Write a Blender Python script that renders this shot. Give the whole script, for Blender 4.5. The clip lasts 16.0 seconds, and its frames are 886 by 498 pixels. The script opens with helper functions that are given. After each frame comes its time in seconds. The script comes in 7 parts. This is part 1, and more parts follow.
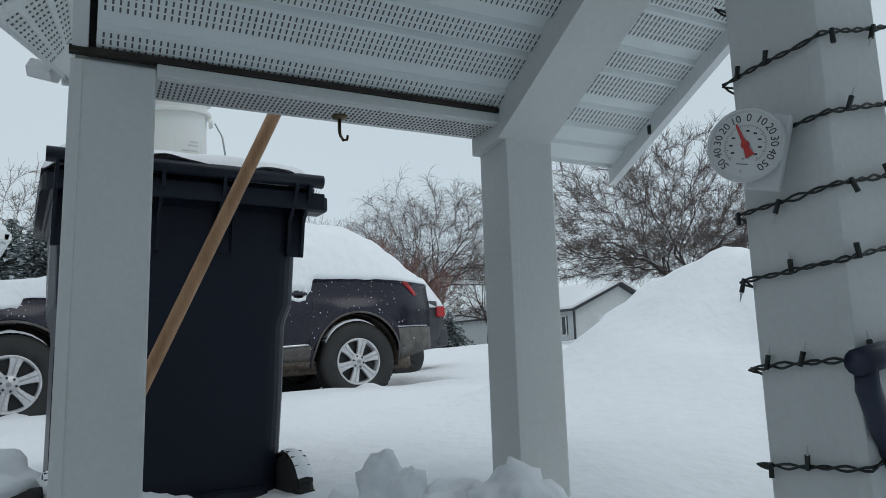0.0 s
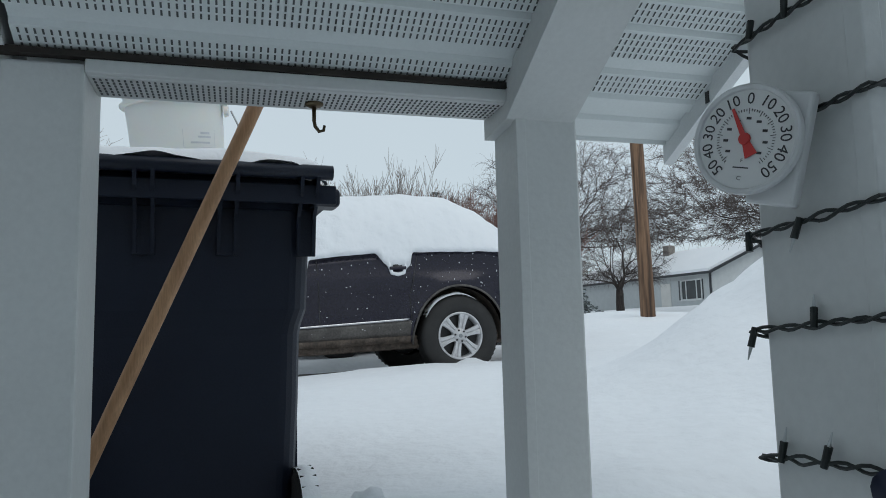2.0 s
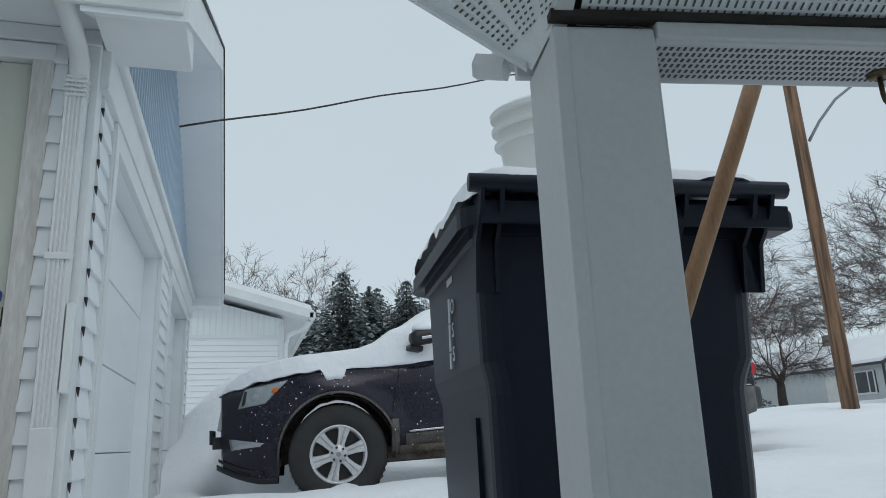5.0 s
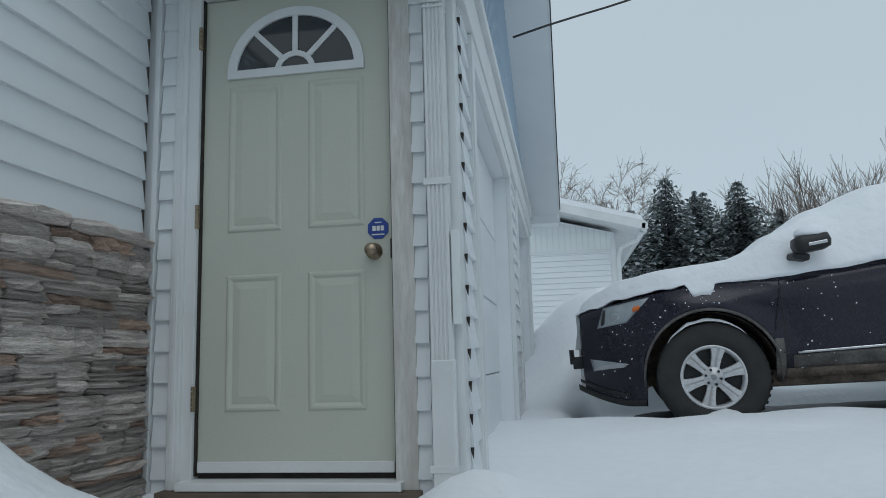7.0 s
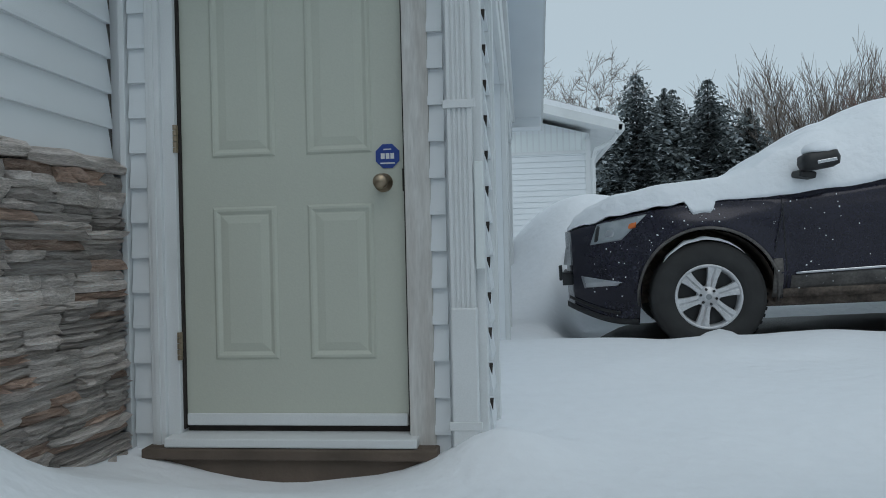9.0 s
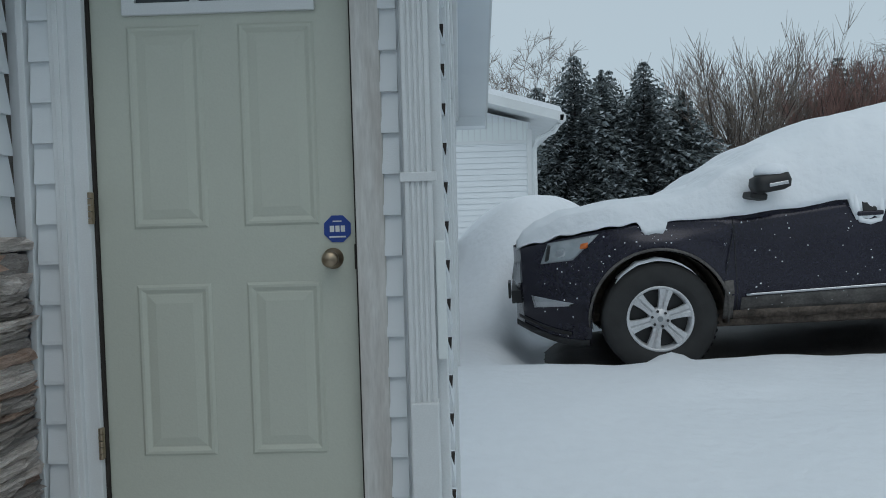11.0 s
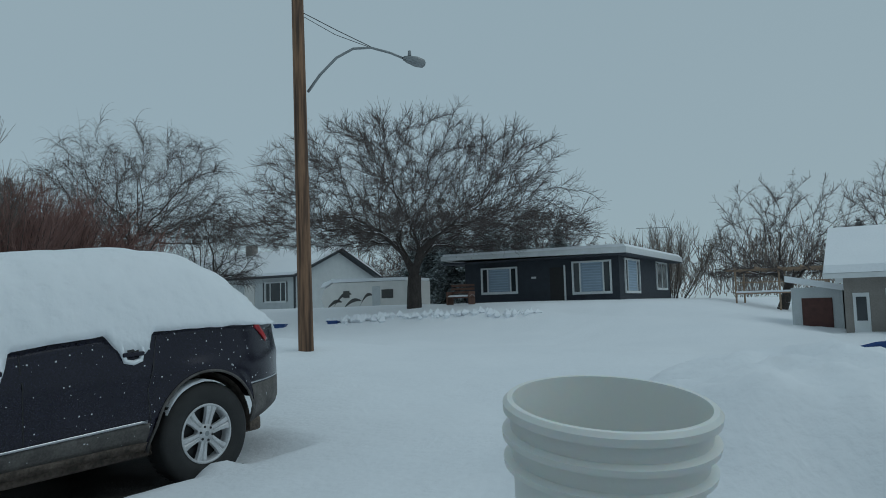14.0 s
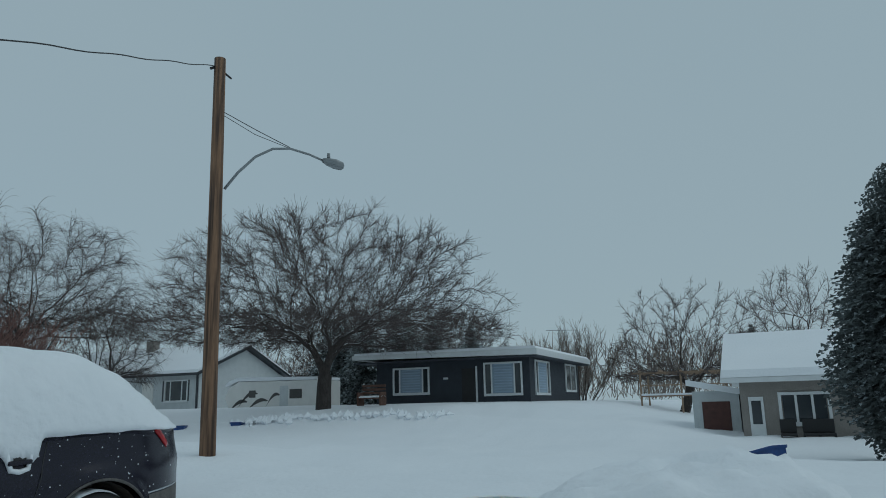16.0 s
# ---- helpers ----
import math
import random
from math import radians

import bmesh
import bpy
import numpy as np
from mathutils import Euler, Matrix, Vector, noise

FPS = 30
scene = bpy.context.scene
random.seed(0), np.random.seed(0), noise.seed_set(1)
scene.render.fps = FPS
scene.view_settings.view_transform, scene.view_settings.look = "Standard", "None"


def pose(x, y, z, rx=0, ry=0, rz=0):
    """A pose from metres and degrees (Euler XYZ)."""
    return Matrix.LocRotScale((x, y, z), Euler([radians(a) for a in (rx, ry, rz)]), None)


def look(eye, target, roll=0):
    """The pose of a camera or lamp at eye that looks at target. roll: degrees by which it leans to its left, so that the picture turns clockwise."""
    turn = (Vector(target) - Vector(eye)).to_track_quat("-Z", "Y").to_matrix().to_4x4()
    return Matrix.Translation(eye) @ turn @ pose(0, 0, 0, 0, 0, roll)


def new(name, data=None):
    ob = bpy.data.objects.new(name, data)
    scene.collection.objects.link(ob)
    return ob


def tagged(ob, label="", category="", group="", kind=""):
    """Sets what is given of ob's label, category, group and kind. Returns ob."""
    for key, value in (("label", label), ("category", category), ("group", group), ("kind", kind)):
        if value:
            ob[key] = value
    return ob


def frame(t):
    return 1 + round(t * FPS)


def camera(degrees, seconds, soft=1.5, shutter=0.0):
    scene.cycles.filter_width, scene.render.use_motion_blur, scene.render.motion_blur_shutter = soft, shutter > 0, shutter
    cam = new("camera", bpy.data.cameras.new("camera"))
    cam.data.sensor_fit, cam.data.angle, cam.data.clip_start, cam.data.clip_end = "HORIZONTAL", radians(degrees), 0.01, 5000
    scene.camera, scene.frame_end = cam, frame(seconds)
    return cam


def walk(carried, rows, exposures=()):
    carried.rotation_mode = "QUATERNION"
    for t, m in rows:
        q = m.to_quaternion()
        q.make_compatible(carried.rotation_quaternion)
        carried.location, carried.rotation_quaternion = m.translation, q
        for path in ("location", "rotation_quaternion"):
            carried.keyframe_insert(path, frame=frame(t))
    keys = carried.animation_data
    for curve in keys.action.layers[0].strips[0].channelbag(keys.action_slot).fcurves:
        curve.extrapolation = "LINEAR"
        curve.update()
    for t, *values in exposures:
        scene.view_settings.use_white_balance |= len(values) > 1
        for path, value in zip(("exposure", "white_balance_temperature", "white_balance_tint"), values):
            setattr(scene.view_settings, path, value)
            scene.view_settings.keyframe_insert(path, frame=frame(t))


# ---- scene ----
cam = camera(62.9, 16.0, 0.95)
METRES, EYE, TILT, LEAN, TURN = 4.0, 0.4, 0.0, 0.0, -29.9
PATH = [
    (0, (-0.183, 0.502, 0.611), (0.968, 2.107, 0.928), -1.8),
    (0.5, (-0.113, 0.511, 0.641), (0.924, 2.2, 0.902), -2.2),
    (1, (0.02, 0.529, 0.677), (0.982, 2.266, 0.918), -2.0),
    (1.5, (0.122, 0.556, 0.713), (0.997, 2.34, 0.944), -1.7),
    (2, (0.188, 0.563, 0.729), (1.036, 2.361, 0.953), -1.4),
    (2.5, (0.205, 0.574, 0.733), (1.114, 2.339, 0.974), -1.5),
    (3, (0.174, 0.582, 0.724), (1.161, 2.297, 1.013), -1.9),
    (3.5, (0.036, 0.63, 0.695), (1.183, 2.234, 1.029), -2.6),
    (4, (-0.224, 0.761, 0.676), (0.927, 2.357, 1.033), -3.0),
    (4.5, (-0.355, 0.903, 0.656), (0.569, 2.63, 1.061), -2.6),
    (5, (-0.398, 1.109, 0.647), (0.127, 2.97, 1.156), -2.2),
    (5.2, (-0.43, 1.146, 0.627), (-0.087, 3.051, 1.127), -2.6),
    (7.3, (-0.708, 1.691, 0.803), (-1.054, 3.645, 1.056), -1.0),
    (7.5, (-0.725, 1.75, 0.84), (-1.083, 3.705, 1.057), -0.7),
    (8, (-0.818, 1.796, 0.887), (-1.144, 3.766, 1.009), -0.9),
    (8.2, (-0.865, 1.801, 0.88), (-1.166, 3.775, 0.983), -1.2),
    (10.3, (-0.995, 2.079, 1.187), (-1.088, 4.073, 1.066), -1.1),
    (10.5, (-1.019, 2.104, 1.222), (-1.089, 4.1, 1.115), -1.4),
    (11, (-1.014, 2.112, 1.299), (-1.062, 4.11, 1.222), -1.6),
    (11.5, (-0.928, 2.165, 1.35), (-0.883, 4.164, 1.326), -1.7),
    (12, (-0.843, 2.209, 1.382), (-0.435, 4.167, 1.375), -1.6),
    (12.5, (-0.801, 2.303, 1.438), (0.081, 4.098, 1.456), -1.2),
    (13, (-0.744, 2.355, 1.511), (0.476, 3.939, 1.567), -1.1),
    (13.5, (-0.667, 2.379, 1.552), (0.852, 3.678, 1.644), -1.7),
    (14, (-0.657, 2.387, 1.614), (1.059, 3.401, 1.776), -1.6),
    (14.5, (-0.666, 2.408, 1.631), (1.109, 3.292, 1.898), -1.5),
    (15, (-0.688, 2.403, 1.66), (1.085, 3.255, 2.023), -0.9),
    (15.5, (-0.75, 2.361, 1.66), (1.03, 3.176, 2.073), -0.9),
    (16, (-0.763, 2.348, 1.652), (1.03, 3.127, 2.076), -1.3),
]
EXPOSURES = [(0, 0.0, 6500, 10), (4.5, 0.0, 6500, 10), (7.5, -0.22, 6250, 8), (11.0, -0.25, 6250, 8), (12.5, -0.52, 6050, 3), (14.5, -0.78, 5900, 0), (16.0, -0.78, 5900, 0)]
walk(cam, [(t, look(eye, target, roll)) for t, eye, target, roll in PATH], EXPOSURES)

# ---- world and light ----
world = bpy.data.worlds.new("overcast")
scene.world = world
world.use_nodes = True
wn = world.node_tree
wn.nodes.clear()
w_sky = wn.nodes.new("ShaderNodeTexSky")
w_sky.sky_type = "NISHITA"
w_sky.sun_disc = False
w_sky.sun_elevation, w_sky.sun_rotation = radians(32), radians(200)
w_cloud = wn.nodes.new("ShaderNodeTexNoise")
w_cloud.inputs["Scale"].default_value = 1.6
w_cloud.inputs["Detail"].default_value = 4
w_ramp = wn.nodes.new("ShaderNodeValToRGB")
w_ramp.color_ramp.elements[0].color = (5.5, 6.55, 7.2, 1)
w_ramp.color_ramp.elements[1].color = (6.1, 6.95, 7.4, 1)
w_mix = wn.nodes.new("ShaderNodeMixRGB")
w_mix.inputs[0].default_value = 0.9
w_bg = wn.nodes.new("ShaderNodeBackground")
w_bg.inputs["Strength"].default_value = 0.1
w_out = wn.nodes.new("ShaderNodeOutputWorld")
wn.links.new(w_cloud.outputs["Fac"], w_ramp.inputs["Fac"])
wn.links.new(w_sky.outputs["Color"], w_mix.inputs[1])
wn.links.new(w_ramp.outputs["Color"], w_mix.inputs[2])
wn.links.new(w_mix.outputs["Color"], w_bg.inputs["Color"])
wn.links.new(w_bg.outputs["Background"], w_out.inputs["Surface"])
sun = new("sun", bpy.data.lights.new("sun", "SUN"))
sun.data.energy, sun.data.angle, sun.data.color = 0.55, radians(40), (1.0, 0.97, 0.93)
sun.matrix_world = look((0, 0, 20), (-3, 8.5, 6), 0)


# ---- materials ----
def mat(name, base, rough=0.6, second=None, scale=8.0, amount=0.5, bump=0.0, bscale=60.0, metal=0.0, stretch=(1, 1, 1), per_object=0.0, sss=0.0, fine=0.0):
    """A surface with two scales of variation, in object space, and fine relief."""
    m = bpy.data.materials.new(name)
    m.use_nodes = True
    nt = m.node_tree
    b = nt.nodes["Principled BSDF"]
    b.inputs["Roughness"].default_value = rough
    b.inputs["Metallic"].default_value = metal
    second = second or tuple(c * 0.8 for c in base)
    tc = nt.nodes.new("ShaderNodeTexCoord")
    mp = nt.nodes.new("ShaderNodeMapping")
    mp.inputs["Scale"].default_value = stretch
    nt.links.new(tc.outputs["Object"], mp.inputs["Vector"])
    n1 = nt.nodes.new("ShaderNodeTexNoise")
    n1.inputs["Scale"].default_value = scale
    n1.inputs["Detail"].default_value = 6
    n2 = nt.nodes.new("ShaderNodeTexNoise")
    n2.inputs["Scale"].default_value = bscale
    n2.inputs["Detail"].default_value = 4
    for n in (n1, n2):
        nt.links.new(mp.outputs["Vector"], n.inputs["Vector"])
    r = nt.nodes.new("ShaderNodeValToRGB")
    r.color_ramp.elements[0].position, r.color_ramp.elements[1].position = 0.5 - 0.25 * amount - 0.05, 0.5 + 0.25 * amount + 0.05
    r.color_ramp.elements[0].color, r.color_ramp.elements[1].color = (*second, 1), (*base, 1)
    nt.links.new(n1.outputs["Fac"], r.inputs["Fac"])
    out = r.outputs["Color"]
    if fine > 0:
        hs = nt.nodes.new("ShaderNodeHueSaturation")
        mr = nt.nodes.new("ShaderNodeMapRange")
        mr.inputs["From Min"].default_value, mr.inputs["From Max"].default_value = 0.3, 0.7
        mr.inputs["To Min"].default_value, mr.inputs["To Max"].default_value = 1 - fine, 1 + fine
        nt.links.new(n2.outputs["Fac"], mr.inputs["Value"])
        nt.links.new(mr.outputs["Result"], hs.inputs["Value"])
        nt.links.new(out, hs.inputs["Color"])
        out = hs.outputs["Color"]
    if per_object > 0:
        oi = nt.nodes.new("ShaderNodeObjectInfo")
        hs = nt.nodes.new("ShaderNodeHueSaturation")
        mr = nt.nodes.new("ShaderNodeMapRange")
        mr.inputs["To Min"].default_value, mr.inputs["To Max"].default_value = 1 - per_object, 1 + per_object
        nt.links.new(oi.outputs["Random"], mr.inputs["Value"])
        nt.links.new(mr.outputs["Result"], hs.inputs["Value"])
        nt.links.new(out, hs.inputs["Color"])
        out = hs.outputs["Color"]
    nt.links.new(out, b.inputs["Base Color"])
    if sss > 0:
        b.inputs["Subsurface Weight"].default_value = sss
        b.inputs["Subsurface Radius"].default_value = (0.03, 0.04, 0.05)
    if bump > 0:
        bp = nt.nodes.new("ShaderNodeBump")
        bp.inputs["Strength"].default_value = 1.0
        bp.inputs["Distance"].default_value = bump
        nt.links.new(n2.outputs["Fac"], bp.inputs["Height"])
        nt.links.new(bp.outputs["Normal"], b.inputs["Normal"])
    return m


M_SNOW = mat("snow", (0.88, 0.90, 0.93), 0.75, (0.84, 0.865, 0.90), 0.6, 0.8, 0.012, 14.0, fine=0.015)
M_SNOWCAR = mat("snow_cover", (0.88, 0.90, 0.93), 0.7, (0.84, 0.87, 0.90), 2.0, 0.8, 0.02, 9.0)
M_SIDING = mat("white_vinyl", (0.80, 0.83, 0.85), 0.45, (0.74, 0.77, 0.79), 1.5, 1.0, 0.0006, 120.0, stretch=(1, 1, 4))
M_WHITE = mat("white_painted_metal", (0.76, 0.78, 0.79), 0.4, (0.66, 0.68, 0.68), 3.0, 1.0, 0.0004, 200.0, fine=0.03)
M_WORN = mat("worn_white_wood", (0.66, 0.66, 0.64), 0.65, (0.46, 0.43, 0.40), 5.0, 0.7, 0.002, 40.0, stretch=(3, 3, 0.4), fine=0.08)
M_BLUE = mat("pale_blue_siding", (0.50, 0.60, 0.69), 0.45, (0.44, 0.54, 0.63), 2.0, 1.0, 0.0005, 100.0)
M_DOOR = mat("sage_door_paint", (0.56, 0.58, 0.50), 0.5, (0.50, 0.52, 0.45), 1.5, 1.0, 0.0005, 150.0, fine=0.02)
M_STONE = mat("stacked_stone", (0.82, 0.755, 0.71), 0.9, (0.50, 0.43, 0.385), 3.0, 0.7, 0.02, 12.0, stretch=(1, 1, 1.4), per_object=0.38, fine=0.15)
M_STONE2 = mat("rusty_stone", (0.74, 0.56, 0.46), 0.9, (0.48, 0.31, 0.23), 3.0, 0.7, 0.02, 12.0, stretch=(1, 1, 1.4), per_object=0.25, fine=0.15)
M_MORTAR = mat("mortar", (0.16, 0.14, 0.13), 0.95, (0.10, 0.09, 0.08), 20.0, 0.8, 0.004, 80.0)
M_POST = mat("porch_cladding", (0.66, 0.68, 0.67), 0.5, (0.58, 0.595, 0.585), 2.5, 1.0, 0.0006, 90.0, fine=0.03)
M_SOFFIT = mat("soffit_metal", (0.80, 0.84, 0.835), 0.45, (0.73, 0.77, 0.765), 2.0, 1.0, 0.0004, 150.0, fine=0.02)
M_HOLE = mat("vent_slot", (0.12, 0.13, 0.13), 0.9)
M_DARKGAP = mat("dark_gap", (0.045, 0.035, 0.03), 0.9, (0.02, 0.018, 0.016), 12.0, 0.7)
M_BIN = mat("bin_plastic", (0.0065, 0.010, 0.021), 0.42, (0.009, 0.014, 0.027), 4.0, 1.0, 0.0006, 220.0, fine=0.1)
M_RUBBER = mat("rubber", (0.018, 0.018, 0.018), 0.75, (0.03, 0.03, 0.03), 10.0, 0.8, 0.002, 90.0)
M_BUCKET = mat("white_pail_plastic", (0.84, 0.85, 0.82), 0.4, (0.79, 0.80, 0.77), 3.0, 1.0, 0.0003, 120.0, sss=0.6)
M_PRINT = mat("dark_print", (0.05, 0.05, 0.055), 0.6)
M_PRINTG = mat("grey_print", (0.66, 0.68, 0.70), 0.6, (0.55, 0.57, 0.60), 30.0, 0.7)
M_HANDLE = mat("shovel_wood", (0.52, 0.30, 0.16), 0.5, (0.36, 0.19, 0.095), 6.0, 0.8, 0.0008, 50.0, stretch=(6, 6, 0.5), fine=0.15)
M_HOOK = mat("old_brass", (0.16, 0.12, 0.07), 0.45, (0.08, 0.06, 0.04), 30.0, 0.8, metal=0.8)
M_PAINT = mat("car_paint", (0.0105, 0.0095, 0.0200), 0.24, (0.016, 0.0145, 0.027), 3.0, 1.0, 0.0002, 60.0, metal=0.25, fine=0.2)
M_DIRT = mat("salt_dirt_paint", (0.155, 0.145, 0.135), 0.7, (0.050, 0.046, 0.044), 7.0, 0.8, 0.003, 60.0, fine=0.25)
M_MUD = mat("frozen_mud", (0.17, 0.135, 0.11), 0.9, (0.050, 0.040, 0.034), 9.0, 0.7, 0.01, 40.0, fine=0.3)
M_BLACK = mat("black_plastic", (0.012, 0.012, 0.013), 0.5, (0.02, 0.02, 0.021), 8.0, 0.8)
M_CHROME = mat("chrome", (0.55, 0.56, 0.58), 0.22, (0.42, 0.43, 0.45), 8.0, 0.8, metal=1.0)
M_ALLOY = mat("alloy_wheel", (0.62, 0.63, 0.65), 0.35, (0.48, 0.48, 0.49), 9.0, 0.8, metal=0.25, fine=0.1)
M_HEAD = mat("headlamp_lens", (0.42, 0.45, 0.47), 0.12, (0.30, 0.33, 0.35), 14.0, 0.8, metal=0.3)
M_AMBER = mat("amber_lens", (0.75, 0.20, 0.04), 0.2, (0.55, 0.12, 0.03), 12.0, 0.8)
M_RED = mat("red_lens", (0.50, 0.02, 0.025), 0.15, (0.32, 0.015, 0.02), 12.0, 0.8)
M_CAR2 = mat("grey_car_paint", (0.055, 0.060, 0.068), 0.35, (0.04, 0.043, 0.05), 3.0, 0.8, metal=0.2)
M_ASPH = mat("wet_asphalt", (0.050, 0.046, 0.044), 0.5, (0.085, 0.078, 0.073), 3.0, 0.8, 0.006, 60.0, fine=0.3)
M_POLE = mat("pole_wood", (0.25, 0.145, 0.085), 0.85, (0.07, 0.044, 0.032), 3.0, 0.25, 0.008, 22.0, stretch=(5, 5, 0.22), fine=0.2)
M_GALV = mat("galvanised", (0.30, 0.32, 0.33), 0.45, (0.22, 0.235, 0.245), 12.0, 0.8, metal=0.6)
M_WIRE = mat("black_wire", (0.02, 0.02, 0.022), 0.6)
M_GREENWIRE = mat("green_black_cable", (0.008, 0.012, 0.012), 0.5, (0.014, 0.02, 0.018), 40.0, 0.8)
M_BULB = mat("clear_bulb", (0.62, 0.65, 0.66), 0.15)
M_DIAL = mat("dial_face", (0.74, 0.75, 0.74), 0.45, (0.68, 0.69, 0.68), 6.0, 0.8)
M_DIALRIM = mat("dial_rim", (0.70, 0.71, 0.71), 0.35, (0.62, 0.63, 0.63), 8.0, 0.8)
M_NEEDLE = mat("red_needle", (0.62, 0.045, 0.04), 0.45)
M_BLUESIGN = mat("blue_sticker", (0.02, 0.06, 0.30), 0.4, (0.018, 0.05, 0.25), 20.0, 0.8)
M_KNOB = mat("aged_brass_knob", (0.42, 0.34, 0.24), 0.35, (0.28, 0.22, 0.16), 25.0, 0.8, metal=0.9)
M_GLASSD = mat("dark_window_glass", (0.03, 0.036, 0.042), 0.08, (0.05, 0.058, 0.065), 1.2, 0.8)
M_BLIND = mat("blue_grey_blind", (0.34, 0.42, 0.50), 0.6, (0.24, 0.31, 0.39), 1.5, 0.8, stretch=(1, 1, 6))
M_SLAT = mat("blind_slats", (0.40, 0.50, 0.62), 0.6, (0.32, 0.41, 0.52), 2.0, 0.8)
M_DKHOUSE = mat("dark_stucco", (0.045, 0.052, 0.066), 0.85, (0.032, 0.038, 0.048), 3.0, 0.8, 0.01, 25.0, fine=0.2)
M_STUCCO = mat("pale_stucco", (0.62, 0.65, 0.66), 0.85, (0.55, 0.58, 0.59), 3.0, 0.8, 0.008, 25.0, fine=0.06)
M_TAN = mat("tan_stucco", (0.31, 0.285, 0.26), 0.85, (0.25, 0.23, 0.21), 3.0, 0.8, 0.008, 25.0, fine=0.1)
M_BRICKRED = mat("brown_red_door", (0.13, 0.06, 0.05), 0.8, (0.08, 0.04, 0.035), 5.0, 0.8)
M_BARK = mat("bark", (0.075, 0.062, 0.056), 0.95, (0.035, 0.03, 0.028), 6.0, 0.8, 0.02, 20.0, stretch=(2, 2, 0.5), fine=0.3)
M_TWIG = mat("twigs", (0.115, 0.095, 0.09), 0.95, (0.07, 0.058, 0.055), 3.0, 0.8)
M_TWIGRED = mat("reddish_twigs", (0.27, 0.155, 0.130), 0.95, (0.17, 0.10, 0.09), 3.0, 0.8)
M_TWIGPALE = mat("frosted_twigs", (0.25, 0.21, 0.18), 0.95, (0.15, 0.125, 0.11), 3.0, 0.8)
M_NEEDLES = mat("spruce_needles", (0.15, 0.17, 0.168), 0.9, (0.07, 0.084, 0.082), 1.5, 0.8, fine=0.4, bscale=30)
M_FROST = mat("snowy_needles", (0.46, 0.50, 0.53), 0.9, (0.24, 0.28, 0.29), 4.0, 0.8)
M_REDWOOD = mat("brown_timber", (0.16, 0.085, 0.06), 0.8, (0.09, 0.05, 0.04), 6.0, 0.8)
M_BLUEBIN = mat("blue_plastic", (0.02, 0.07, 0.24), 0.5, (0.018, 0.05, 0.18), 8.0, 0.8)
M_RV = mat("trailer_panel", (0.80, 0.79, 0.76), 0.45, (0.72, 0.71, 0.68), 2.0, 0.8)
M_RVDARK = mat("trailer_graphics", (0.06, 0.058, 0.058), 0.4, (0.10, 0.095, 0.09), 3.0, 0.8)
M_NAVY = mat("navy_grip", (0.012, 0.017, 0.04), 0.4, (0.02, 0.026, 0.055), 10.0, 0.8)
M_CONCRETE = mat("brown_step", (0.15, 0.115, 0.09), 0.9, (0.09, 0.07, 0.055), 6.0, 0.8, 0.004, 50.0)
M_BIN.node_tree.nodes["Principled BSDF"].inputs["Specular IOR Level"].default_value = 0.3


# ---- mesh tools ----
def obj(name, bm, material, parent=None, label="", smooth=False, keep=False):
    me = bpy.data.meshes.new(name)
    bm.to_mesh(me)
    if not keep:
        bm.free()
    for m in material if isinstance(material, (list, tuple)) else [material]:
        me.materials.append(m)
    if smooth:
        me.shade_smooth()
    ob = new(name, me)
    if parent is not None:
        ob.parent = parent
    if label:
        ob["label"] = label
    return ob


def part(name, bm, material, parent, label="", smooth=False):
    return obj(name, bm, material, parent, label, smooth)


def thing(name, at, label, category, group="", kind="", rz=0.0, ry=0.0):
    e = new(name)
    e.empty_display_size = 0.1
    e.matrix_world = pose(*at, 0, ry, rz)
    return tagged(e, label, category, group, kind)


def cube(bm, x0, x1, y0, y1, z0, z1, bevel=0.0, mi=0):
    """A box, its edges bevelled."""
    r = bmesh.ops.create_cube(bm, size=1.0)
    vs = r["verts"]
    for v in vs:
        v.co = Vector(((x0 + x1) / 2 + v.co.x * (x1 - x0), (y0 + y1) / 2 + v.co.y * (y1 - y0), (z0 + z1) / 2 + v.co.z * (z1 - z0)))
    fs = list({f for v in vs for f in v.link_faces})
    for f in fs:
        f.material_index = mi
    if bevel > 0:
        es = list({e for v in vs for e in v.link_edges})
        bmesh.ops.bevel(bm, geom=es, offset=bevel, segments=2, affect="EDGES", profile=0.5, material=mi)
    return bm


def box(x0, x1, y0, y1, z0, z1, bevel=0.0):
    return cube(bmesh.new(), x0, x1, y0, y1, z0, z1, bevel)


def prism(bm, poly, axis, a, b, mi=0):
    """A polygon given in the two other axes, drawn out along axis from a to b."""
    def at(p, v):
        return {"x": (v, p[0], p[1]), "y": (p[0], v, p[1]), "z": (p[0], p[1], v)}[axis]
    lo = [bm.verts.new(at(p, a)) for p in poly]
    hi = [bm.verts.new(at(p, b)) for p in poly]
    fs = [bm.faces.new(lo[::-1]), bm.faces.new(hi)]
    n = len(poly)
    for i in range(n):
        fs.append(bm.faces.new((lo[i], lo[(i + 1) % n], hi[(i + 1) % n], hi[i])))
    for f in fs:
        f.material_index = mi
    bmesh.ops.recalc_face_normals(bm, faces=fs)
    return bm


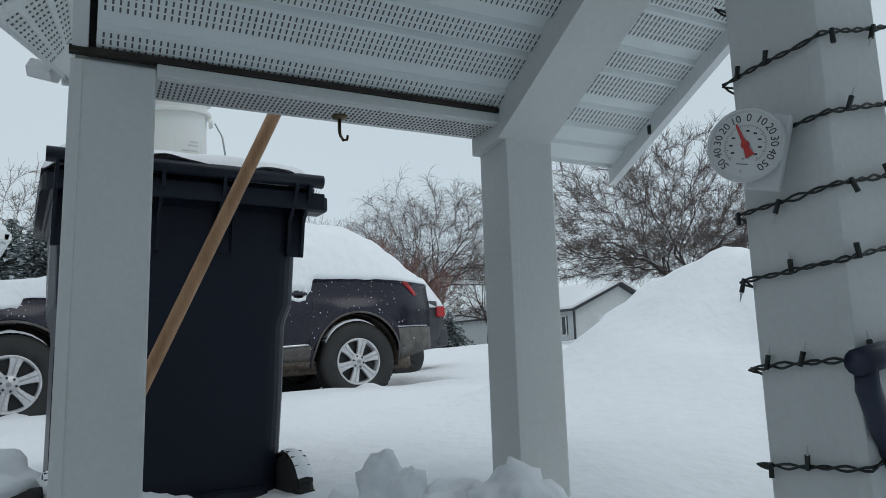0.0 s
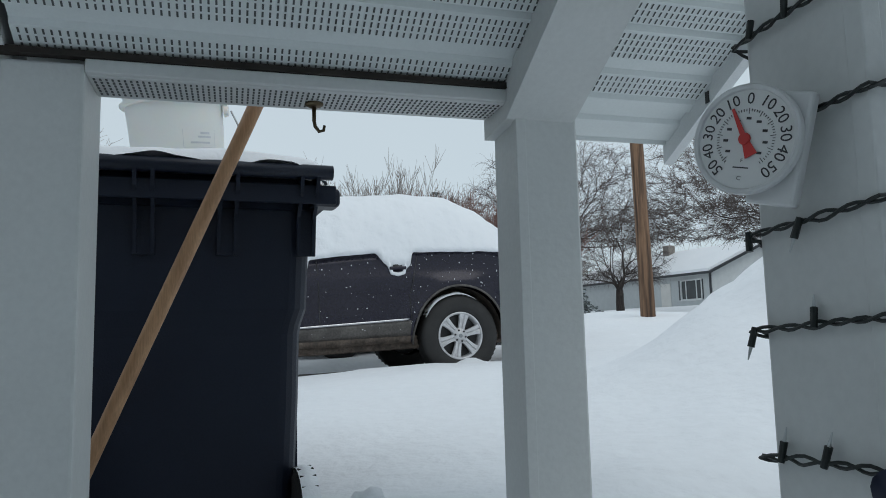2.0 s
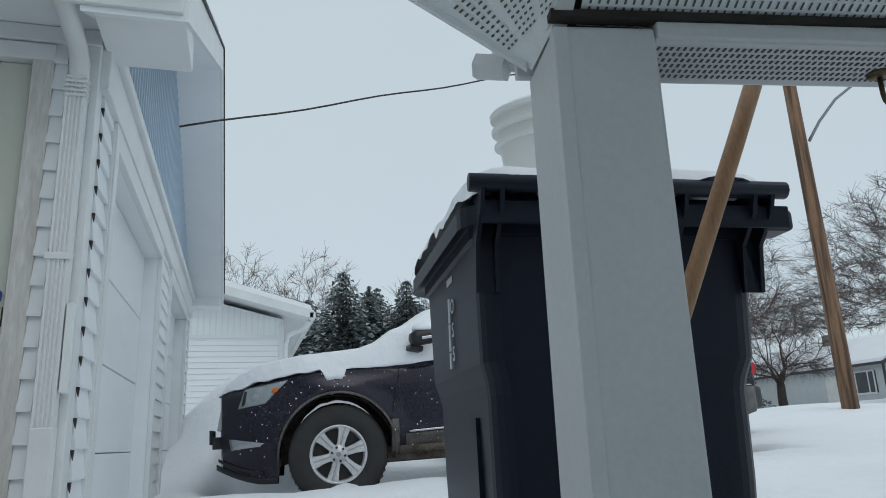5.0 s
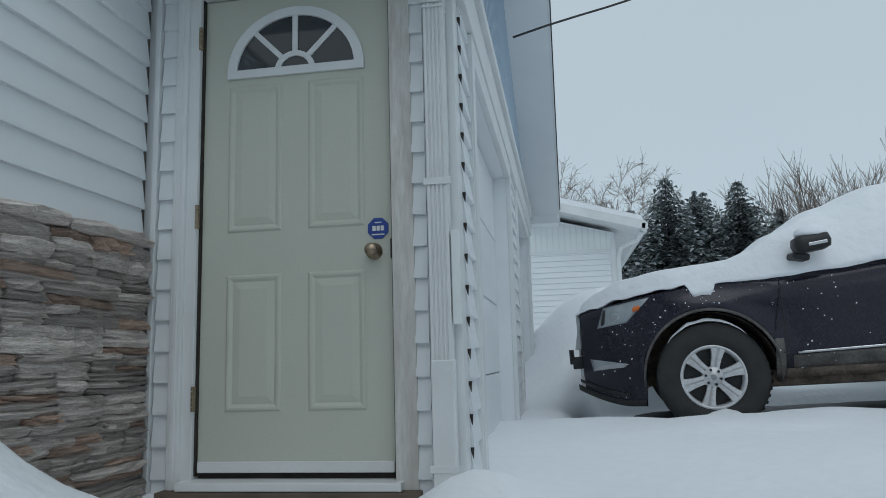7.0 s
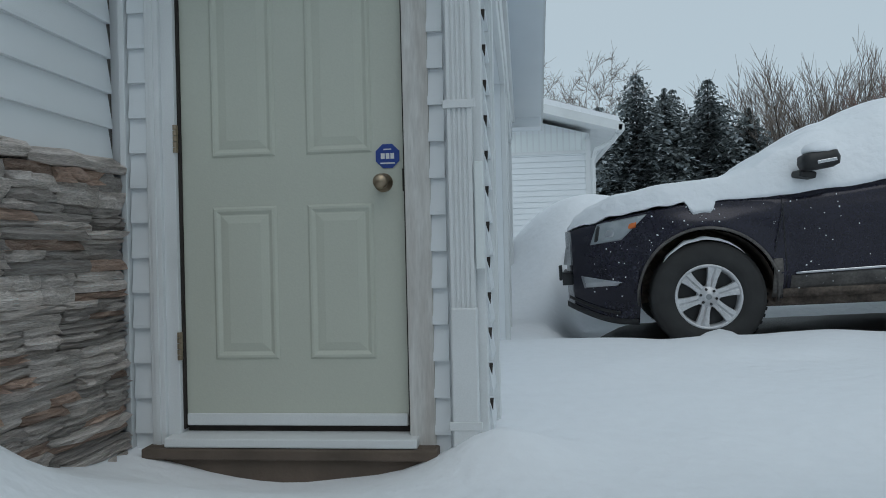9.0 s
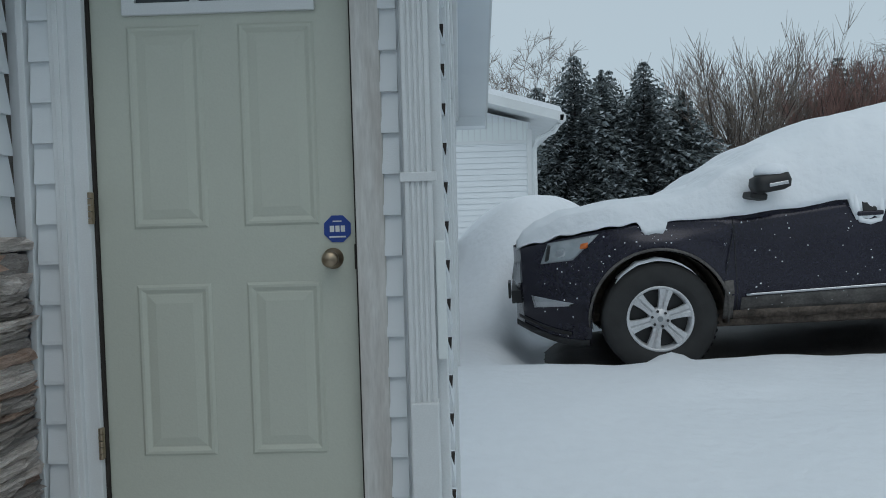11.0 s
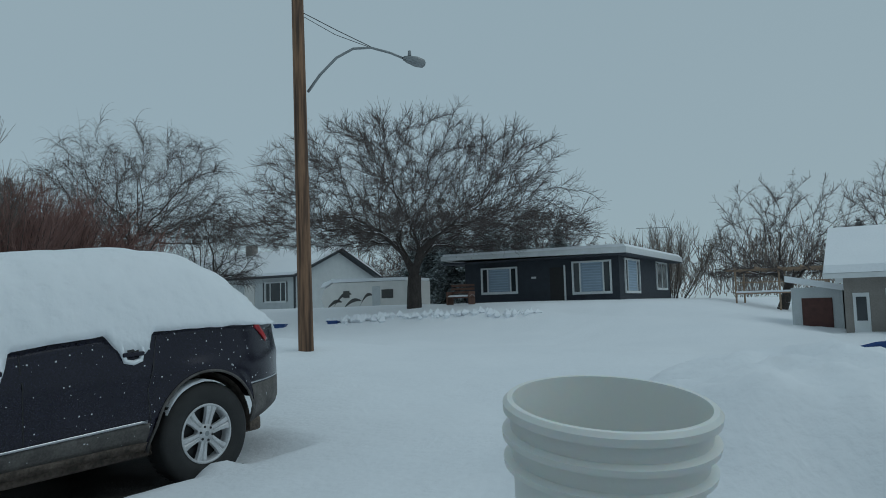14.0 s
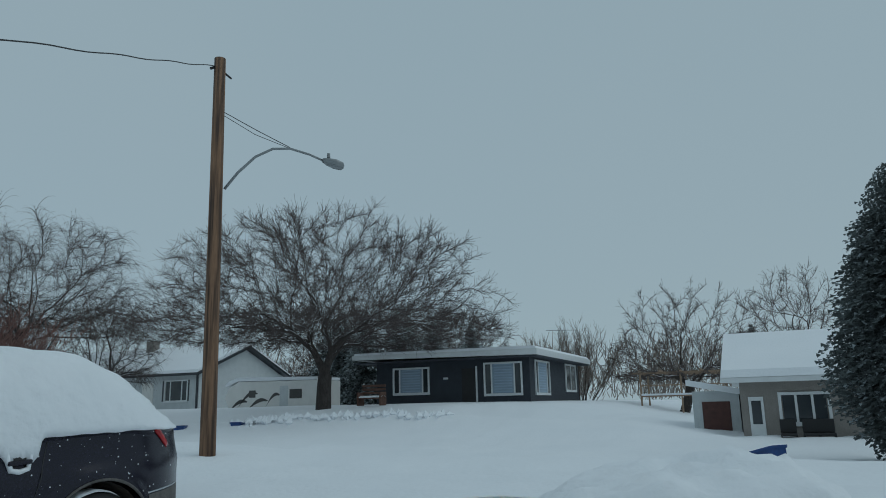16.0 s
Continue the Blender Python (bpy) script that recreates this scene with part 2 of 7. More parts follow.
def tube(bm, pts, r0, r1=None, sides=8, cap=True, mi=0):
    """A tapered tube along points."""
    pts = [Vector(p) for p in pts]
    r1 = r0 if r1 is None else r1
    rings, up = [], Vector((0.13, 0.31, 0.94))
    for i, p in enumerate(pts):
        d = (pts[min(i + 1, len(pts) - 1)] - pts[max(i - 1, 0)]).normalized()
        a = d.cross(up)
        a = a.normalized() if a.length > 1e-4 else d.cross(Vector((1, 0, 0))).normalized()
        b = d.cross(a)
        r = r0 + (r1 - r0) * i / max(1, len(pts) - 1)
        rings.append([bm.verts.new(p + (a * math.cos(k * math.tau / sides) + b * math.sin(k * math.tau / sides)) * r) for k in range(sides)])
    for u, v in zip(rings, rings[1:]):
        for k in range(sides):
            f = bm.faces.new((u[k], u[(k + 1) % sides], v[(k + 1) % sides], v[k]))
            f.material_index = mi
    if cap:
        bm.faces.new(rings[0][::-1]).material_index = mi
        bm.faces.new(rings[-1]).material_index = mi
    return bm


def lathe(bm, prof, m=None, sides=32, mi=0, close=False):
    """Turns a profile of (radius, height) about z, then moves it by m."""
    m = m or Matrix()
    rings = []
    for r, h in prof:
        rings.append([bm.verts.new(m @ Vector((max(r, 1e-4) * math.cos(k * math.tau / sides), max(r, 1e-4) * math.sin(k * math.tau / sides), h))) for k in range(sides)])
    pairs = list(zip(rings, rings[1:])) + ([(rings[-1], rings[0])] if close else [])
    fs = []
    for u, v in pairs:
        for k in range(sides):
            f = bm.faces.new((u[k], u[(k + 1) % sides], v[(k + 1) % sides], v[k]))
            f.material_index = mi
            fs.append(f)
    bmesh.ops.recalc_face_normals(bm, faces=fs)
    return bm


def sheet(bm, rows, mi=0, thick=0.0):
    """A grid of points as a surface."""
    vs = [[bm.verts.new(p) for p in row] for row in rows]
    fs = []
    for a, b in zip(vs, vs[1:]):
        for i in range(len(a) - 1):
            f = bm.faces.new((a[i], a[i + 1], b[i + 1], b[i]))
            f.material_index = mi
            fs.append(f)
    return bm


def moved(bm, m):
    bmesh.ops.transform(bm, matrix=m, verts=bm.verts)
    return bm


def letters(name, text, size, m, material, parent, label="", depth=0.0006):
    """Raised letters, turned into a mesh."""
    cu = bpy.data.curves.new(name, "FONT")
    cu.body, cu.size, cu.align_x, cu.align_y, cu.extrude = text, size, "CENTER", "CENTER", depth
    cu.resolution_u = 3
    tmp = bpy.data.objects.new(name, cu)
    scene.collection.objects.link(tmp)
    me = bpy.data.meshes.new_from_object(tmp.evaluated_get(bpy.context.evaluated_depsgraph_get()))
    bpy.data.objects.remove(tmp)
    me.materials.clear()
    me.materials.append(material)
    ob = new(name, me)
    ob.parent = parent
    ob.matrix_basis = m
    if label:
        ob["label"] = label
    return ob


def smoothstep(a, b, x):
    t = min(1.0, max(0.0, (x - a) / (b - a)))
    return t * t * (3 - 2 * t)


def hill(x, y, cx, cy, rx, ry, h, turn=0.0, p=2.0):
    c, s = math.cos(radians(turn)), math.sin(radians(turn))
    u, v = ((x - cx) * c + (y - cy) * s) / rx, (-(x - cx) * s + (y - cy) * c) / ry
    return h * math.exp(-((u * u + v * v) ** (p / 2)))


# ---- the car's place, needed by the ground ----
CAR_AT, CAR_TURN, CAR_TILT = (1.96, 8.09, 0.25), -4.6, -2.1
CAR = pose(*CAR_AT, 0, CAR_TILT, CAR_TURN)


# ---- ground: one sheet of snow to the horizon ----
def ground_z(x, y):
    z = 0.30 + 0.035 * max(0.0, min(x, 12.0)) + 0.10 * smoothstep(4, 11, x)
    z += 0.12 * smoothstep(9, 14, y) * smoothstep(-3, 2, x)
    # street edge, plough ridge and the far lawns
    z += hill(x, y, 10.0, 13.5, 2.6, 5.0, 0.16)
    z -= 0.25 * smoothstep(10.5, 14.0, x) * (1 - smoothstep(17, 21, x))
    z += 0.12 * smoothstep(20, 23, x)
    edge = 24.6 + 1.3 * noise.noise(Vector((0.3, y * 0.33, 5.0)))
    z += (0.55 * smoothstep(edge, edge + 2.2, x) + 0.20 * smoothstep(26, 31, x)) * smoothstep(6.0, 11.0, y)
    z += 0.10 * noise.fractal(Vector((x * 0.7, y * 0.7, 3.3)), 1.0, 2.0, 3) * smoothstep(11, 14, x) * (1 - smoothstep(28, 32, x))
    z -= 0.45 * smoothstep(12, 20, x) * (1 - smoothstep(2, 7, y))
    z += hill(x, y, 22.6, 15.0, 1.1, 8.0, 0.32, 0, 2.5) + hill(x, y, 25.5, 13.5, 1.6, 5.5, 0.22)
    z += hill(x, y, 17.5, 4.0, 3.5, 3.0, 0.10)
    # snow bank beside the drive: a thrown-up block with a steep face, lower drifts round it
    z += hill(x, y, 4.25, 3.00, 1.46, 1.12, 0.75, 20, 3.4) + hill(x, y, 6.3, 1.2, 1.9, 1.6, 0.22, -30, 2.6) + hill(x, y, 4.2, 1.7, 1.2, 0.9, 0.26, 0, 2.4)
    z += hill(x, y, 2.85, 3.35, 0.7, 0.6, 0.13) + hill(x, y, 5.2, 4.4, 1.4, 0.8, 0.12)
    z -= hill(x, y, 3.05, 2.55, 0.30, 0.36, 0.14) - hill(x, y, 2.55, 2.15, 0.5, 0.5, 0.05)
    bank = math.exp(-(((x - 4.2) / 1.5) ** 2 + ((y - 2.6) / 1.5) ** 2) ** 2)
    z += bank * (0.09 * noise.fractal(Vector((x * 1.5, y * 1.5, 7.7)), 1.0, 2.0, 3) + 0.085 * noise.fractal(Vector((x * 3.6, y * 3.6, 2.1)), 0.8, 2.0, 3))
    # heap behind the car's nose, beside the garage
    z += hill(x, y, -0.10, 11.0, 1.2, 1.3, 1.22, 0, 2.6)
    z += hill(x, y, -0.45, 9.7, 0.6, 0.8, 0.30)
    # heap under the stone wall
    z += hill(x, y, -2.56, 3.12, 0.48, 0.52, 0.60)
    # lower trodden snow by the bin and the door
    z -= hill(x, y, 0.2, 2.6, 0.9, 0.7, 0.10)
    z -= hill(x, y, -1.75, 4.25, 0.6, 0.38, 0.155)
    z -= 0.16 * (1 - smoothstep(1.2, 2.0, y)) * (1 - smoothstep(1.4, 2.4, x))
    z += hill(x, y, -1.02, 4.20, 0.22, 0.20, 0.13)
    # the hollow under the car, and snow pushed up against its wheels
    lx, ly, _ = CAR.inverted() @ Vector((x, y, 0.3))
    inside = smoothstep(1.35, 0.95, abs(ly - 0.05)) * smoothstep(2.75, 2.35, abs(lx))
    z = z * (1 - inside) + (CAR_AT[2] - 0.06 + 0.0365 * lx) * inside
    z += hill(lx, ly, -1.46, -1.02, 0.20, 0.14, 0.17) + hill(lx, ly, 1.56, -1.02, 0.22, 0.14, 0.16)
    if abs(x) < 14 and -2 < y < 16:
        z += 0.034 * noise.fractal(Vector((x * 1.1, y * 1.1, 0.3)), 1.0, 2.0, 3) + 0.007 * noise.noise(Vector((x * 5, y * 5, 1.7)))
    z += 0.06 * noise.noise(Vector((x * 0.21, y * 0.21, 4.2)))
    return z


def graded(lo, hi, step, far_lo, far_hi):
    vals = list(np.arange(lo, hi + 1e-6, step))
    s, v = step, hi
    while v < far_hi:
        s *= 1.09
        v += s
        vals.append(v)
    s, v = step, lo
    while v > far_lo:
        s *= 1.09
        v -= s
        vals.insert(0, v)
    return vals


gx, gy = graded(-3.4, 9.0, 0.085, -400, 900), graded(0.5, 12.0, 0.085, -400, 900)
g_verts = [(x, y, ground_z(x, y)) for y in gy for x in gx]
g_n = len(gx)
g_faces = [(j * g_n + i, j * g_n + i + 1, (j + 1) * g_n + i + 1, (j + 1) * g_n + i) for j in range(len(gy) - 1) for i in range(g_n - 1)]
g_me = bpy.data.meshes.new("ground")
g_me.from_pydata(g_verts, [], g_faces)
g_me.materials.append(M_SNOW)
g_me.shade_smooth()
tagged(new("ground", g_me), "deep fresh snow over yard and street", "ground", kind="structure")

drive = thing("driveway", CAR_AT, "wet dark asphalt showing under the car", "driveway", kind="structure", rz=CAR_TURN, ry=CAR_TILT)
bm = bmesh.new()
sheet(bm, [[(0.02 + 2.5 * (i / 20 - 1) * (1 - 0.10 * abs(j / 10 - 1) ** 3), 1.22 * (j / 10 - 1) * (1 - 0.15 * abs(i / 20 - 1) ** 4), 0.012 * noise.noise(Vector((i * 0.6, j * 0.6, 0))) - 0.12 * smoothstep(0.80, 1.0, max(abs(i / 20 - 1), abs(j / 10 - 1)) + 0.05 * noise.noise(Vector((i * 0.5, j * 0.5, 5))))) for i in range(41)] for j in range(21)])
part("asphalt", bm, M_ASPH, drive, smooth=True)


# ---- the garage and the house corner ----
DY = 4.38            # face of the wall with the door
GX = -1.07           # face of the garage front
D0, D1, DB, DT = -2.17, -1.345, 0.315, 2.345   # the door's edges
EAVE, RIDGE_Y, RIDGE_Z = 2.60, 7.45, 4.05

w = thing("wall_south", (0, 0, 0), "white vinyl lap siding round the side door", "wall", kind="structure")
bm = bmesh.new()
cube(bm, -2.60, D0 - 0.05, DY, DY + 0.2, -0.2, EAVE)
cube(bm, D1 + 0.05, GX, DY, DY + 0.2, -0.2, EAVE)
cube(bm, D0 - 0.05, D1 + 0.05, DY, DY + 0.2, DT + 0.05, EAVE)
part("wall_core", bm, M_SIDING, w)


def lap(length, height=0.127, deep=0.020):
    """One siding board: a wedge that stands proud at its lower edge, drawn along x."""
    bm = bmesh.new()
    prism(bm, [(0, height), (-0.003, height), (-deep, 0.012), (-deep, 0.0), (0, 0.0)], "x", 0, length)
    return bm


lap_cache = {}


def boards(parent, x0, x1, z0, z1, m, pitch=0.127):
    """Lap siding over a stretch of wall, in the plane of m (x along, -y out)."""
    key = round(x1 - x0, 3)
    if key not in lap_cache:
        bm = lap(x1 - x0, pitch)
        me = bpy.data.meshes.new("siding_board")
        bm.to_mesh(me)
        bm.free()
        me.materials.append(M_SIDING)
        lap_cache[key] = me
    z = z0
    while z < z1 - 0.02:
        ob = new("siding_board", lap_cache[key])
        ob.parent = parent
        ob.matrix_basis = m @ pose(x0, 0, z)
        z += pitch


boards(w, D1 + 0.095, GX - 0.125, 0.18, 2.40, pose(0, DY, 0))
boards(w, -2.345, D0 - 0.10, 0.18, 2.40, pose(0, DY, 0))

# corner post of the siding and the J channel at the inside corner
bm = box(GX - 0.115, GX + 0.008, DY - 0.022, DY + 0.09, 0.12, 2.50, 0.004)
part("corner_post", bm, M_WHITE, w)
bm = box(-2.375, -2.352, DY - 0.03, DY + 0.01, 0.1, 2.5, 0.003)
part("inside_corner", bm, M_WHITE, w)

# west wing: stone veneer below, siding above
ww = thing("wall_west", (0, 0, 0), "house wall with stone veneer below white lap siding", "wall", kind="structure")
part("wall_core", box(-2.62, -2.42, -4.0, DY - 0.001, -0.3, 2.6), M_MORTAR, ww)
boards(ww, 0.0, 5.6, 1.285, 2.52, pose(-2.42, DY - 0.03, 0, 0, 0, -90) @ pose(0, 0, 0, 0, 0, 180) @ pose(-5.6, 0, 0))

door = thing("door_1", (0, 0, 0), "closed sage green six-panel style door with half-round glass", "door", kind="structure")
bm = bmesh.new()
sy = DY + 0.03       # door skin
cube(bm, D0, D1, sy, sy + 0.045, DB + 0.012, DT, 0.003)
part("slab", bm, M_DOOR, door)
dcx = (D0 + D1) / 2


def door_panel(x0, x1, z0, z1):
    """A pressed panel: a raised ring, a groove and a slightly proud field."""
    bm = bmesh.new()
    rings = []
    for inset, out in ((0, 0.0005), (0.008, 0.007), (0.016, 0.007), (0.030, -0.001), (0.034, 0.001), (0.060, 0.006), (0.064, 0.006)):
        y = sy - out
        rings.append([bm.verts.new(c) for c in ((x0 + inset, y, z0 + inset), (x1 - inset, y, z0 + inset), (x1 - inset, y, z1 - inset), (x0 + inset, y, z1 - inset))])
    for a, b in zip(rings, rings[1:]):
        for k in range(4):
            bm.faces.new((a[k], a[(k + 1) % 4], b[(k + 1) % 4], b[k]))
    bm.faces.new(rings[-1])
    bmesh.ops.recalc_face_normals(bm, faces=bm.faces)
    return bm


for x0, x1 in ((-2.055, -1.815), (-1.700, -1.458)):
    part("door_panel", door_panel(x0, x1, 0.565, 1.120), M_DOOR, door)
    part("door_panel", door_panel(x0, x1, 1.300, 1.940), M_DOOR, door)
# half-round light
fcx, fcz, fr = -1.757, 1.995, 0.305


def arc_ring(r0, r1, y0, y1, a0=0, a1=180, n=24, zsq=0.93):
    bm = bmesh.new()
    prev = None
    for i in range(n + 1):
        a = radians(a0 + (a1 - a0) * i / n)
        c, s = math.cos(a), math.sin(a) * zsq
        q = [bm.verts.new((fcx + r * c, y, fcz + r * s)) for r, y in ((r0, y1), (r0, y0), (r1, y0), (r1, y1))]
        if prev:
            for k in range(4):
                bm.faces.new((prev[k], prev[(k + 1) % 4], q[(k + 1) % 4], q[k]))
        prev = q
    bmesh.ops.recalc_face_normals(bm, faces=bm.faces)
    return bm


fan = part("fan_frame", arc_ring(fr - 0.042, fr, sy - 0.014, sy), M_WHITE, door, "white half-round window frame")
bm = box(fcx - fr, fcx + fr, sy - 0.015, sy, fcz - 0.022, fcz + 0.016, 0.003)
part("fan_sill", bm, M_WHITE, fan)
part("fan_hub", arc_ring(0.065, 0.090, sy - 0.011, sy), M_WHITE, fan)
for a in (45, 90, 135):
    bm = box(0.08, fr - 0.04, -0.010, 0, -0.012, 0.012, 0.002)
    moved(bm, pose(fcx, sy, fcz, 0, -a, 0))
    part("fan_bar", bm, M_WHITE, fan)
bm = bmesh.new()
vs = [bm.verts.new((fcx + 0.27 * math.cos(radians(a)), sy - 0.003, fcz + 0.25 * math.sin(radians(a)))) for a in range(0, 181, 10)]
bm.faces.new(vs)
part("pane", bm, M_GLASSD, fan, "dark glass")
# sweep, threshold, knob, sticker, hinges
part("door_sweep", box(D0 + 0.004, D1 - 0.004, sy - 0.012, sy + 0.01, DB + 0.012, DB + 0.055, 0.004), M_WHITE, door)
part("threshold", box(D0 - 0.04, D1 + 0.04, DY - 0.075, DY + 0.05, DB - 0.045, DB - 0.012, 0.005), M_WHITE, door)
part("sill_gap", box(D0, D1, sy + 0.01, sy + 0.03, DB - 0.012, DB + 0.012), M_DARKGAP, door)
bm = bmesh.new()
lathe(bm, [(0.0, 0.075), (0.020, 0.073), (0.027, 0.060), (0.025, 0.040), (0.012, 0.030), (0.012, 0.012), (0.033, 0.008), (0.034, 0.0)], pose(-1.420, sy, 1.190, 90), 24)
knob = part("door_knob", bm, M_KNOB, door, "aged brass knob", True)
bm = bmesh.new()
prism(bm, [(0.046 * math.cos(radians(22.5 + 45 * k)), 0.046 * math.sin(radians(22.5 + 45 * k))) for k in range(8)], "y", -0.0035, 0)
sticker = part("sticker", moved(bm, pose(-1.403, sy, 1.284)), M_BLUESIGN, door, "blue octagonal sticker with pale marks")
bm = bmesh.new()
for x0, x1, z0, z1 in ((-0.024, -0.010, -0.010, 0.010), (-0.006, 0.007, -0.010, 0.010), (0.011, 0.024, -0.010, 0.010), (-0.026, 0.026, -0.028, -0.023), (-0.014, 0.014, 0.022, 0.026)):
    cube(bm, x0, x1, -0.005, -0.0036, z0, z1)
part("sticker_mark", moved(bm, pose(-1.403, sy, 1.284)), M_DIAL, sticker)
for z in (0.62, 1.37, 2.16):
    bm = bmesh.new()
    cube(bm, D0 - 0.032, D0 + 0.002, DY - 0.006, DY + 0.002, z - 0.05, z + 0.05, 0.001)
    for k in range(5):
        lathe(bm, [(0.0, 0.018), (0.0075, 0.018), (0.0075, 0), (0.0, 0)], pose(D0 - 0.004, DY - 0.012, z - 0.05 + 0.0205 * k), 10)
    part("hinge", bm, M_KNOB, door)
part("strike", box(D1 - 0.002, D1 + 0.012, DY - 0.003, DY + 0.02, 1.155, 1.235, 0.002), M_DARKGAP, door)
frame_w = thing("door_frame", (0, 0, 0), "worn white wooden door frame with flaking paint", "trim", kind="structure")
part("jamb", box(D1 + 0.008, D1 + 0.098, DY - 0.018, DY + 0.06, 0.16, DT + 0.07, 0.004), M_WORN, frame_w)
bm = box(D0 - 0.055, D0 - 0.006, DY - 0.010, DY + 0.06, 0.16, DT + 0.07, 0.003)
part("jamb", bm, M_WHITE, frame_w)
bm = box(D0 - 0.105, D0 - 0.052, DY - 0.030, DY + 0.02, 0.16, DT + 0.07, 0.004)
cube(bm, D0 - 0.088, D0 - 0.070, DY - 0.036, DY - 0.028, 0.16, DT + 0.07, 0.002)
part("casing", bm, M_WHITE, frame_w)
part("head", box(D0 - 0.105, D1 + 0.098, DY - 0.020, DY + 0.06, DT + 0.004, DT + 0.085, 0.004), M_WHITE, frame_w)
part("reveal", box(D1 + 0.0005, D1 + 0.008, DY + 0.01, DY + 0.075, DB, DT + 0.004), M_DARKGAP, frame_w)
part("reveal", box(D0 - 0.006, D0 - 0.0005, DY + 0.012, DY + 0.075, DB, DT + 0.004), M_DARKGAP, frame_w)
st = thing("door_step", (-1.76, 4.2, 0.1), "brown boarded step below the side door", "step", kind="structure")
part("riser", moved(box(D0 - 0.11, D1 + 0.10, DY - 0.06, DY + 0.1, 0.05, DB - 0.045, 0.004), Matrix.Translation((1.76, -4.2, -0.1))), M_CONCRETE, st)
part("nosing", moved(box(D0 - 0.12, D1 + 0.11, DY - 0.085, DY + 0.0, DB - 0.085, DB - 0.047, 0.006), Matrix.Translation((1.76, -4.2, -0.1))), M_CONCRETE, st)

# garage front
gw = thing("wall_east", (0, 0, 0), "garage front with white trim and pale blue gable", "wall", kind="structure")
G1, G2, G3, G4, GT, GE = 4.86, 7.10, 8.02, 10.05, 2.13, 10.62
bm = bmesh.new()
cube(bm, GX - 0.2, GX, DY + 0.2, G1, -0.2, EAVE)
cube(bm, GX - 0.2, GX, G2, G3, -0.2, EAVE)
cube(bm, GX - 0.2, GX, G4, GE, -0.2, EAVE)
cube(bm, GX - 0.2, GX, G1, G2, GT, EAVE)
cube(bm, GX - 0.2, GX, G3, G4, GT, EAVE)
part("wall_core", bm, M_SIDING, gw)
for a, b in ((DY + 0.106, G1 - 0.09), (G2 + 0.08, G3 - 0.08), (G4 + 0.08, GE)):
    boards(gw, a, b, 0.16, 2.22, pose(GX, 0, 0, 0, 0, 90))
# dark wedges drawn in as the shade in the gaps behind the board ends
bm = bmesh.new()
z = 0.16
while z < 2.15:
    prism(bm, [(GX + 0.0175, z + 0.080), (GX + 0.0205, z + 0.122), (GX + 0.004, z + 0.122)], "y", DY + 0.088, DY + 0.1045)
    z += 0.127
part("siding_gap_shade", bm, M_DARKGAP, gw)
part("end_channel", box(GX, GX + 0.026, G1 - 0.105, G1 - 0.091, 0.16, 2.24, 0.002), M_WHITE, gw)
part("corner_post", box(GX - 0.05, GX + 0.022, GE - 0.02, GE + 0.08, 0.1, 2.3, 0.004), M_WHITE, gw)
bm = bmesh.new()
prism(bm, [(DY, EAVE), (GE + 0.03, EAVE), (RIDGE_Y, RIDGE_Z - 0.02)], "x", GX - 0.2, GX - 0.004)
gable = part("gable", bm, M_BLUE, gw, "pale blue ribbed gable siding")
bm = bmesh.new()
y = DY + 0.1
while y < GE - 0.05:
    top = EAVE + (RIDGE_Z - EAVE) * (1 - abs(y - RIDGE_Y) / (RIDGE_Y - DY + 0.02)) - 0.03
    if top > EAVE + 0.05:
        cube(bm, GX - 0.006, GX + 0.012, y, y + 0.022, EAVE - 0.02, top)
    y += 0.10
part("batten", bm, M_BLUE, gable)
# trim: header boards, jambs
part("header_board", box(GX, GX + 0.045, DY + 0.02, GE + 0.05, 2.25, 2.46, 0.006), M_WHITE, gw)
part("header_cap", box(GX - 0.02, GX + 0.075, DY - 0.01, GE + 0.07, 2.46, 2.52, 0.006), M_WHITE, gw)
for y0, y1 in ((G1, G2), (G3, G4)):
    part("door_casing", box(GX, GX + 0.035, y0 - 0.09, y0, 0.1, GT + 0.12, 0.004), M_WHITE, gw)
    part("door_casing", box(GX, GX + 0.035, y1, y1 + 0.09, 0.1, GT + 0.12, 0.004), M_WHITE, gw)
    part("door_casing", box(GX, GX + 0.035, y0, y1, GT, GT + 0.12, 0.004), M_WHITE, gw)


def garage_door(y0, y1):
    g = thing("garage_door", (GX - 0.1, (y0 + y1) / 2, 0.15), "closed white sectional garage door", "garage door", "garage doors", "structure")
    hh = (GT - 0.15) / 4
    for k in range(4):
        bm = box(-0.04, 0.0, y0 - (y0 + y1) / 2, y1 - (y0 + y1) / 2, k * hh + 0.004, (k + 1) * hh - 0.004, 0.006)
        part("door_section", bm, M_SIDING, g)
    part("weather_strip", box(-0.005, 0.012, y0 - (y0 + y1) / 2, y1 - (y0 + y1) / 2, -0.06, 0.004, 0.003), M_RUBBER, g)


garage_door(G1, G2)
garage_door(G3, G4)

# roof over the garage: eave over the door, rake with soffit
roof = thing("roof", (0, 0, 0), "garage roof with white soffit, fascia and snow", "roof", kind="structure")
OX, NY, FY = -0.68, DY - 0.42, GE + 0.28
sl = (RIDGE_Z - EAVE) / (RIDGE_Y - DY)


def slope_z(y):
    return RIDGE_Z - sl * abs(y - RIDGE_Y)


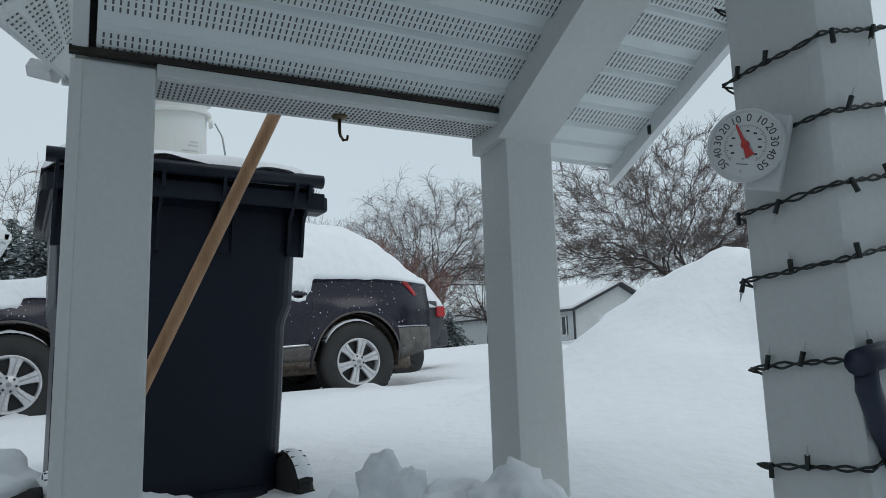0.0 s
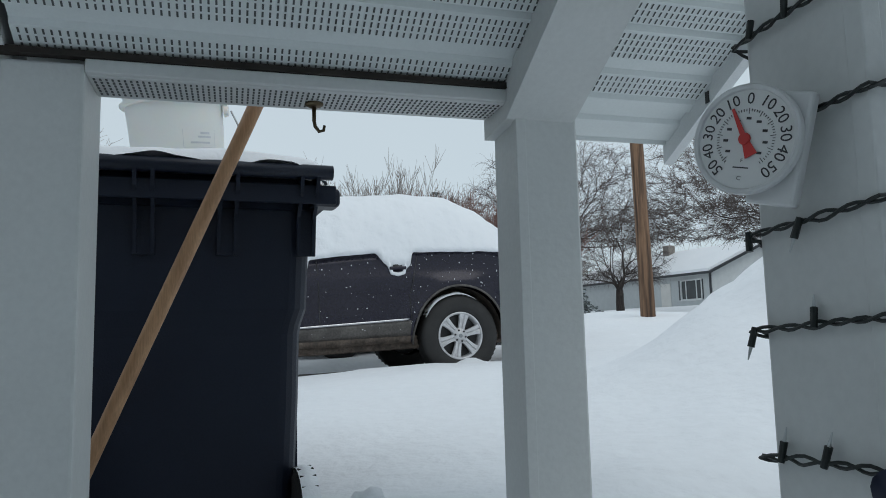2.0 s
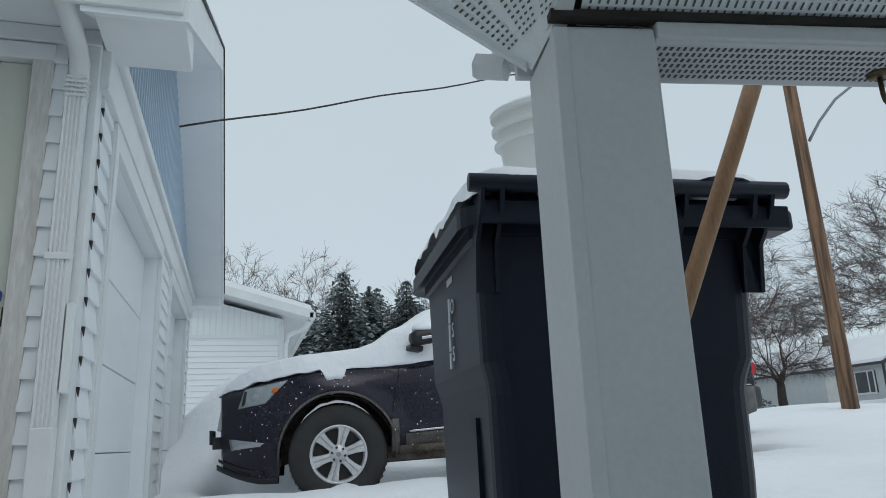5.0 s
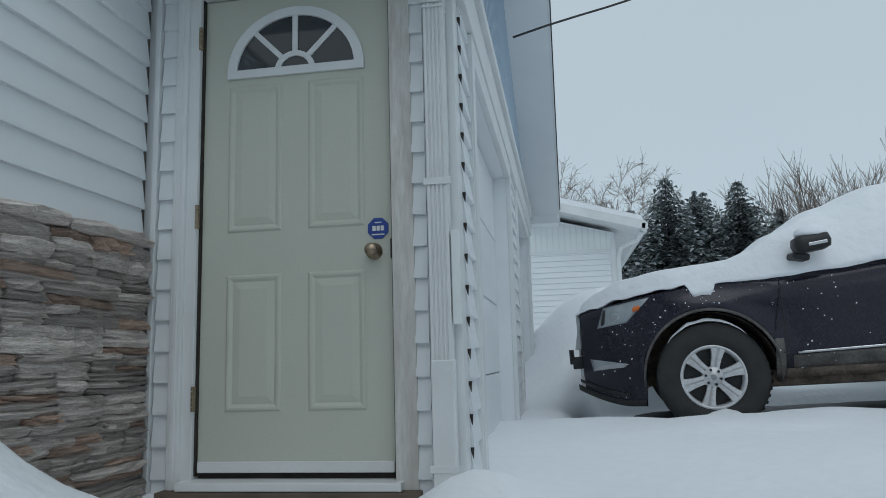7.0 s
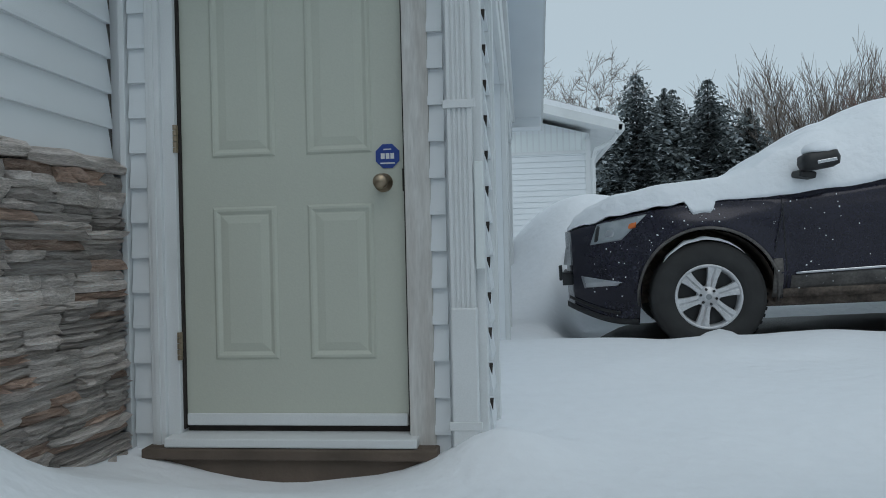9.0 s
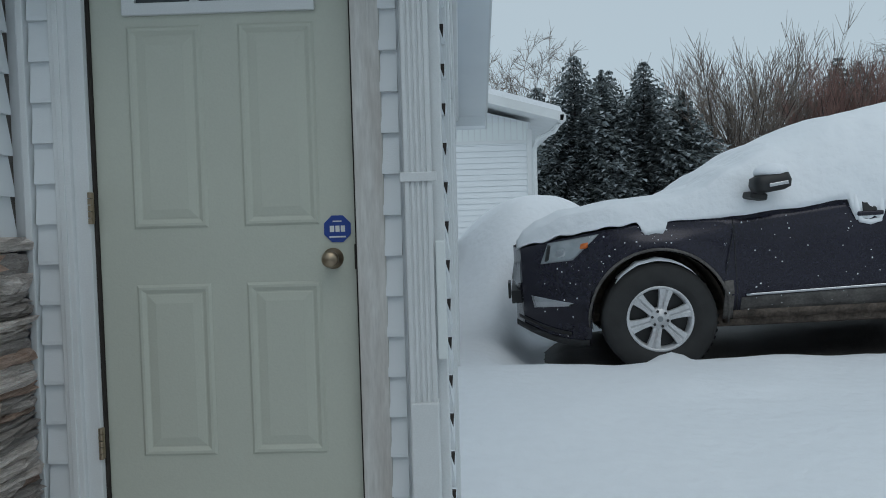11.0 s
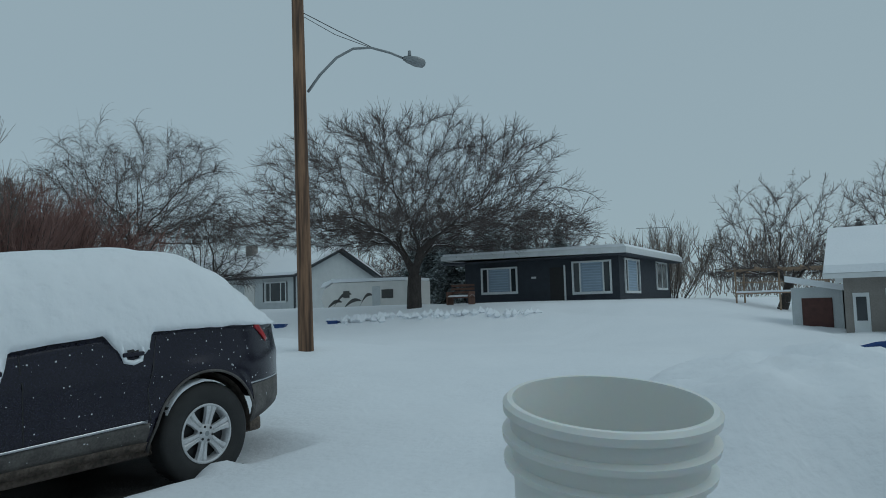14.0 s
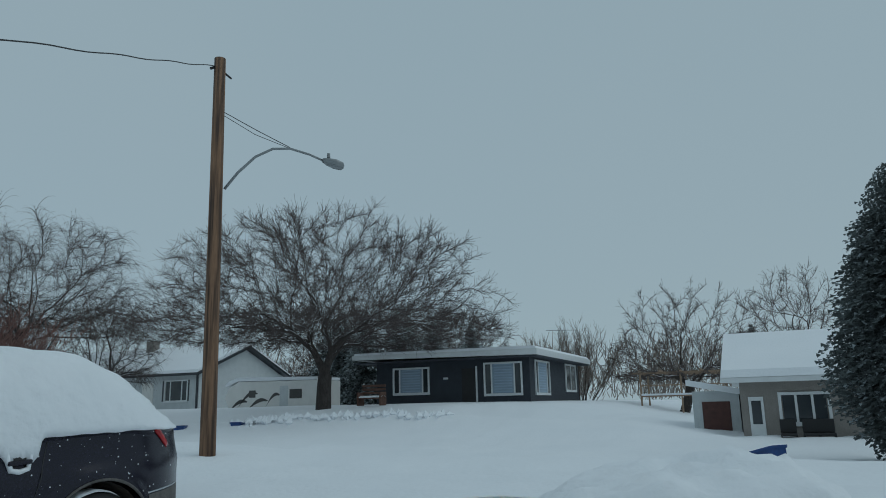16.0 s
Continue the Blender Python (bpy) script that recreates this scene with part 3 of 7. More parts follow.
bm = bmesh.new()
t = 0.16
prism(bm, [(NY, slope_z(NY) + 0.02), (RIDGE_Y, RIDGE_Z + 0.02), (FY, slope_z(FY) + 0.02), (FY, slope_z(FY) + t), (RIDGE_Y, RIDGE_Z + t + 0.02), (NY, slope_z(NY) + t)], "x", -9.0, OX)
part("roof_deck", bm, M_WHITE, roof)
bm = bmesh.new()
prism(bm, [(NY + 0.03, slope_z(NY) + t + 0.004), (RIDGE_Y, RIDGE_Z + t + 0.03), (FY, slope_z(FY) + t + 0.004), (FY, slope_z(FY) + t + 0.22), (RIDGE_Y, RIDGE_Z + t + 0.25), (NY + 0.03, slope_z(NY) + t + 0.20)], "x", -9.0, OX - 0.03)
part("roof_snow", bm, M_SNOW, roof, "thick snow")
bm = bmesh.new()
for a, b in ((NY, RIDGE_Y), (RIDGE_Y, FY)):
    za, zb = slope_z(a), slope_z(b)
    prism(bm, [(a, za - 0.03), (b, zb - 0.03), (b, zb + t + 0.03), (a, za + t + 0.03)], "x", OX, OX + 0.022)
part("rake_board", bm, M_WHITE, roof)
bm = bmesh.new()
for a, b in ((NY, RIDGE_Y), (RIDGE_Y, FY)):
    prism(bm, [(a, slope_z(a) + t + 0.03), (b, slope_z(b) + t + 0.03), (b, slope_z(b) + t + 0.05), (a, slope_z(a) + t + 0.05)], "x", OX - 0.03, OX + 0.035)
part("drip_edge", bm, M_WIRE, roof, "dark drip edge")
bm = bmesh.new()
for a, b in ((NY, RIDGE_Y), (RIDGE_Y, FY)):
    prism(bm, [(a, slope_z(a) - 0.03), (b, slope_z(b) - 0.03), (b, slope_z(b) + 0.015), (a, slope_z(a) + 0.015)], "x", GX - 0.003, OX)
part("rake_soffit", bm, M_SIDING, roof)
bm = box(OX - 0.43, OX, FY - 0.26, FY, slope_z(FY) - 0.02, slope_z(FY) + 0.10, 0.004)
part("eave_return", bm, M_SIDING, roof)
# eave over the door: soffit, frieze, fascia, gutter
part("eave_soffit", box(-2.42, GX + 0.02, NY, DY, 2.515, 2.535, 0.002), M_SIDING, roof)
part("frieze", box(-2.42, GX + 0.012, DY - 0.035, DY, 2.435, 2.512, 0.004), M_WHITE, roof)
part("fascia", box(-3.0, OX, NY - 0.022, NY, 2.40, 2.64, 0.003), M_WHITE, roof)
bm = bmesh.new()
prism(bm, [(NY - 0.024, 2.62), (NY - 0.024, 2.51), (NY - 0.10, 2.51), (NY - 0.135, 2.60), (NY - 0.135, 2.635), (NY - 0.12, 2.635), (NY - 0.12, 2.62)], "x", -3.0, OX)
part("gutter", bm, M_WHITE, roof)
part("eave_box", box(GX + 0.02, OX, NY, DY + 0.15, 2.44, 2.60, 0.004), M_WHITE, roof)

# downspout with elbows and straps
ds = thing("downspout", (-1.135, DY - 0.06, 0.22), "white ribbed metal downspout strapped to the corner", "downspout")
bm = bmesh.new()
prism(bm, [(-0.04, 0.03), (-0.04, -0.031)] + [(-0.027 + 0.016 * k + d, -0.031 + o) for k in range(4) for d, o in ((-0.003, 0.0), (0.0, 0.006), (0.003, 0.006), (0.006, 0.0))] + [(0.04, -0.031), (0.04, 0.03)], "z", 0.0, 2.02)
part("pipe", bm, M_WHITE, ds)
bm = bmesh.new()
cube(bm, -0.044, 0.044, -0.036, 0.034, 0.0, 0.53, 0.006)
part("lower_sleeve", bm, M_WHITE, ds)
bm = tube(bmesh.new(), [(0, 0, 2.0), (0, 0, 2.10), (-0.01, -0.03, 2.17), (-0.03, -0.20, 2.26), (-0.04, -0.36, 2.33), (-0.04, -0.42, 2.40)], 0.042, 0.045, 10)
part("elbow", bm, M_WHITE, ds, smooth=True)
bm = bmesh.new()
for k in range(5):
    cube(bm, -0.045, 0.045, -0.040, 0.036, 1.93 + 0.022 * k, 1.94 + 0.022 * k, 0.002)
part("crimp", bm, M_WHITE, ds)
for z in (0.12, 1.2):
    part("strap", box(-0.055, 0.055, -0.039, -0.028, z, z + 0.028, 0.002), M_WHITE, ds)
part("patch", box(0.046, 0.075, -0.03, 0.01, 0.66, 1.02, 0.003), M_SOFFIT, ds)

# close the house round and behind the camera
part("house_back", box(-9.0, -8.8, -6.0, 11.0, -0.3, 2.6), M_SIDING, gw)
part("house_back", box(-9.0, -1.2, GE, GE + 0.05, -0.3, 2.6), M_SIDING, gw)


# ---- the low porch roof on posts ----
PORCH = pose(0.148, 1.905, 0, 0, 0, -9.0) @ Matrix.Diagonal((1, -1, 1, 1))    # x along the beam, y towards the house


def porch_bm(bm):
    moved(bm, PORCH)
    bmesh.ops.reverse_faces(bm, faces=bm.faces)
    return bm


porch = thing("porch_roof", (0, 0, 0), "low grey porch roof with perforated metal soffit", "porch roof", kind="structure")
RS, CZ = 0.50, 1.222     # roof slope; ceiling height at the beam
U0, U1 = -0.46, 1.24     # the ends of the overhang
WB = 1.70                # how far the roof runs back


def post(u0, u1, w0, w1, z0, z1, label):
    p = thing("porch_post", (0, 0, 0), label, "post", "porch posts", "structure")
    part("post_body", porch_bm(box(u0, u1, w0, w1, z0, z1, 0.006)), M_POST, p)
    bm = box(u0 - 0.004, u0 + 0.018, w1 - 0.018, w1 + 0.003, z0, z1 - 0.004, 0.002)
    part("seam", porch_bm(bm), M_POST, p)
    return p


post(-0.143, 0.003, -0.162, 0.0, 0.0, 1.20, "grey metal-clad square porch post")
post(0.795, 0.927, -0.135, 0.0, 0.0, 1.175, "grey metal-clad square porch post in snow")
post(0.787, 0.922, 0.678, 0.83, 0.0, CZ + RS * 0.7, "grey porch post wound with a string of lights")
# beam along the eave
part("beam", porch_bm(box(0.003, 0.79, -0.125, -0.004, 1.180, 1.235, 0.003)), M_POST, porch)
part("beam_edge", porch_bm(box(0.003, 0.79, -0.008, 0.005, 1.183, 1.207, 0.002)), M_POST, porch)
part("beam_gap", porch_bm(box(-0.15, 0.78, -0.01, 0.010, 1.2075, 1.2195)), M_DARKGAP, porch)
bm = bmesh.new()
for i in range(78):
    for j in range(6):
        cube(bm, 0.012 + 0.01 * i, 0.0155 + 0.01 * i, -0.105 + 0.016 * j, -0.097 + 0.016 * j, 1.1785, 1.1801)
part("beam_slots", porch_bm(bm), M_HOLE, porch)


def sloped(bm, du=0.0):
    """From flat (u, w, height over the ceiling) to the slope."""
    for v in bm.verts:
        v.co.z += CZ + RS * v.co.y
    return bm


# soffit panels: long boards with a pressed channel, parallel to the eave
def soffit_panel(u0, u1, w0, w1):
    bm = bmesh.new()
    prof = [(w0, 0.0), (w0 + 0.004, 0.010), (w0 + 0.010, 0.010), (w0 + 0.014, 0.0), (w0 + 0.062, 0.0), (w0 + 0.066, 0.009), (w0 + 0.094, 0.009), (w0 + 0.098, 0.0), (w1, 0.0)]
    a = [bm.verts.new((u0, p, h)) for p, h in prof]
    b = [bm.verts.new((u1, p, h)) for p, h in prof]
    for k in range(len(prof) - 1):
        bm.faces.new((a[k], b[k], b[k + 1], a[k + 1]))
    return sloped(bm)


def slots(u0, u1, rows, pitch=0.0125):
    """Rows of vent slots, one small sunk leaf each."""
    verts, faces = [], []
    for w0 in rows:
        u = u0 + 0.01
        while u < u1 - 0.01:
            k = len(verts)
            for du, dw in ((0, 0), (0.0035, 0), (0.0035, 0.0105), (0, 0.0105)):
                ww = w0 + dw
                verts.append((u + du, ww, CZ + RS * ww - 0.0012))
            faces.append((k, k + 1, k + 2, k + 3))
            u += pitch
    bm = bmesh.new()
    me = bpy.data.meshes.new("tmp")
    me.from_pydata(verts, [], faces)
    bm.from_mesh(me)
    bpy.data.meshes.remove(me)
    return bm


PANEL = 0.162
k = 0
wv = -0.02
while wv < WB:
    for u0, u1, lim in ((-0.105, 0.79, WB), (0.92, U1 - 0.01, WB)):
        pn = part("soffit_panel", porch_bm(soffit_panel(u0, u1, wv, wv + PANEL)), M_SOFFIT, porch)
        if wv < 1.25:
            rows = [wv + 0.018 + 0.0145 * r for r in range(3)] + [wv + 0.102 + 0.0145 * r for r in range(4)]
            part("slots", porch_bm(slots(u0, u1, rows)), M_HOLE, pn)
    wv += PANEL
for u0, u1 in ((0.92, U1 - 0.01),):
    part("soffit_panel", porch_bm(soffit_panel(u0, u1, -0.02 - 0.12, -0.02)), M_SOFFIT, porch)
# end rafters and the fascias
for u0, u1 in ((0.772, 0.92), (-0.145, -0.118)):
    bm = bmesh.new()
    lowz = CZ - (0.055 if u0 > 0 else 0.006)
    prism(bm, [(-0.13, lowz - (0.03 if u0 > 0 else 0.0)), (0.0, lowz - (0.02 if u0 > 0 else 0.004)), (WB, lowz + RS * WB), (WB, CZ + RS * WB + 0.05), (-0.13, CZ + 0.02)], "x", u0, u1)
    part("rafter", porch_bm(bm), M_POST, porch)
# splayed end over the first post
def splay(s, f, dz=0.0):
    a, b = Vector((-0.140, s, CZ + RS * s)), Vector((-0.170 - 0.736 * s, -0.126 - 0.212 * s, 1.215 + 0.643 * s))
    return a.lerp(b, f) + Vector((0, 0, dz))


bm = bmesh.new()
sheet(bm, [[splay(0.05 * i - 0.03, j / 6) for j in range(7)] for i in range(10)])
sp = part("soffit_panel", porch_bm(bm), M_SOFFIT, porch)
bm = bmesh.new()
for i in range(2, 34):
    for j in range(2, 14):
        if j % 5 and i % 13 > 1:
            p, q = splay(0.012 * i, j / 15, -0.004), splay(0.012 * i, j / 15 + 0.035, -0.004)
            d = (splay(0.012 * i + 0.0045, j / 15, -0.004) - p)
            bm.faces.new([bm.verts.new(c) for c in (p, p + d, q + d, q)])
part("slots", porch_bm(bm), M_HOLE, sp)
bm = bmesh.new()
fa = [splay(s, 1.0) for s in (-0.02, 0.42)]
dn = Vector((0.28, -0.96, 0)).normalized() * 0.008
for lo, hi in ((-0.006, 0.024),):
    qs = [fa[0] - dn + Vector((0, 0, lo)), fa[1] - dn + Vector((0, 0, lo)), fa[1] - dn + Vector((0, 0, hi)), fa[0] - dn + Vector((0, 0, hi))]
    rs = [q + 2 * dn for q in qs]
    va, vb = [bm.verts.new(q) for q in qs], [bm.verts.new(q) for q in rs]
    bm.faces.new(va), bm.faces.new(vb[::-1])
    for k in range(4):
        bm.faces.new((va[k], va[(k + 1) % 4], vb[(k + 1) % 4], vb[k]))
    bmesh.ops.recalc_face_normals(bm, faces=bm.faces)
part("eave_fascia", porch_bm(bm), M_WHITE, porch)
gut = tube(bmesh.new(), [fa[0] + Vector((-0.02, -0.05, 0.025)), fa[0] + Vector((-0.065, -0.075, 0.040))], 0.022, 0.022, 6)
part("gutter", porch_bm(gut), M_WHITE, porch)
for u0, u1 in ((U1 - 0.012, U1 + 0.012),):
    bm = bmesh.new()
    prism(bm, [(-0.15, CZ - 0.115), (WB, CZ - 0.035 + RS * WB), (WB, CZ + 0.10 + RS * WB), (-0.15, CZ + 0.02)], "x", u0, u1)
    part("rake_fascia", porch_bm(bm), M_WHITE, porch)
    bm = bmesh.new()
    for i in range(5):
        cube(bm, u0 - 0.002, u1 + 0.002, 0.02 + 0.32 * i, 0.032 + 0.32 * i, CZ - 0.03 + RS * (0.02 + 0.32 * i), CZ - 0.005 + RS * (0.02 + 0.32 * i))
    part("fascia_bracket", porch_bm(bm), M_BLACK, porch)
part("eave_fascia", porch_bm(box(-0.165, U1, -0.165, -0.15, 1.200, 1.26, 0.002)), M_WHITE, porch)
bm = bmesh.new()
prism(bm, [(-0.167, 1.285), (-0.167, 1.232), (-0.195, 1.232), (-0.215, 1.262), (-0.215, 1.285)], "x", -0.190, U1 + 0.01)
part("gutter", porch_bm(bm), M_WHITE, porch)
bm = bmesh.new()
prism(bm, [(-0.19, CZ + 0.04), (WB, CZ + RS * WB + 0.12), (WB, CZ + RS * WB + 0.24), (-0.19, CZ + 0.16)], "x", -0.16, U1 + 0.03)
part("roof_deck", porch_bm(bm), M_BLACK, porch)
bm = bmesh.new()
prism(bm, [(-0.15, CZ + 0.165), (WB, CZ + RS * WB + 0.245), (WB, CZ + RS * WB + 0.42), (-0.05, CZ + 0.34), (-0.15, CZ + 0.27)], "x", -0.15, U1)
part("roof_snow", porch_bm(bm), M_SNOW, porch, "snow on the porch roof")
# unseen wall added behind the camera; it keeps light from under the roof
part("unseen_back_wall", porch_bm(box(-1.9, 2.2, WB, WB + 0.15, -0.2, 2.3)), M_SIDING, porch)

# hook in the beam
hk = thing("ceiling_hook", tuple(PORCH @ Vector((0.40, -0.080, 1.180))), "small tarnished brass hook under the beam", "hook")
bm = bmesh.new()
lathe(bm, [(0.0, 0.0), (0.018, 0.0), (0.018, -0.004), (0.010, -0.008), (0.0, -0.008)], None, 20)
part("rose", bm, M_HOOK, hk, smooth=True)
bm = tube(bmesh.new(), [(0, 0, -0.006), (0, 0, -0.035), (0.002, 0, -0.046), (0.010, 0, -0.056), (0.019, 0, -0.053), (0.021, 0, -0.043)], 0.0042, 0.003, 8)
part("hook_wire", bm, M_HOOK, hk, smooth=True)


# ---- the wheeled bin, its bucket, the shovel ----
BIN = pose(0.404, 2.790, 0.13, 0, 0, -5.0)
bin_ = new("garbage_bin")
bin_.matrix_world = BIN
tagged(bin_, "black plastic wheeled garbage bin with snowy lid", "garbage bin")


def rounded(hx, hy, r, z, cx=0.0, cy=0.0, n=5):
    """A rectangle with round corners, as points."""
    out = []
    for sx, sy_, a0 in ((1, 1, 0), (-1, 1, 90), (-1, -1, 180), (1, -1, 270)):
        for k in range(n + 1):
            a = radians(a0 + 90 * k / n)
            out.append((cx + sx * (hx - r) + r * math.cos(a), cy + sy_ * (hy - r) + r * math.sin(a), z))
    return out


def loft(loops, caps=(True, True), bm=None):
    bm = bm or bmesh.new()
    rings = [[bm.verts.new(p) for p in lp] for lp in loops]
    fs = []
    for a, b in zip(rings, rings[1:]):
        n = len(a)
        for k in range(n):
            fs.append(bm.faces.new((a[k], a[(k + 1) % n], b[(k + 1) % n], b[k])))
    if caps[0]:
        fs.append(bm.faces.new(rings[0][::-1]))
    if caps[1]:
        fs.append(bm.faces.new(rings[-1]))
    return bm


bin_prof = [(0.262, 0.27, 0.0), (0.272, 0.285, 0.03), (0.286, 0.310, 0.42), (0.289, 0.315, 0.60), (0.293, 0.320, 0.625), (0.305, 0.332, 0.665), (0.312, 0.350, 0.93), (0.314, 0.352, 0.945)]
part("body", loft([rounded(a, b, 0.055, z) for a, b, z in bin_prof], (True, True)), M_BIN, bin_, smooth=False)
part("rim", loft([rounded(0.312, 0.352, 0.06, 0.918), rounded(0.322, 0.364, 0.06, 0.922), rounded(0.322, 0.364, 0.06, 0.955), rounded(0.316, 0.360, 0.06, 0.96)]), M_BIN, bin_)
# lid: slopes down towards its front (the far side), hinged above the wheels' side
lidl = []
for hx, hy, zz in ((0.330, 0.375, 0.945), (0.352, 0.397, 0.935), (0.352, 0.397, 0.975), (0.338, 0.384, 0.997), (0.22, 0.27, 1.006)):
    lidl.append(rounded(hx, hy, 0.07, zz))
part("lid", loft(lidl), M_BIN, bin_, "black lid under snow")
# handle bar and hinge brackets on the near side
bm = tube(bmesh.new(), [(-0.345, -0.425, 1.008), (0.0, -0.425, 1.008), (0.350, -0.425, 1.008)], 0.019, 0.019, 12)
part("handle_bar", bm, M_BIN, bin_, smooth=True)
for x in (-0.300, -0.10, 0.095, 0.292):
    bm = bmesh.new()
    for dx in (-0.024, 0.016):
        prism(bm, [(-0.345, 0.80), (-0.356, 0.80), (-0.372, 0.90), (-0.425, 0.955), (-0.438, 0.995), (-0.43, 1.012), (-0.345, 1.0)], "x", x + dx, x + dx + 0.009)
    cube(bm, x - 0.024, x + 0.025, -0.352, -0.345, 0.80, 0.99)
    part("hinge_bracket", bm, M_BIN, bin_)
part("lid_lip", box(-0.32, 0.362, -0.415, -0.405, 0.928, 0.978, 0.004), M_BIN, bin_)
part("lid_corner", box(0.30, 0.374, -0.41, -0.33, 0.925, 0.972, 0.010), M_BIN, bin_)
for sx in (-1, 1):
    bm = bmesh.new()
    prism(bm, [(-0.19, 0.03), (0.10, 0.03), (0.08, 0.56), (-0.17, 0.56)], "x", sx * 0.280, sx * 0.296)
    part("side_rib", bm, M_BIN, bin_)
part("axle_box", box(-0.235, 0.235, -0.33, -0.255, 0.04, 0.17, 0.02), M_BIN, bin_)
for sx in (-1, 1):
    bm = bmesh.new()
    lathe(bm, [(0.0, -0.028), (0.06, -0.028), (0.085, -0.024), (0.118, -0.024), (0.128, -0.012), (0.128, 0.012), (0.118, 0.024), (0.085, 0.024), (0.06, 0.028), (0.0, 0.028)], pose(sx * 0.290, -0.335, 0.128, 0, 90, 0), 28)
    wh = part("wheel", bm, M_RUBBER, bin_, "black wheel with snow in the tread", True)
    bm = bmesh.new()
    for k in range(22):
        a = math.tau * k / 22
        cube(bm, sx * 0.290 - 0.02, sx * 0.290 + 0.02, -0.335 + 0.128 * math.cos(a) - 0.008, -0.335 + 0.128 * math.cos(a) + 0.008, 0.128 + 0.128 * math.sin(a) - 0.008, 0.128 + 0.128 * math.sin(a) + 0.008)
    part("tread", bm, M_RUBBER, wh)
    bm = bmesh.new()
    sheet(bm, [[(sx * 0.290 - 0.022 + 0.011 * j, -0.335 + 0.142 * math.cos(radians(35 + 14 * i)), 0.128 + (0.142 - 0.004 * abs(j - 2)) * math.sin(radians(35 + 14 * i))) for j in range(5)] for i in range(9)])
    part("wheel_snow", bm, M_SNOW, wh, smooth=True)
# printed marks on its west side
SIDE = pose(-0.3125, -0.03, 0.775, 90, 0, -90) @ Matrix.Diagonal((0.60, 0.60, 1, 1))
bm = bmesh.new()
cube(bm, -0.052, -0.022, 0.03, 0.13, 0.0, 0.002)
cube(bm, -0.052, -0.022, -0.085, 0.024, 0.0, 0.002)
cube(bm, -0.052, -0.022, -0.155, -0.092, 0.0, 0.002)
part("printed_bar", moved(bm, SIDE), M_PRINTG, bin_)
for k, ch in enumerate("OSS"):
    letters("printed_letter", ch, 0.085, SIDE @ pose(0.028, 0.085 - 0.095 * k, 0.001), M_PRINTG, bin_)
bm = bmesh.new()
for k in range(9):
    cube(bm, -0.045 + 0.013 * k, -0.036 + 0.013 * k, 0.185, 0.212, 0.0, 0.0015)
part("number_bars", moved(bm, SIDE @ pose(-0.02, 0, 0)), M_PRINTG, bin_)

# snow on the lid
bm = bmesh.new()
N = 46
rows = []
for j in range(N + 1):
    row = []
    for i in range(N + 1):
        x, y = -0.352 + 0.704 * i / N, -0.438 + 0.838 * j / N
        qx, qy = abs(x) - (0.352 - 0.11), abs(y + 0.0225) - (0.4225 - 0.11)
        far_out = math.hypot(max(qx, 0), max(qy, 0))
        if qx > 0 and qy > 0 and far_out > 0.11:
            x = math.copysign(0.242 + qx * 0.11 / far_out, x)
            y = math.copysign(0.3125 + qy * 0.11 / far_out, y + 0.0225) - 0.0225
        d = 0.11 - math.hypot(max(qx, 0), max(qy, 0)) - min(max(qx, qy), 0)
        d += 0.012 * noise.noise(Vector((x * 7, y * 7, 8)))
        e = 0.0 if d <= 0 else math.sqrt(1 - (1 - min(d / 0.05, 1.0)) ** 2)
        e *= smoothstep(0.125, 0.185, math.hypot(x - 0.015, y + 0.07)) * 0.97 + 0.03
        row.append((x, y, 0.992 + e * (0.066 + 0.018 * noise.noise(Vector((x * 6, y * 6, 2)))) + 0.012 * (1 - e) * noise.noise(Vector((x * 20, y * 20, 1)))))
    rows.append(row)
sheet(bm, rows)
ls = new("lid_snow")
ls.matrix_world = BIN
tagged(ls, "soft cushion of snow on the bin lid", "snow")
part("snow_layer", bm, M_SNOW, ls, smooth=True)

# bucket
bk = thing("bucket", (0.392, 2.756, 1.126), "white plastic pail tilted on the snowy bin lid", "bucket", rz=-135, ry=9.0)
bprof = [(0.0, 0.004), (0.118, 0.0), (0.124, 0.006), (0.136, 0.230), (0.138, 0.262), (0.152, 0.264), (0.153, 0.272), (0.141, 0.276), (0.142, 0.300), (0.155, 0.302), (0.156, 0.311), (0.144, 0.315), (0.1445, 0.336), (0.155, 0.339), (0.156, 0.350), (0.150, 0.356), (0.142, 0.356), (0.140, 0.335), (0.130, 0.22), (0.119, 0.012), (0.0, 0.012)]
bm = bmesh.new()
lathe(bm, [(a * 0.97, b) for a, b in bprof], None, 56)
shell = part("shell", bm, M_BUCKET, bk, smooth=False)
for m_ in shell.data.polygons:
    m_.use_smooth = True
shell.data.set_sharp_from_angle(angle=radians(35))
bm = tube(bmesh.new(), [(0.158, 0, 0.245), (0.178, -0.02, 0.20), (0.185, -0.05, 0.13), (0.180, -0.08, 0.08)], 0.0028, 0.0028, 6)
moved(bm, pose(0, 0, 0, 0, 0, 115))
part("bail_wire", bm, M_GALV, bk)
bm = bmesh.new()
lathe(bm, [(0.0, 0.012), (0.014, 0.012), (0.018, 0.0)], pose(0, 0, 0, 0, 0, 115) @ pose(0.139, 0, 0.245, 0, 90, 0), 16)
part("bail_ear", bm, M_BUCKET, bk)


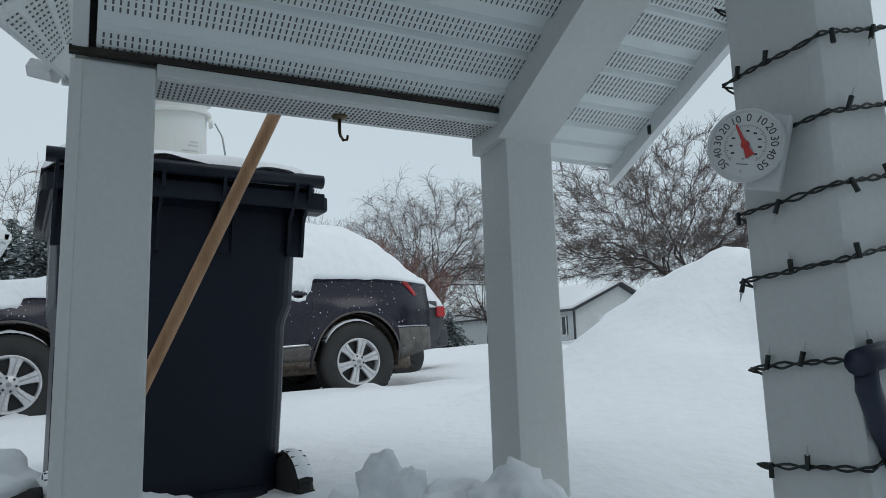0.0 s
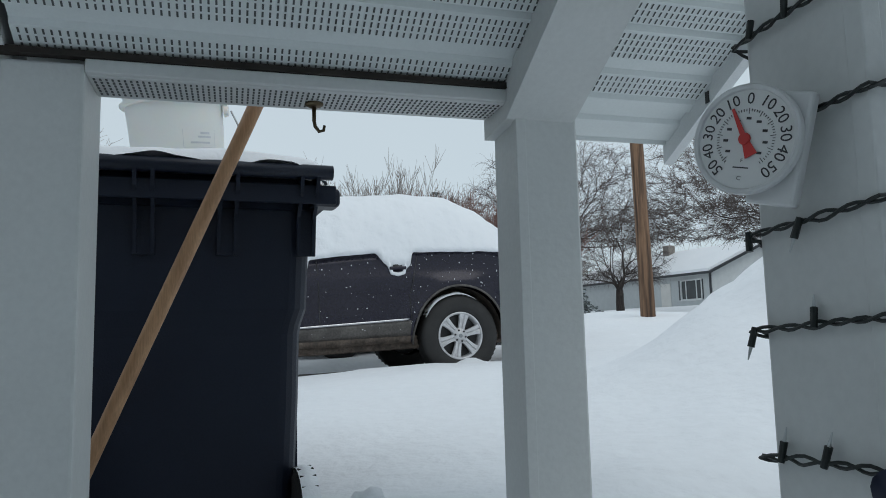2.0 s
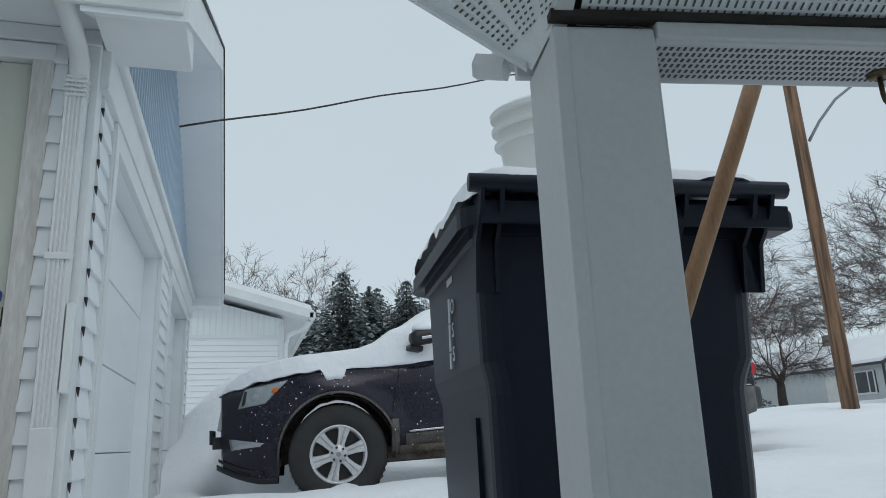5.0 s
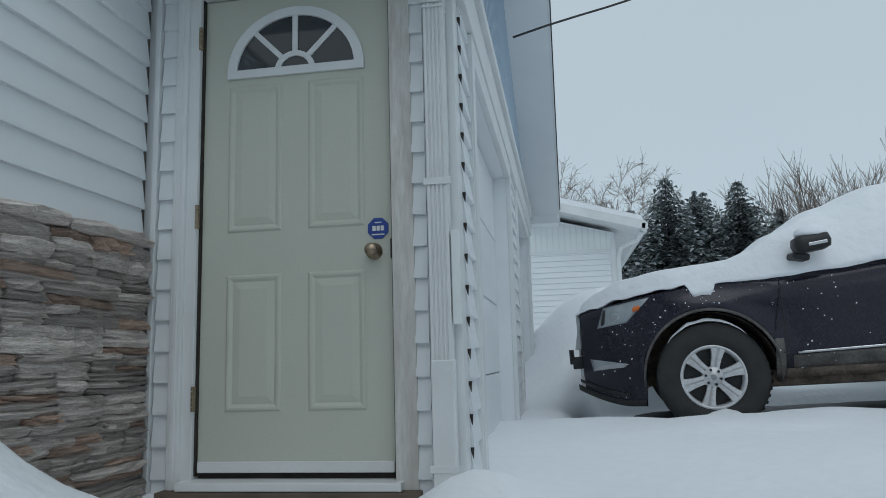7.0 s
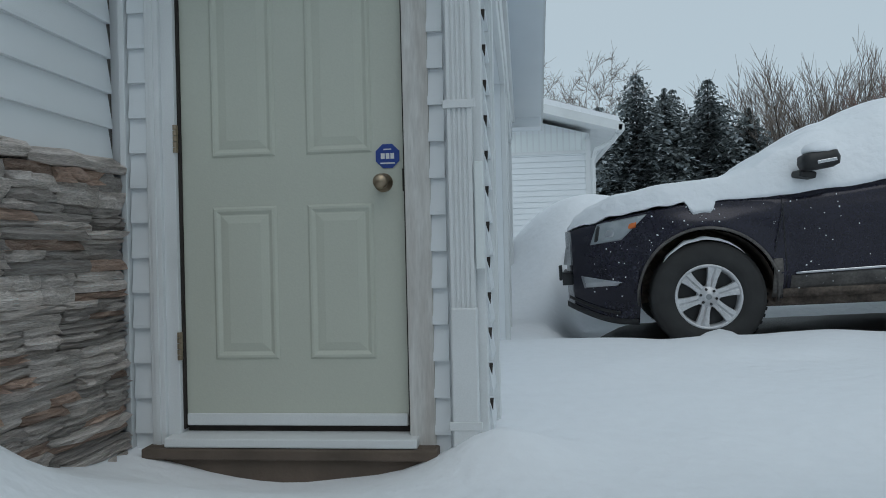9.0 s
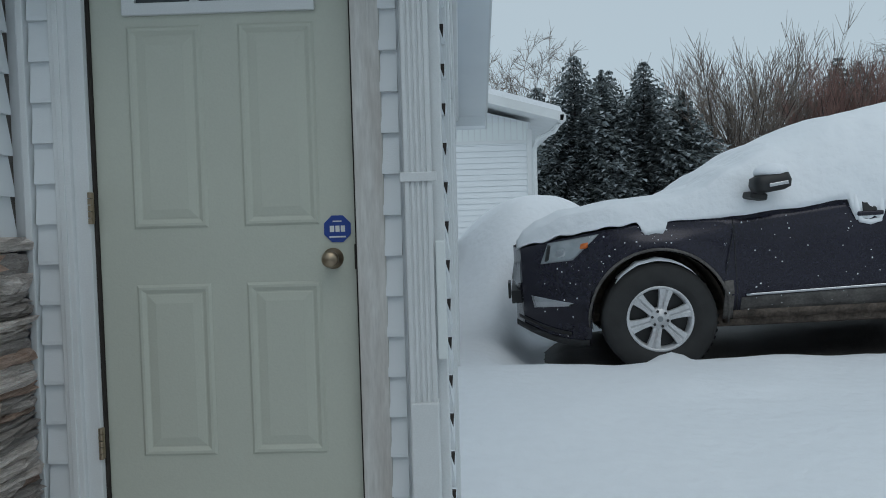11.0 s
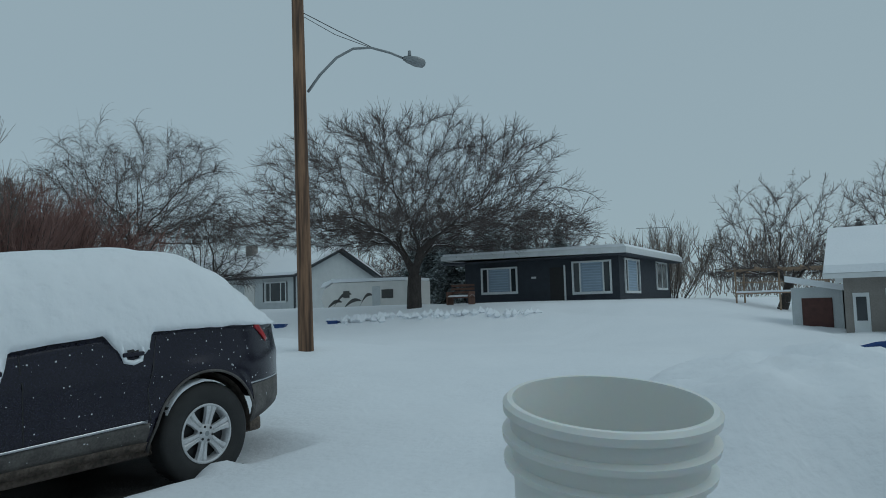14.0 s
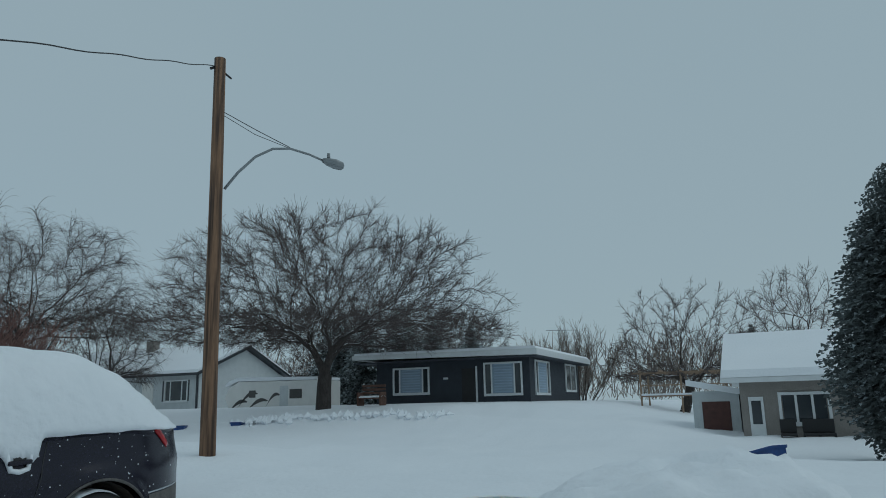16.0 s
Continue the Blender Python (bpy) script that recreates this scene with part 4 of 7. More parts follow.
def on_shell(bm, a0, z0, items, r=0.1325):
    """Small printed leaves bent round the pail."""
    for u0, u1, z_0, z_1 in items:
        n = max(1, int((u1 - u0) / 0.01))
        rows = [[], []]
        for i in range(n + 1):
            a = a0 + (u0 + (u1 - u0) * i / n) / r
            for row, zz in zip(rows, (z_0, z_1)):
                rr = (0.124 + (zz + z0) / 0.230 * 0.012) * 0.97 + 0.0012
                row.append((rr * math.cos(a), rr * math.sin(a), zz + z0))
        sheet(bm, rows)
    return bm


lab = [(-0.05, -0.049, 0.0, 0.05), (0.049, 0.05, 0.0, 0.05), (-0.05, 0.05, -0.001, 0.0), (0.0, 0.03, 0.036, 0.042), (-0.008, 0.034, 0.026, 0.031), (-0.03, 0.030, 0.010, 0.015), (0.0, 0.03, -0.016, -0.010)]
part("printed_label", on_shell(bmesh.new(), radians(67), 0.135, lab), M_PRINTG, bk)
rb = random.Random(5)
bars, u = [], -0.045
while u < 0.045:
    wd = rb.choice((0.0012, 0.002, 0.003))
    bars.append((u, u + wd, 0.0, 0.045))
    u += wd + rb.choice((0.0012, 0.002))
part("barcode", on_shell(bmesh.new(), radians(25), 0.05, bars), M_PRINT, bk)

# shovel: its shaft leans on the beam; the grip of a second one stands by the third post
sh = thing("snow_shovel", (0.095, 2.24, 0.30), "wooden shovel handle leaning against the porch beam", "shovel")
bm = tube(bmesh.new(), [(-0.04, 0.012, -0.1), (0.125, -0.037, 0.30), (0.354, -0.104, 0.85), (0.407, -0.119, 0.98)], 0.0155, 0.0165, 14)
part("shaft", bm, M_HANDLE, sh, smooth=True)
bm = bmesh.new()
sheet(bm, [[(-0.16 + 0.04 * i + 0.02 * j * 0, 0.05 + 0.03 * math.sin(math.pi * i / 6), -0.28 + 0.06 * j) for i in range(7)] for j in range(6)])
bmesh.ops.solidify(bm, geom=bm.faces[:], thickness=0.006)
part("blade", bm, M_NAVY, sh)
s2 = thing("shovel", (0.766, 0.930, 0.024), "shovel with navy blue plastic D-grip beside the post", "shovel")
bm = tube(bmesh.new(), [(0.15, 0.05, 0.0), (0.10, 0.03, 0.40)], 0.014, 0.014, 10)
part("shaft", bm, M_GALV, s2, smooth=True)
bm = tube(bmesh.new(), [(0.10, 0.03, 0.40), (0.06, 0.02, 0.47), (-0.02, 0.0, 0.545), (-0.02, 0.0, 0.575)], 0.016, 0.014, 10)
tube(bm, [(0.10, 0.03, 0.40), (0.13, 0.03, 0.50), (0.115, 0.02, 0.575)], 0.016, 0.014, 10)
part("yoke", bm, M_NAVY, s2, smooth=True)
bm = tube(bmesh.new(), [(-0.035, 0.0, 0.575), (0.05, 0.01, 0.583), (0.13, 0.02, 0.578)], 0.017, 0.017, 14)
part("grip", bm, M_NAVY, s2, smooth=True)

# ---- thermometer on the third post ----
TH = PORCH @ pose(0.724, 0.746, 0.905) @ Matrix(((0, 0, -1, 0), (1, 0, 0, 0), (0, 1, 0, 0), (0, 0, 0, 1)))
TH = Matrix.LocRotScale(TH.translation, (pose(0, 0, 0, 90, 0, -9 - 90) @ pose(0, 0, 0, 0, 24, 0)).to_quaternion(), None)
th = new("thermometer")
th.matrix_world = TH @ pose(0, 0, 0, 0, 0, -15) @ Matrix.Diagonal((0.61, 0.61, 0.61, 1))
tagged(th, "round white dial thermometer with red needle on the post", "thermometer")
R = 0.088
bm = bmesh.new()
lathe(bm, [(0.0, -0.014), (R - 0.006, -0.014), (R, -0.006), (R, 0.006), (R - 0.003, 0.010), (R - 0.008, 0.008), (R - 0.010, 0.003)], None, 48)
part("case", bm, M_DIALRIM, th, smooth=False)
bm = bmesh.new()
lathe(bm, [(R - 0.009, 0.0035), (0.0, 0.0035)], None, 48)
face = part("dial", bm, M_DIAL, th)
for v in range(-50, 51, 10):
    a = radians(90 - v * 2.72 + 2)
    letters("dial_number", str(abs(v)), 0.0255, pose(0.0635 * math.cos(a), 0.0635 * math.sin(a), 0.0042, 0, 0, math.degrees(a) - 90), M_PRINT, face, depth=0.0002)
bm = bmesh.new()
for v in range(-52, 53, 2):
    a = radians(90 - v * 2.72 + 2)
    r0, r1 = (0.040, 0.049) if v % 10 == 0 else (0.044, 0.048)
    q = box(r0, r1, -0.0005, 0.0005, 0.0036, 0.0042)
    tmp = bpy.data.meshes.new("t")
    moved(q, pose(0, 0, 0, 0, 0, math.degrees(a)))
    q.to_mesh(tmp)
    q.free()
    bm.from_mesh(tmp)
    bpy.data.meshes.remove(tmp)
part("dial_ticks", bm, M_PRINT, face)
bm = bmesh.new()
for v in range(-40, 121, 20):
    a = radians(90 - (v - 40) * 1.6)
    cube(bm, 0.033 * math.cos(a) - 0.004, 0.033 * math.cos(a) + 0.004, 0.033 * math.sin(a) - 0.002, 0.033 * math.sin(a) + 0.002, 0.0036, 0.0041)
cube(bm, -0.013, 0.013, -0.046, -0.044, 0.0036, 0.0041)
part("inner_scale", bm, M_PRINT, face)
letters("unit_mark", "C", 0.010, pose(0, -0.062, 0.0042), M_PRINT, face, depth=0.0002)
letters("unit_mark", "F", 0.008, pose(0, -0.034, 0.0042), M_PRINT, face, depth=0.0002)
bm = bmesh.new()
prism(bm, [(-0.0022, 0.054), (0.0022, 0.054), (0.0048, 0.0), (0.0105, -0.030), (-0.0105, -0.030), (-0.0048, 0.0)], "z", 0.0062, 0.0074)
lathe(bm, [(0.0, 0.010), (0.009, 0.0095), (0.010, 0.006)], None, 20)
part("needle", moved(bm, pose(0, 0, 0, 0, 0, 31)), M_NEEDLE, th, "red needle")
bm = box(0.005, 0.085, -0.098, 0.080, -0.040, -0.015, 0.006)
part("bracket", bm, M_DIALRIM, th)

# ---- string of lights wound round the third post ----
sl_ = thing("string_lights", (0, 0, 0), "dark green cable with small clear bulbs round the post", "string lights")
rl = random.Random(11)
pu0, pu1, pw0, pw1 = 0.782, 0.927, 0.673, 0.835


def around(s, z, off):
    """A point round the post: s counts the sides."""
    k, f = int(math.floor(s)) % 4, s - math.floor(s)
    c = [(pu0 - off, pw0 - off), (pu0 - off, pw1 + off), (pu1 + off, pw1 + off), (pu1 + off, pw0 - off)]
    a, b = c[k], c[(k + 1) % 4]
    return PORCH @ Vector((a[0] + (b[0] - a[0]) * f, a[1] + (b[1] - a[1]) * f, z))


WRAPS = (0.32, 0.455, 0.592, 0.72, 0.82, 0.92, 1.03, 1.16, 1.30)


def wrap_z(s_):
    """Height of the cable: level over the near face, climbing round the back."""
    k, f = int(s_ // 4), s_ % 4
    return WRAPS[k] + (0.012 + (WRAPS[k + 1] - WRAPS[k] - 0.012) * (f - 1) / 3 if f > 1 else 0.012 * f)


for strand in range(2):
    pts = []
    for i in range(0, 7 * 4 * 20 + 1):
        s_ = i / 20
        tw = i * 0.9 + strand * math.pi + 1.5 * noise.noise(Vector((i * 0.07, 0, 3)))
        pts.append(around(s_, wrap_z(s_) + 0.0026 * math.sin(tw) + 0.004 * noise.noise(Vector((i * 0.11, strand, 0))), 0.004 + 0.0018 * math.cos(tw)))
    part("cable", tube(bmesh.new(), pts, 0.0019, 0.0019, 5), M_GREENWIRE, sl_)
for i in range(7):
    for f in (0.12, 0.55, 1.2, 1.75):
        s_ = 4 * i + f + rl.uniform(-0.08, 0.08)
        p = around(s_, wrap_z(s_), 0.007)
        up = rl.choice((1, 1, -1))
        d = Vector((rl.uniform(-0.4, 0.4), rl.uniform(-0.4, 0.4), up)).normalized()
        sock = part("bulb_socket", tube(bmesh.new(), [p - d * 0.004, p + d * 0.017], 0.0034, 0.0038, 8), M_GREENWIRE, sl_)
        if rl.random() < 0.4:
            part("bulb", tube(bmesh.new(), [p + d * 0.017, p + d * 0.031], 0.0020, 0.0006, 6), M_BULB, sock)

# ---- broken snow lumps between the posts, and the snow-capped bag ----
def lump(c, r, seed, flat=0.8):
    bm = bmesh.new()
    bmesh.ops.create_icosphere(bm, subdivisions=4, radius=1)
    for v in bm.verts:
        d = 1 + 0.42 * noise.fractal(v.co * 1.5 + Vector((seed, 0, 0)), 0.9, 2.1, 5) + 0.05 * noise.noise(v.co * 8 + Vector((0, seed, 0)))
        v.co = Vector((v.co.x * r[0] * d, v.co.y * r[1] * d, v.co.z * r[2] * d))
    ob = obj("snow_lump", bm, M_SNOW, smooth=True)
    ob.location = c
    return tagged(ob, "broken lump of packed snow at the porch edge", "snow lump", "snow lumps")


for k, (u, wv, r, z) in enumerate(((0.40, -0.08, (0.12, 0.09, 0.07), 0.27), (0.515, -0.10, (0.085, 0.07, 0.115), 0.29), (0.65, -0.09, (0.15, 0.09, 0.06), 0.285), (0.79, -0.02, (0.11, 0.09, 0.115), 0.28), (0.06, -0.18, (0.11, 0.10, 0.08), 0.29), (0.26, -0.20, (0.12, 0.1, 0.05), 0.27))):
    lump(tuple(PORCH @ Vector((u, wv, z))), r, 3.1 * k + 1)
bg = lump(tuple(PORCH @ Vector((-0.30, -0.15, 0.31))), (0.15, 0.14, 0.13), 40.0)
bg.name = "bag"
bg.data.materials[0] = M_BLACK
tagged(bg, "crumpled dark plastic bag half covered by snow", "bag")
lump(tuple(PORCH @ Vector((-0.30, -0.20, 0.39))), (0.15, 0.12, 0.08), 47.0)


# ---- the snow-covered car ----
car = new("car")
car.matrix_world = CAR
tagged(car, "dark plum SUV buried in snow with dirty sills", "car")
HUBF, HUBR, HUBZ, TYRE = -1.49, 1.53, 0.385, 0.402


def half_width(x):
    if x < -1.5:
        return 0.985 - 0.50 * ((-1.5 - x) / 1.05) ** 2.6
    if x > 1.7:
        return 0.985 - 0.40 * ((x - 1.7) / 0.92) ** 2.4
    return 0.985


def belt(x):
    if x < -1.35:
        return 1.06 - 0.16 * ((-1.35 - x) / 1.15) ** 1.6
    return 1.06 + 0.15 * smoothstep(-1.3, 0.9, x) - 0.03 * smoothstep(1.6, 2.6, x)


def lower(x):
    z = 0.335
    if x < -1.9:
        z = 0.175 + 0.15 * (max(0.0, -2.08 - x) / 0.45) ** 1.6
    if x > 1.95:
        z = 0.36 + 0.10 * smoothstep(1.95, 2.6, x)
    for h in (HUBF, HUBR):
        d = x - h
        if abs(d) < 0.475:
            z = max(z, HUBZ + math.sqrt(max(0.0, 0.475 ** 2 - d * d)) - 0.005)
    return z


def side_y(x, z):
    """Half width of the body at a height: tucked in below, fullest under the belt, leaning in above, with flared arches."""
    y = half_width(x)
    y -= 0.11 * smoothstep(0.55, 0.30, z) + 0.055 * smoothstep(0.85, 1.22, z)
    y += 0.012 * math.exp(-((z - 0.93) / 0.05) ** 2)
    for h in (HUBF, HUBR):
        r = math.hypot(x - h, z - HUBZ)
        y += 0.030 * math.exp(-((r - 0.49) / 0.07) ** 2)
    return y


def wall(x0, x1, nx, z0, z1, nz, sgn=-1, out=0.0):
    """A patch of the body's side between two heights (numbers or functions of x)."""
    rows = []
    for j in range(nz + 1):
        row = []
        for i in range(nx + 1):
            x = x0 + (x1 - x0) * i / nx
            a = z0(x) if callable(z0) else z0
            b = z1(x) if callable(z1) else z1
            z = a + (b - a) * j / nz
            row.append((x, sgn * (side_y(x, z) + out), z))
        rows.append(row)
    return rows


def patch(name, x0, x1, nx, z0, z1, nz, material, parent, out=0.002, label="", thick=0.004, sgn=-1):
    bm = bmesh.new()
    sheet(bm, wall(x0, x1, nx, z0, z1, nz, sgn, out))
    bmesh.ops.recalc_face_normals(bm, faces=bm.faces)
    bmesh.ops.solidify(bm, geom=bm.faces[:], thickness=thick)
    return part(name, bm, material, parent, label, True)


X0, X1 = -2.44, 2.58
bm = bmesh.new()
for sgn in (-1, 1):
    sheet(bm, wall(X0, X1, 150, lower, belt, 12, sgn))
n = 150
for fn in (belt,):
    sheet(bm, [[(X0 + (X1 - X0) * i / n, -side_y(X0 + (X1 - X0) * i / n, fn(X0 + (X1 - X0) * i / n)) * (1 - 2 * j / 6), fn(X0 + (X1 - X0) * i / n)) for i in range(n + 1)] for j in range(7)])
for x in (X0, X1):
    sg = -1 if x < 0 else 1
    sheet(bm, [[(x + sg * 0.06 * math.sin(math.pi * i / 12), -side_y(x, lower(x) + (belt(x) - lower(x)) * j / 8) * (1 - 2 * i / 12), lower(x) + (belt(x) - lower(x)) * j / 8) for i in range(13)] for j in range(9)])
bmesh.ops.remove_doubles(bm, verts=bm.verts, dist=0.001)
bmesh.ops.recalc_face_normals(bm, faces=bm.faces)
body = part("body", bm, M_PAINT, car, "dark plum painted body", True)
# floor pan and dark wheel wells
part("underbody", box(-1.75, 2.2, -0.84, 0.84, 0.27, 0.40, 0.03), M_MUD, car)
for h in (HUBF, HUBR):
    for s0, s1 in ((-0.93, -0.55), (0.55, 0.93)):
        bm = bmesh.new()
        sheet(bm, [[(h + 0.47 * math.cos(radians(a)), yy, HUBZ + 0.465 * math.sin(radians(a))) for a in range(-10, 191, 10)] for yy in (s0, s1)])
        part("wheel_well", bm, M_MUD, car, smooth=True)
    bm = bmesh.new()
    sheet(bm, [[(h + 0.47 * f * math.cos(radians(a)), -0.56, HUBZ + 0.465 * f * math.sin(radians(a))) for a in range(-10, 191, 10)] for f in (0.1, 1.0)])
    part("well_back", bm, M_MUD, car)
# dirty lower doors, sill, chrome strip, door seams
patch("sill", -0.98, 1.03, 40, 0.335, 0.40, 2, M_MUD, car, 0.004, "mud-caked sill")
patch("dirty_skirt", -0.93, 1.02, 40, 0.40, lambda x: 0.495 + 0.027 * (x + 0.93), 4, M_DIRT, car, 0.003, "salt-stained lower doors")
patch("chrome_strip", -0.90, 1.00, 40, lambda x: 0.497 + 0.027 * (x + 0.93), lambda x: 0.517 + 0.027 * (x + 0.93), 1, M_CHROME, car, 0.010, "dull chrome strip", 0.012)
patch("rear_bumper_edge", 1.99, 2.50, 14, lambda x: 0.70 + 0.02 * (x - 2), lambda x: 0.712 + 0.02 * (x - 2), 1, M_CHROME, car, 0.004)
patch("rear_bumper", 2.00, 2.56, 16, lower, lambda x: 0.69 + 0.02 * (x - 2), 4, M_DIRT, car, 0.004, "salt-stained bumper")
patch("dirty_flap", -1.05, -0.985, 4, 0.34, 0.62, 4, M_DIRT, car, 0.004)
for x0, x1, za, zb in ((-0.965, -0.958, 0.40, 1.05), (0.138, 0.146, 0.37, 1.16), (1.02, 1.028, 0.56, 0.80)):
    patch("door_seam", x0, x1, 1, za, zb, 10, M_BLACK, car, 0.0015, thick=0.002)
bm = bmesh.new()
for i in range(14):
    a0, a1 = i / 14, (i + 1) / 14
    p = [(1.025 + 0.11 * a, 0.80 + 0.38 * a) for a in (a0, a1)]
    sheet(bm, [[(x + dx, -side_y(x, z) - 0.0025, z) for dx in (0, 0.007)] for x, z in p])
part("door_seam", bm, M_BLACK, car)
bm = bmesh.new()
tube(bm, [(-1.06 + 0.10 * s, -side_y(-1.0, 0.5) - 0.002, 0.55 + 0.45 * s) for s in (0, 0.5, 1)], 0.003, 0.003, 4)
part("fender_seam", bm, M_BLACK, car)
# arch lips with rime
for h in (HUBF, HUBR):
    bm = bmesh.new()
    pts = []
    for a in range(-8, 189, 7):
        x, z = h + 0.480 * math.cos(radians(a)), HUBZ + 0.480 * math.sin(radians(a))
        pts.append((x, -side_y(x, z) - 0.004, z))
    tube(bm, pts, 0.011, 0.011, 6)
    part("arch_lip", bm, M_DIRT, car, smooth=True)
    bm = bmesh.new()
    rows = []
    for i in range(25):
        a = radians(48 + 90 * i / 24 + (0 if h < 0 else 12))
        wd = 0.034 * math.sin(math.pi * i / 24) * (1 + 0.3 * noise.noise(Vector((i * 0.5, h, 0)))) + 0.002
        rows.append([(h + (TYRE - 0.006 + f) * math.cos(a), -0.972 + 0.20 * k, HUBZ - 0.015 + (TYRE - 0.006 + f) * math.sin(a)) for k, f in ((0, wd * 0.4), (0.02, wd), (0.5, wd * 1.1), (1, wd * 0.5))])
    sheet(bm, rows)
    part("tyre_snow", bm, M_SNOW, car, "snow on the tyre", True)


def car_wheel(x, y, sg):
    """A wheel with tyre, six-spoke rim and hub cap; sg is the outer side along y."""
    m = pose(x, y, HUBZ - 0.015, 90 if sg < 0 else -90, 0, 0)
    bm = bmesh.new()
    lathe(bm, [(0.232, -0.11), (TYRE - 0.035, -0.12), (TYRE - 0.008, -0.10), (TYRE, -0.06), (TYRE, 0.06), (TYRE - 0.008, 0.10), (TYRE - 0.035, 0.122), (0.290, 0.126), (0.236, 0.112), (0.228, 0.09)], m, 56)
    w_ = part("wheel", bm, M_RUBBER, car, "dirty black tyre", True)
    bm = bmesh.new()
    for k in range(48):
        a = math.tau * k / 48
        for h0, h1 in ((-0.085, -0.01), (0.015, 0.085)):
            vs = [bm.verts.new(m @ Vector(((r * math.cos(a + da), r * math.sin(a + da), h)))) for r, da, h in ((TYRE + 0.005, -0.03, h0), (TYRE + 0.005, 0.03, h0), (TYRE + 0.005, 0.03, h1), (TYRE + 0.005, -0.03, h1))]
            bm.faces.new(vs)
    part("tread", bm, M_RUBBER, w_)
    bm = bmesh.new()
    lathe(bm, [(0.234, 0.112), (0.225, 0.118), (0.214, 0.110), (0.206, 0.060), (0.202, 0.0)], m, 48)
    part("rim", bm, M_ALLOY, w_, "silver alloy rim", True)
    bm = bmesh.new()
    lathe(bm, [(0.208, 0.035), (0.0, 0.035)], m, 40)
    part("brake_disc", bm, M_BLACK, w_)
    bm = bmesh.new()
    for k in range(6):
        a = math.tau * (k + 0.25) / 6
        rows = []
        for r, hw, h in ((0.045, 0.034, 0.098), (0.09, 0.034, 0.100), (0.14, 0.038, 0.104), (0.190, 0.048, 0.108), (0.218, 0.060, 0.108)):
            row = []
            for t_, dh in ((-1, -0.03), (-0.9, 0), (-0.25, 0.003), (0, -0.008), (0.25, 0.003), (0.9, 0), (1, -0.03)):
                c, s = math.cos(a), math.sin(a)
                row.append(m @ Vector((r * c - t_ * hw * s, r * s + t_ * hw * c, h + dh)))
            rows.append(row)
        sheet(bm, rows)
    bmesh.ops.recalc_face_normals(bm, faces=bm.faces)
    sp_ = part("spokes", bm, M_ALLOY, w_, smooth=False)
    bm = bmesh.new()
    lathe(bm, [(0.0, 0.112), (0.032, 0.112), (0.038, 0.106), (0.070, 0.102), (0.078, 0.090), (0.080, 0.05)], m, 32)
    part("hub_cap", bm, M_ALLOY, w_, smooth=True)
    for k in range(6):
        a = math.tau * (k + 0.75) / 6
        bm = bmesh.new()
        lathe(bm, [(0.0, 0.112), (0.009, 0.111), (0.011, 0.10)], m @ pose(0.055 * math.cos(a), 0.055 * math.sin(a), 0), 8)
        part("lug_nut", bm, M_BLACK, w_)
    bm = bmesh.new()
    lathe(bm, [(0.0, 0.1135), (0.020, 0.113), (0.022, 0.110)], m, 20)
    part("centre_badge", bm, M_GALV, w_)


for hx in (HUBF, HUBR):
    car_wheel(hx, -0.865, -1)
    car_wheel(hx, 0.865, 1)

# lamps, grille, bumper
def lens(name, corners, material, label, out=0.012, n=8, parent=None):
    """A lens over four corners (x, z) of the body's side."""
    bm = bmesh.new()
    rows = []
    a, b, c, d = [Vector((p[0], p[1], 0)) for p in corners]
    for j in range(n + 1):
        l, r = a.lerp(d, j / n), b.lerp(c, j / n)
        row = []
        for i in range(n + 1):
            p = l.lerp(r, i / n)
            bulge = out * (math.sin(math.pi * i / n) * math.sin(math.pi * j / n)) ** 0.5 + 0.003
            row.append((p.x, -side_y(p.x, p.y) - bulge, p.y))
        rows.append(row)
    sheet(bm, rows)
    bmesh.ops.recalc_face_normals(bm, faces=bm.faces)
    bmesh.ops.solidify(bm, geom=bm.faces[:], thickness=0.004)
    return part(name, bm, material, parent or car, label, True)


hl = lens("headlight", [(-2.30, 0.79), (-2.07, 0.815), (-1.88, 0.995), (-2.24, 0.945)], M_HEAD, "clouded headlight with amber marker")
lens("projector", [(-2.20, 0.825), (-2.11, 0.835), (-2.10, 0.915), (-2.19, 0.905)], M_CHROME, "bright reflector bowl", 0.017, 6, hl)
lens("lamp_bezel", [(-2.275, 0.80), (-2.235, 0.803), (-2.215, 0.935), (-2.245, 0.93)], M_BLACK, "dark lamp bezel", 0.0145, 6, hl)
lens("side_marker", [(-2.03, 0.885), (-1.965, 0.90), (-1.955, 0.945), (-2.02, 0.935)], M_AMBER, "amber side marker", 0.016, 5, hl)
tlm = lens("tail_light", [(2.12, 1.17), (2.28, 1.03), (2.34, 1.05), (2.14, 1.25)], M_RED, "red tail light", 0.02)
for i in range(11):
    yy = -0.50 + 0.10 * i
    xx = -2.46 - 0.055 * math.sin(math.pi * (yy + 0.62) / 1.24)
    bm = bmesh.new()
    prism(bm, [(xx - 0.012, 0.64), (xx + 0.02, 0.64), (xx + 0.075, 0.95), (xx + 0.045, 0.95)], "y", yy - 0.013, yy + 0.013)
    part("grille_slat", bm, M_ALLOY, car)
bm = bmesh.new()
prism(bm, [(-2.53, 0.48), (-2.44, 0.48), (-2.44, 0.58), (-2.53, 0.58)], "y", -0.50, 0.50)
part("bumper_bar", bm, M_BLACK, car)
part("licence_plate", box(-2.555, -2.535, -0.50, -0.20, 0.52, 0.64, 0.003), M_BLACK, car, "dark plate holder")
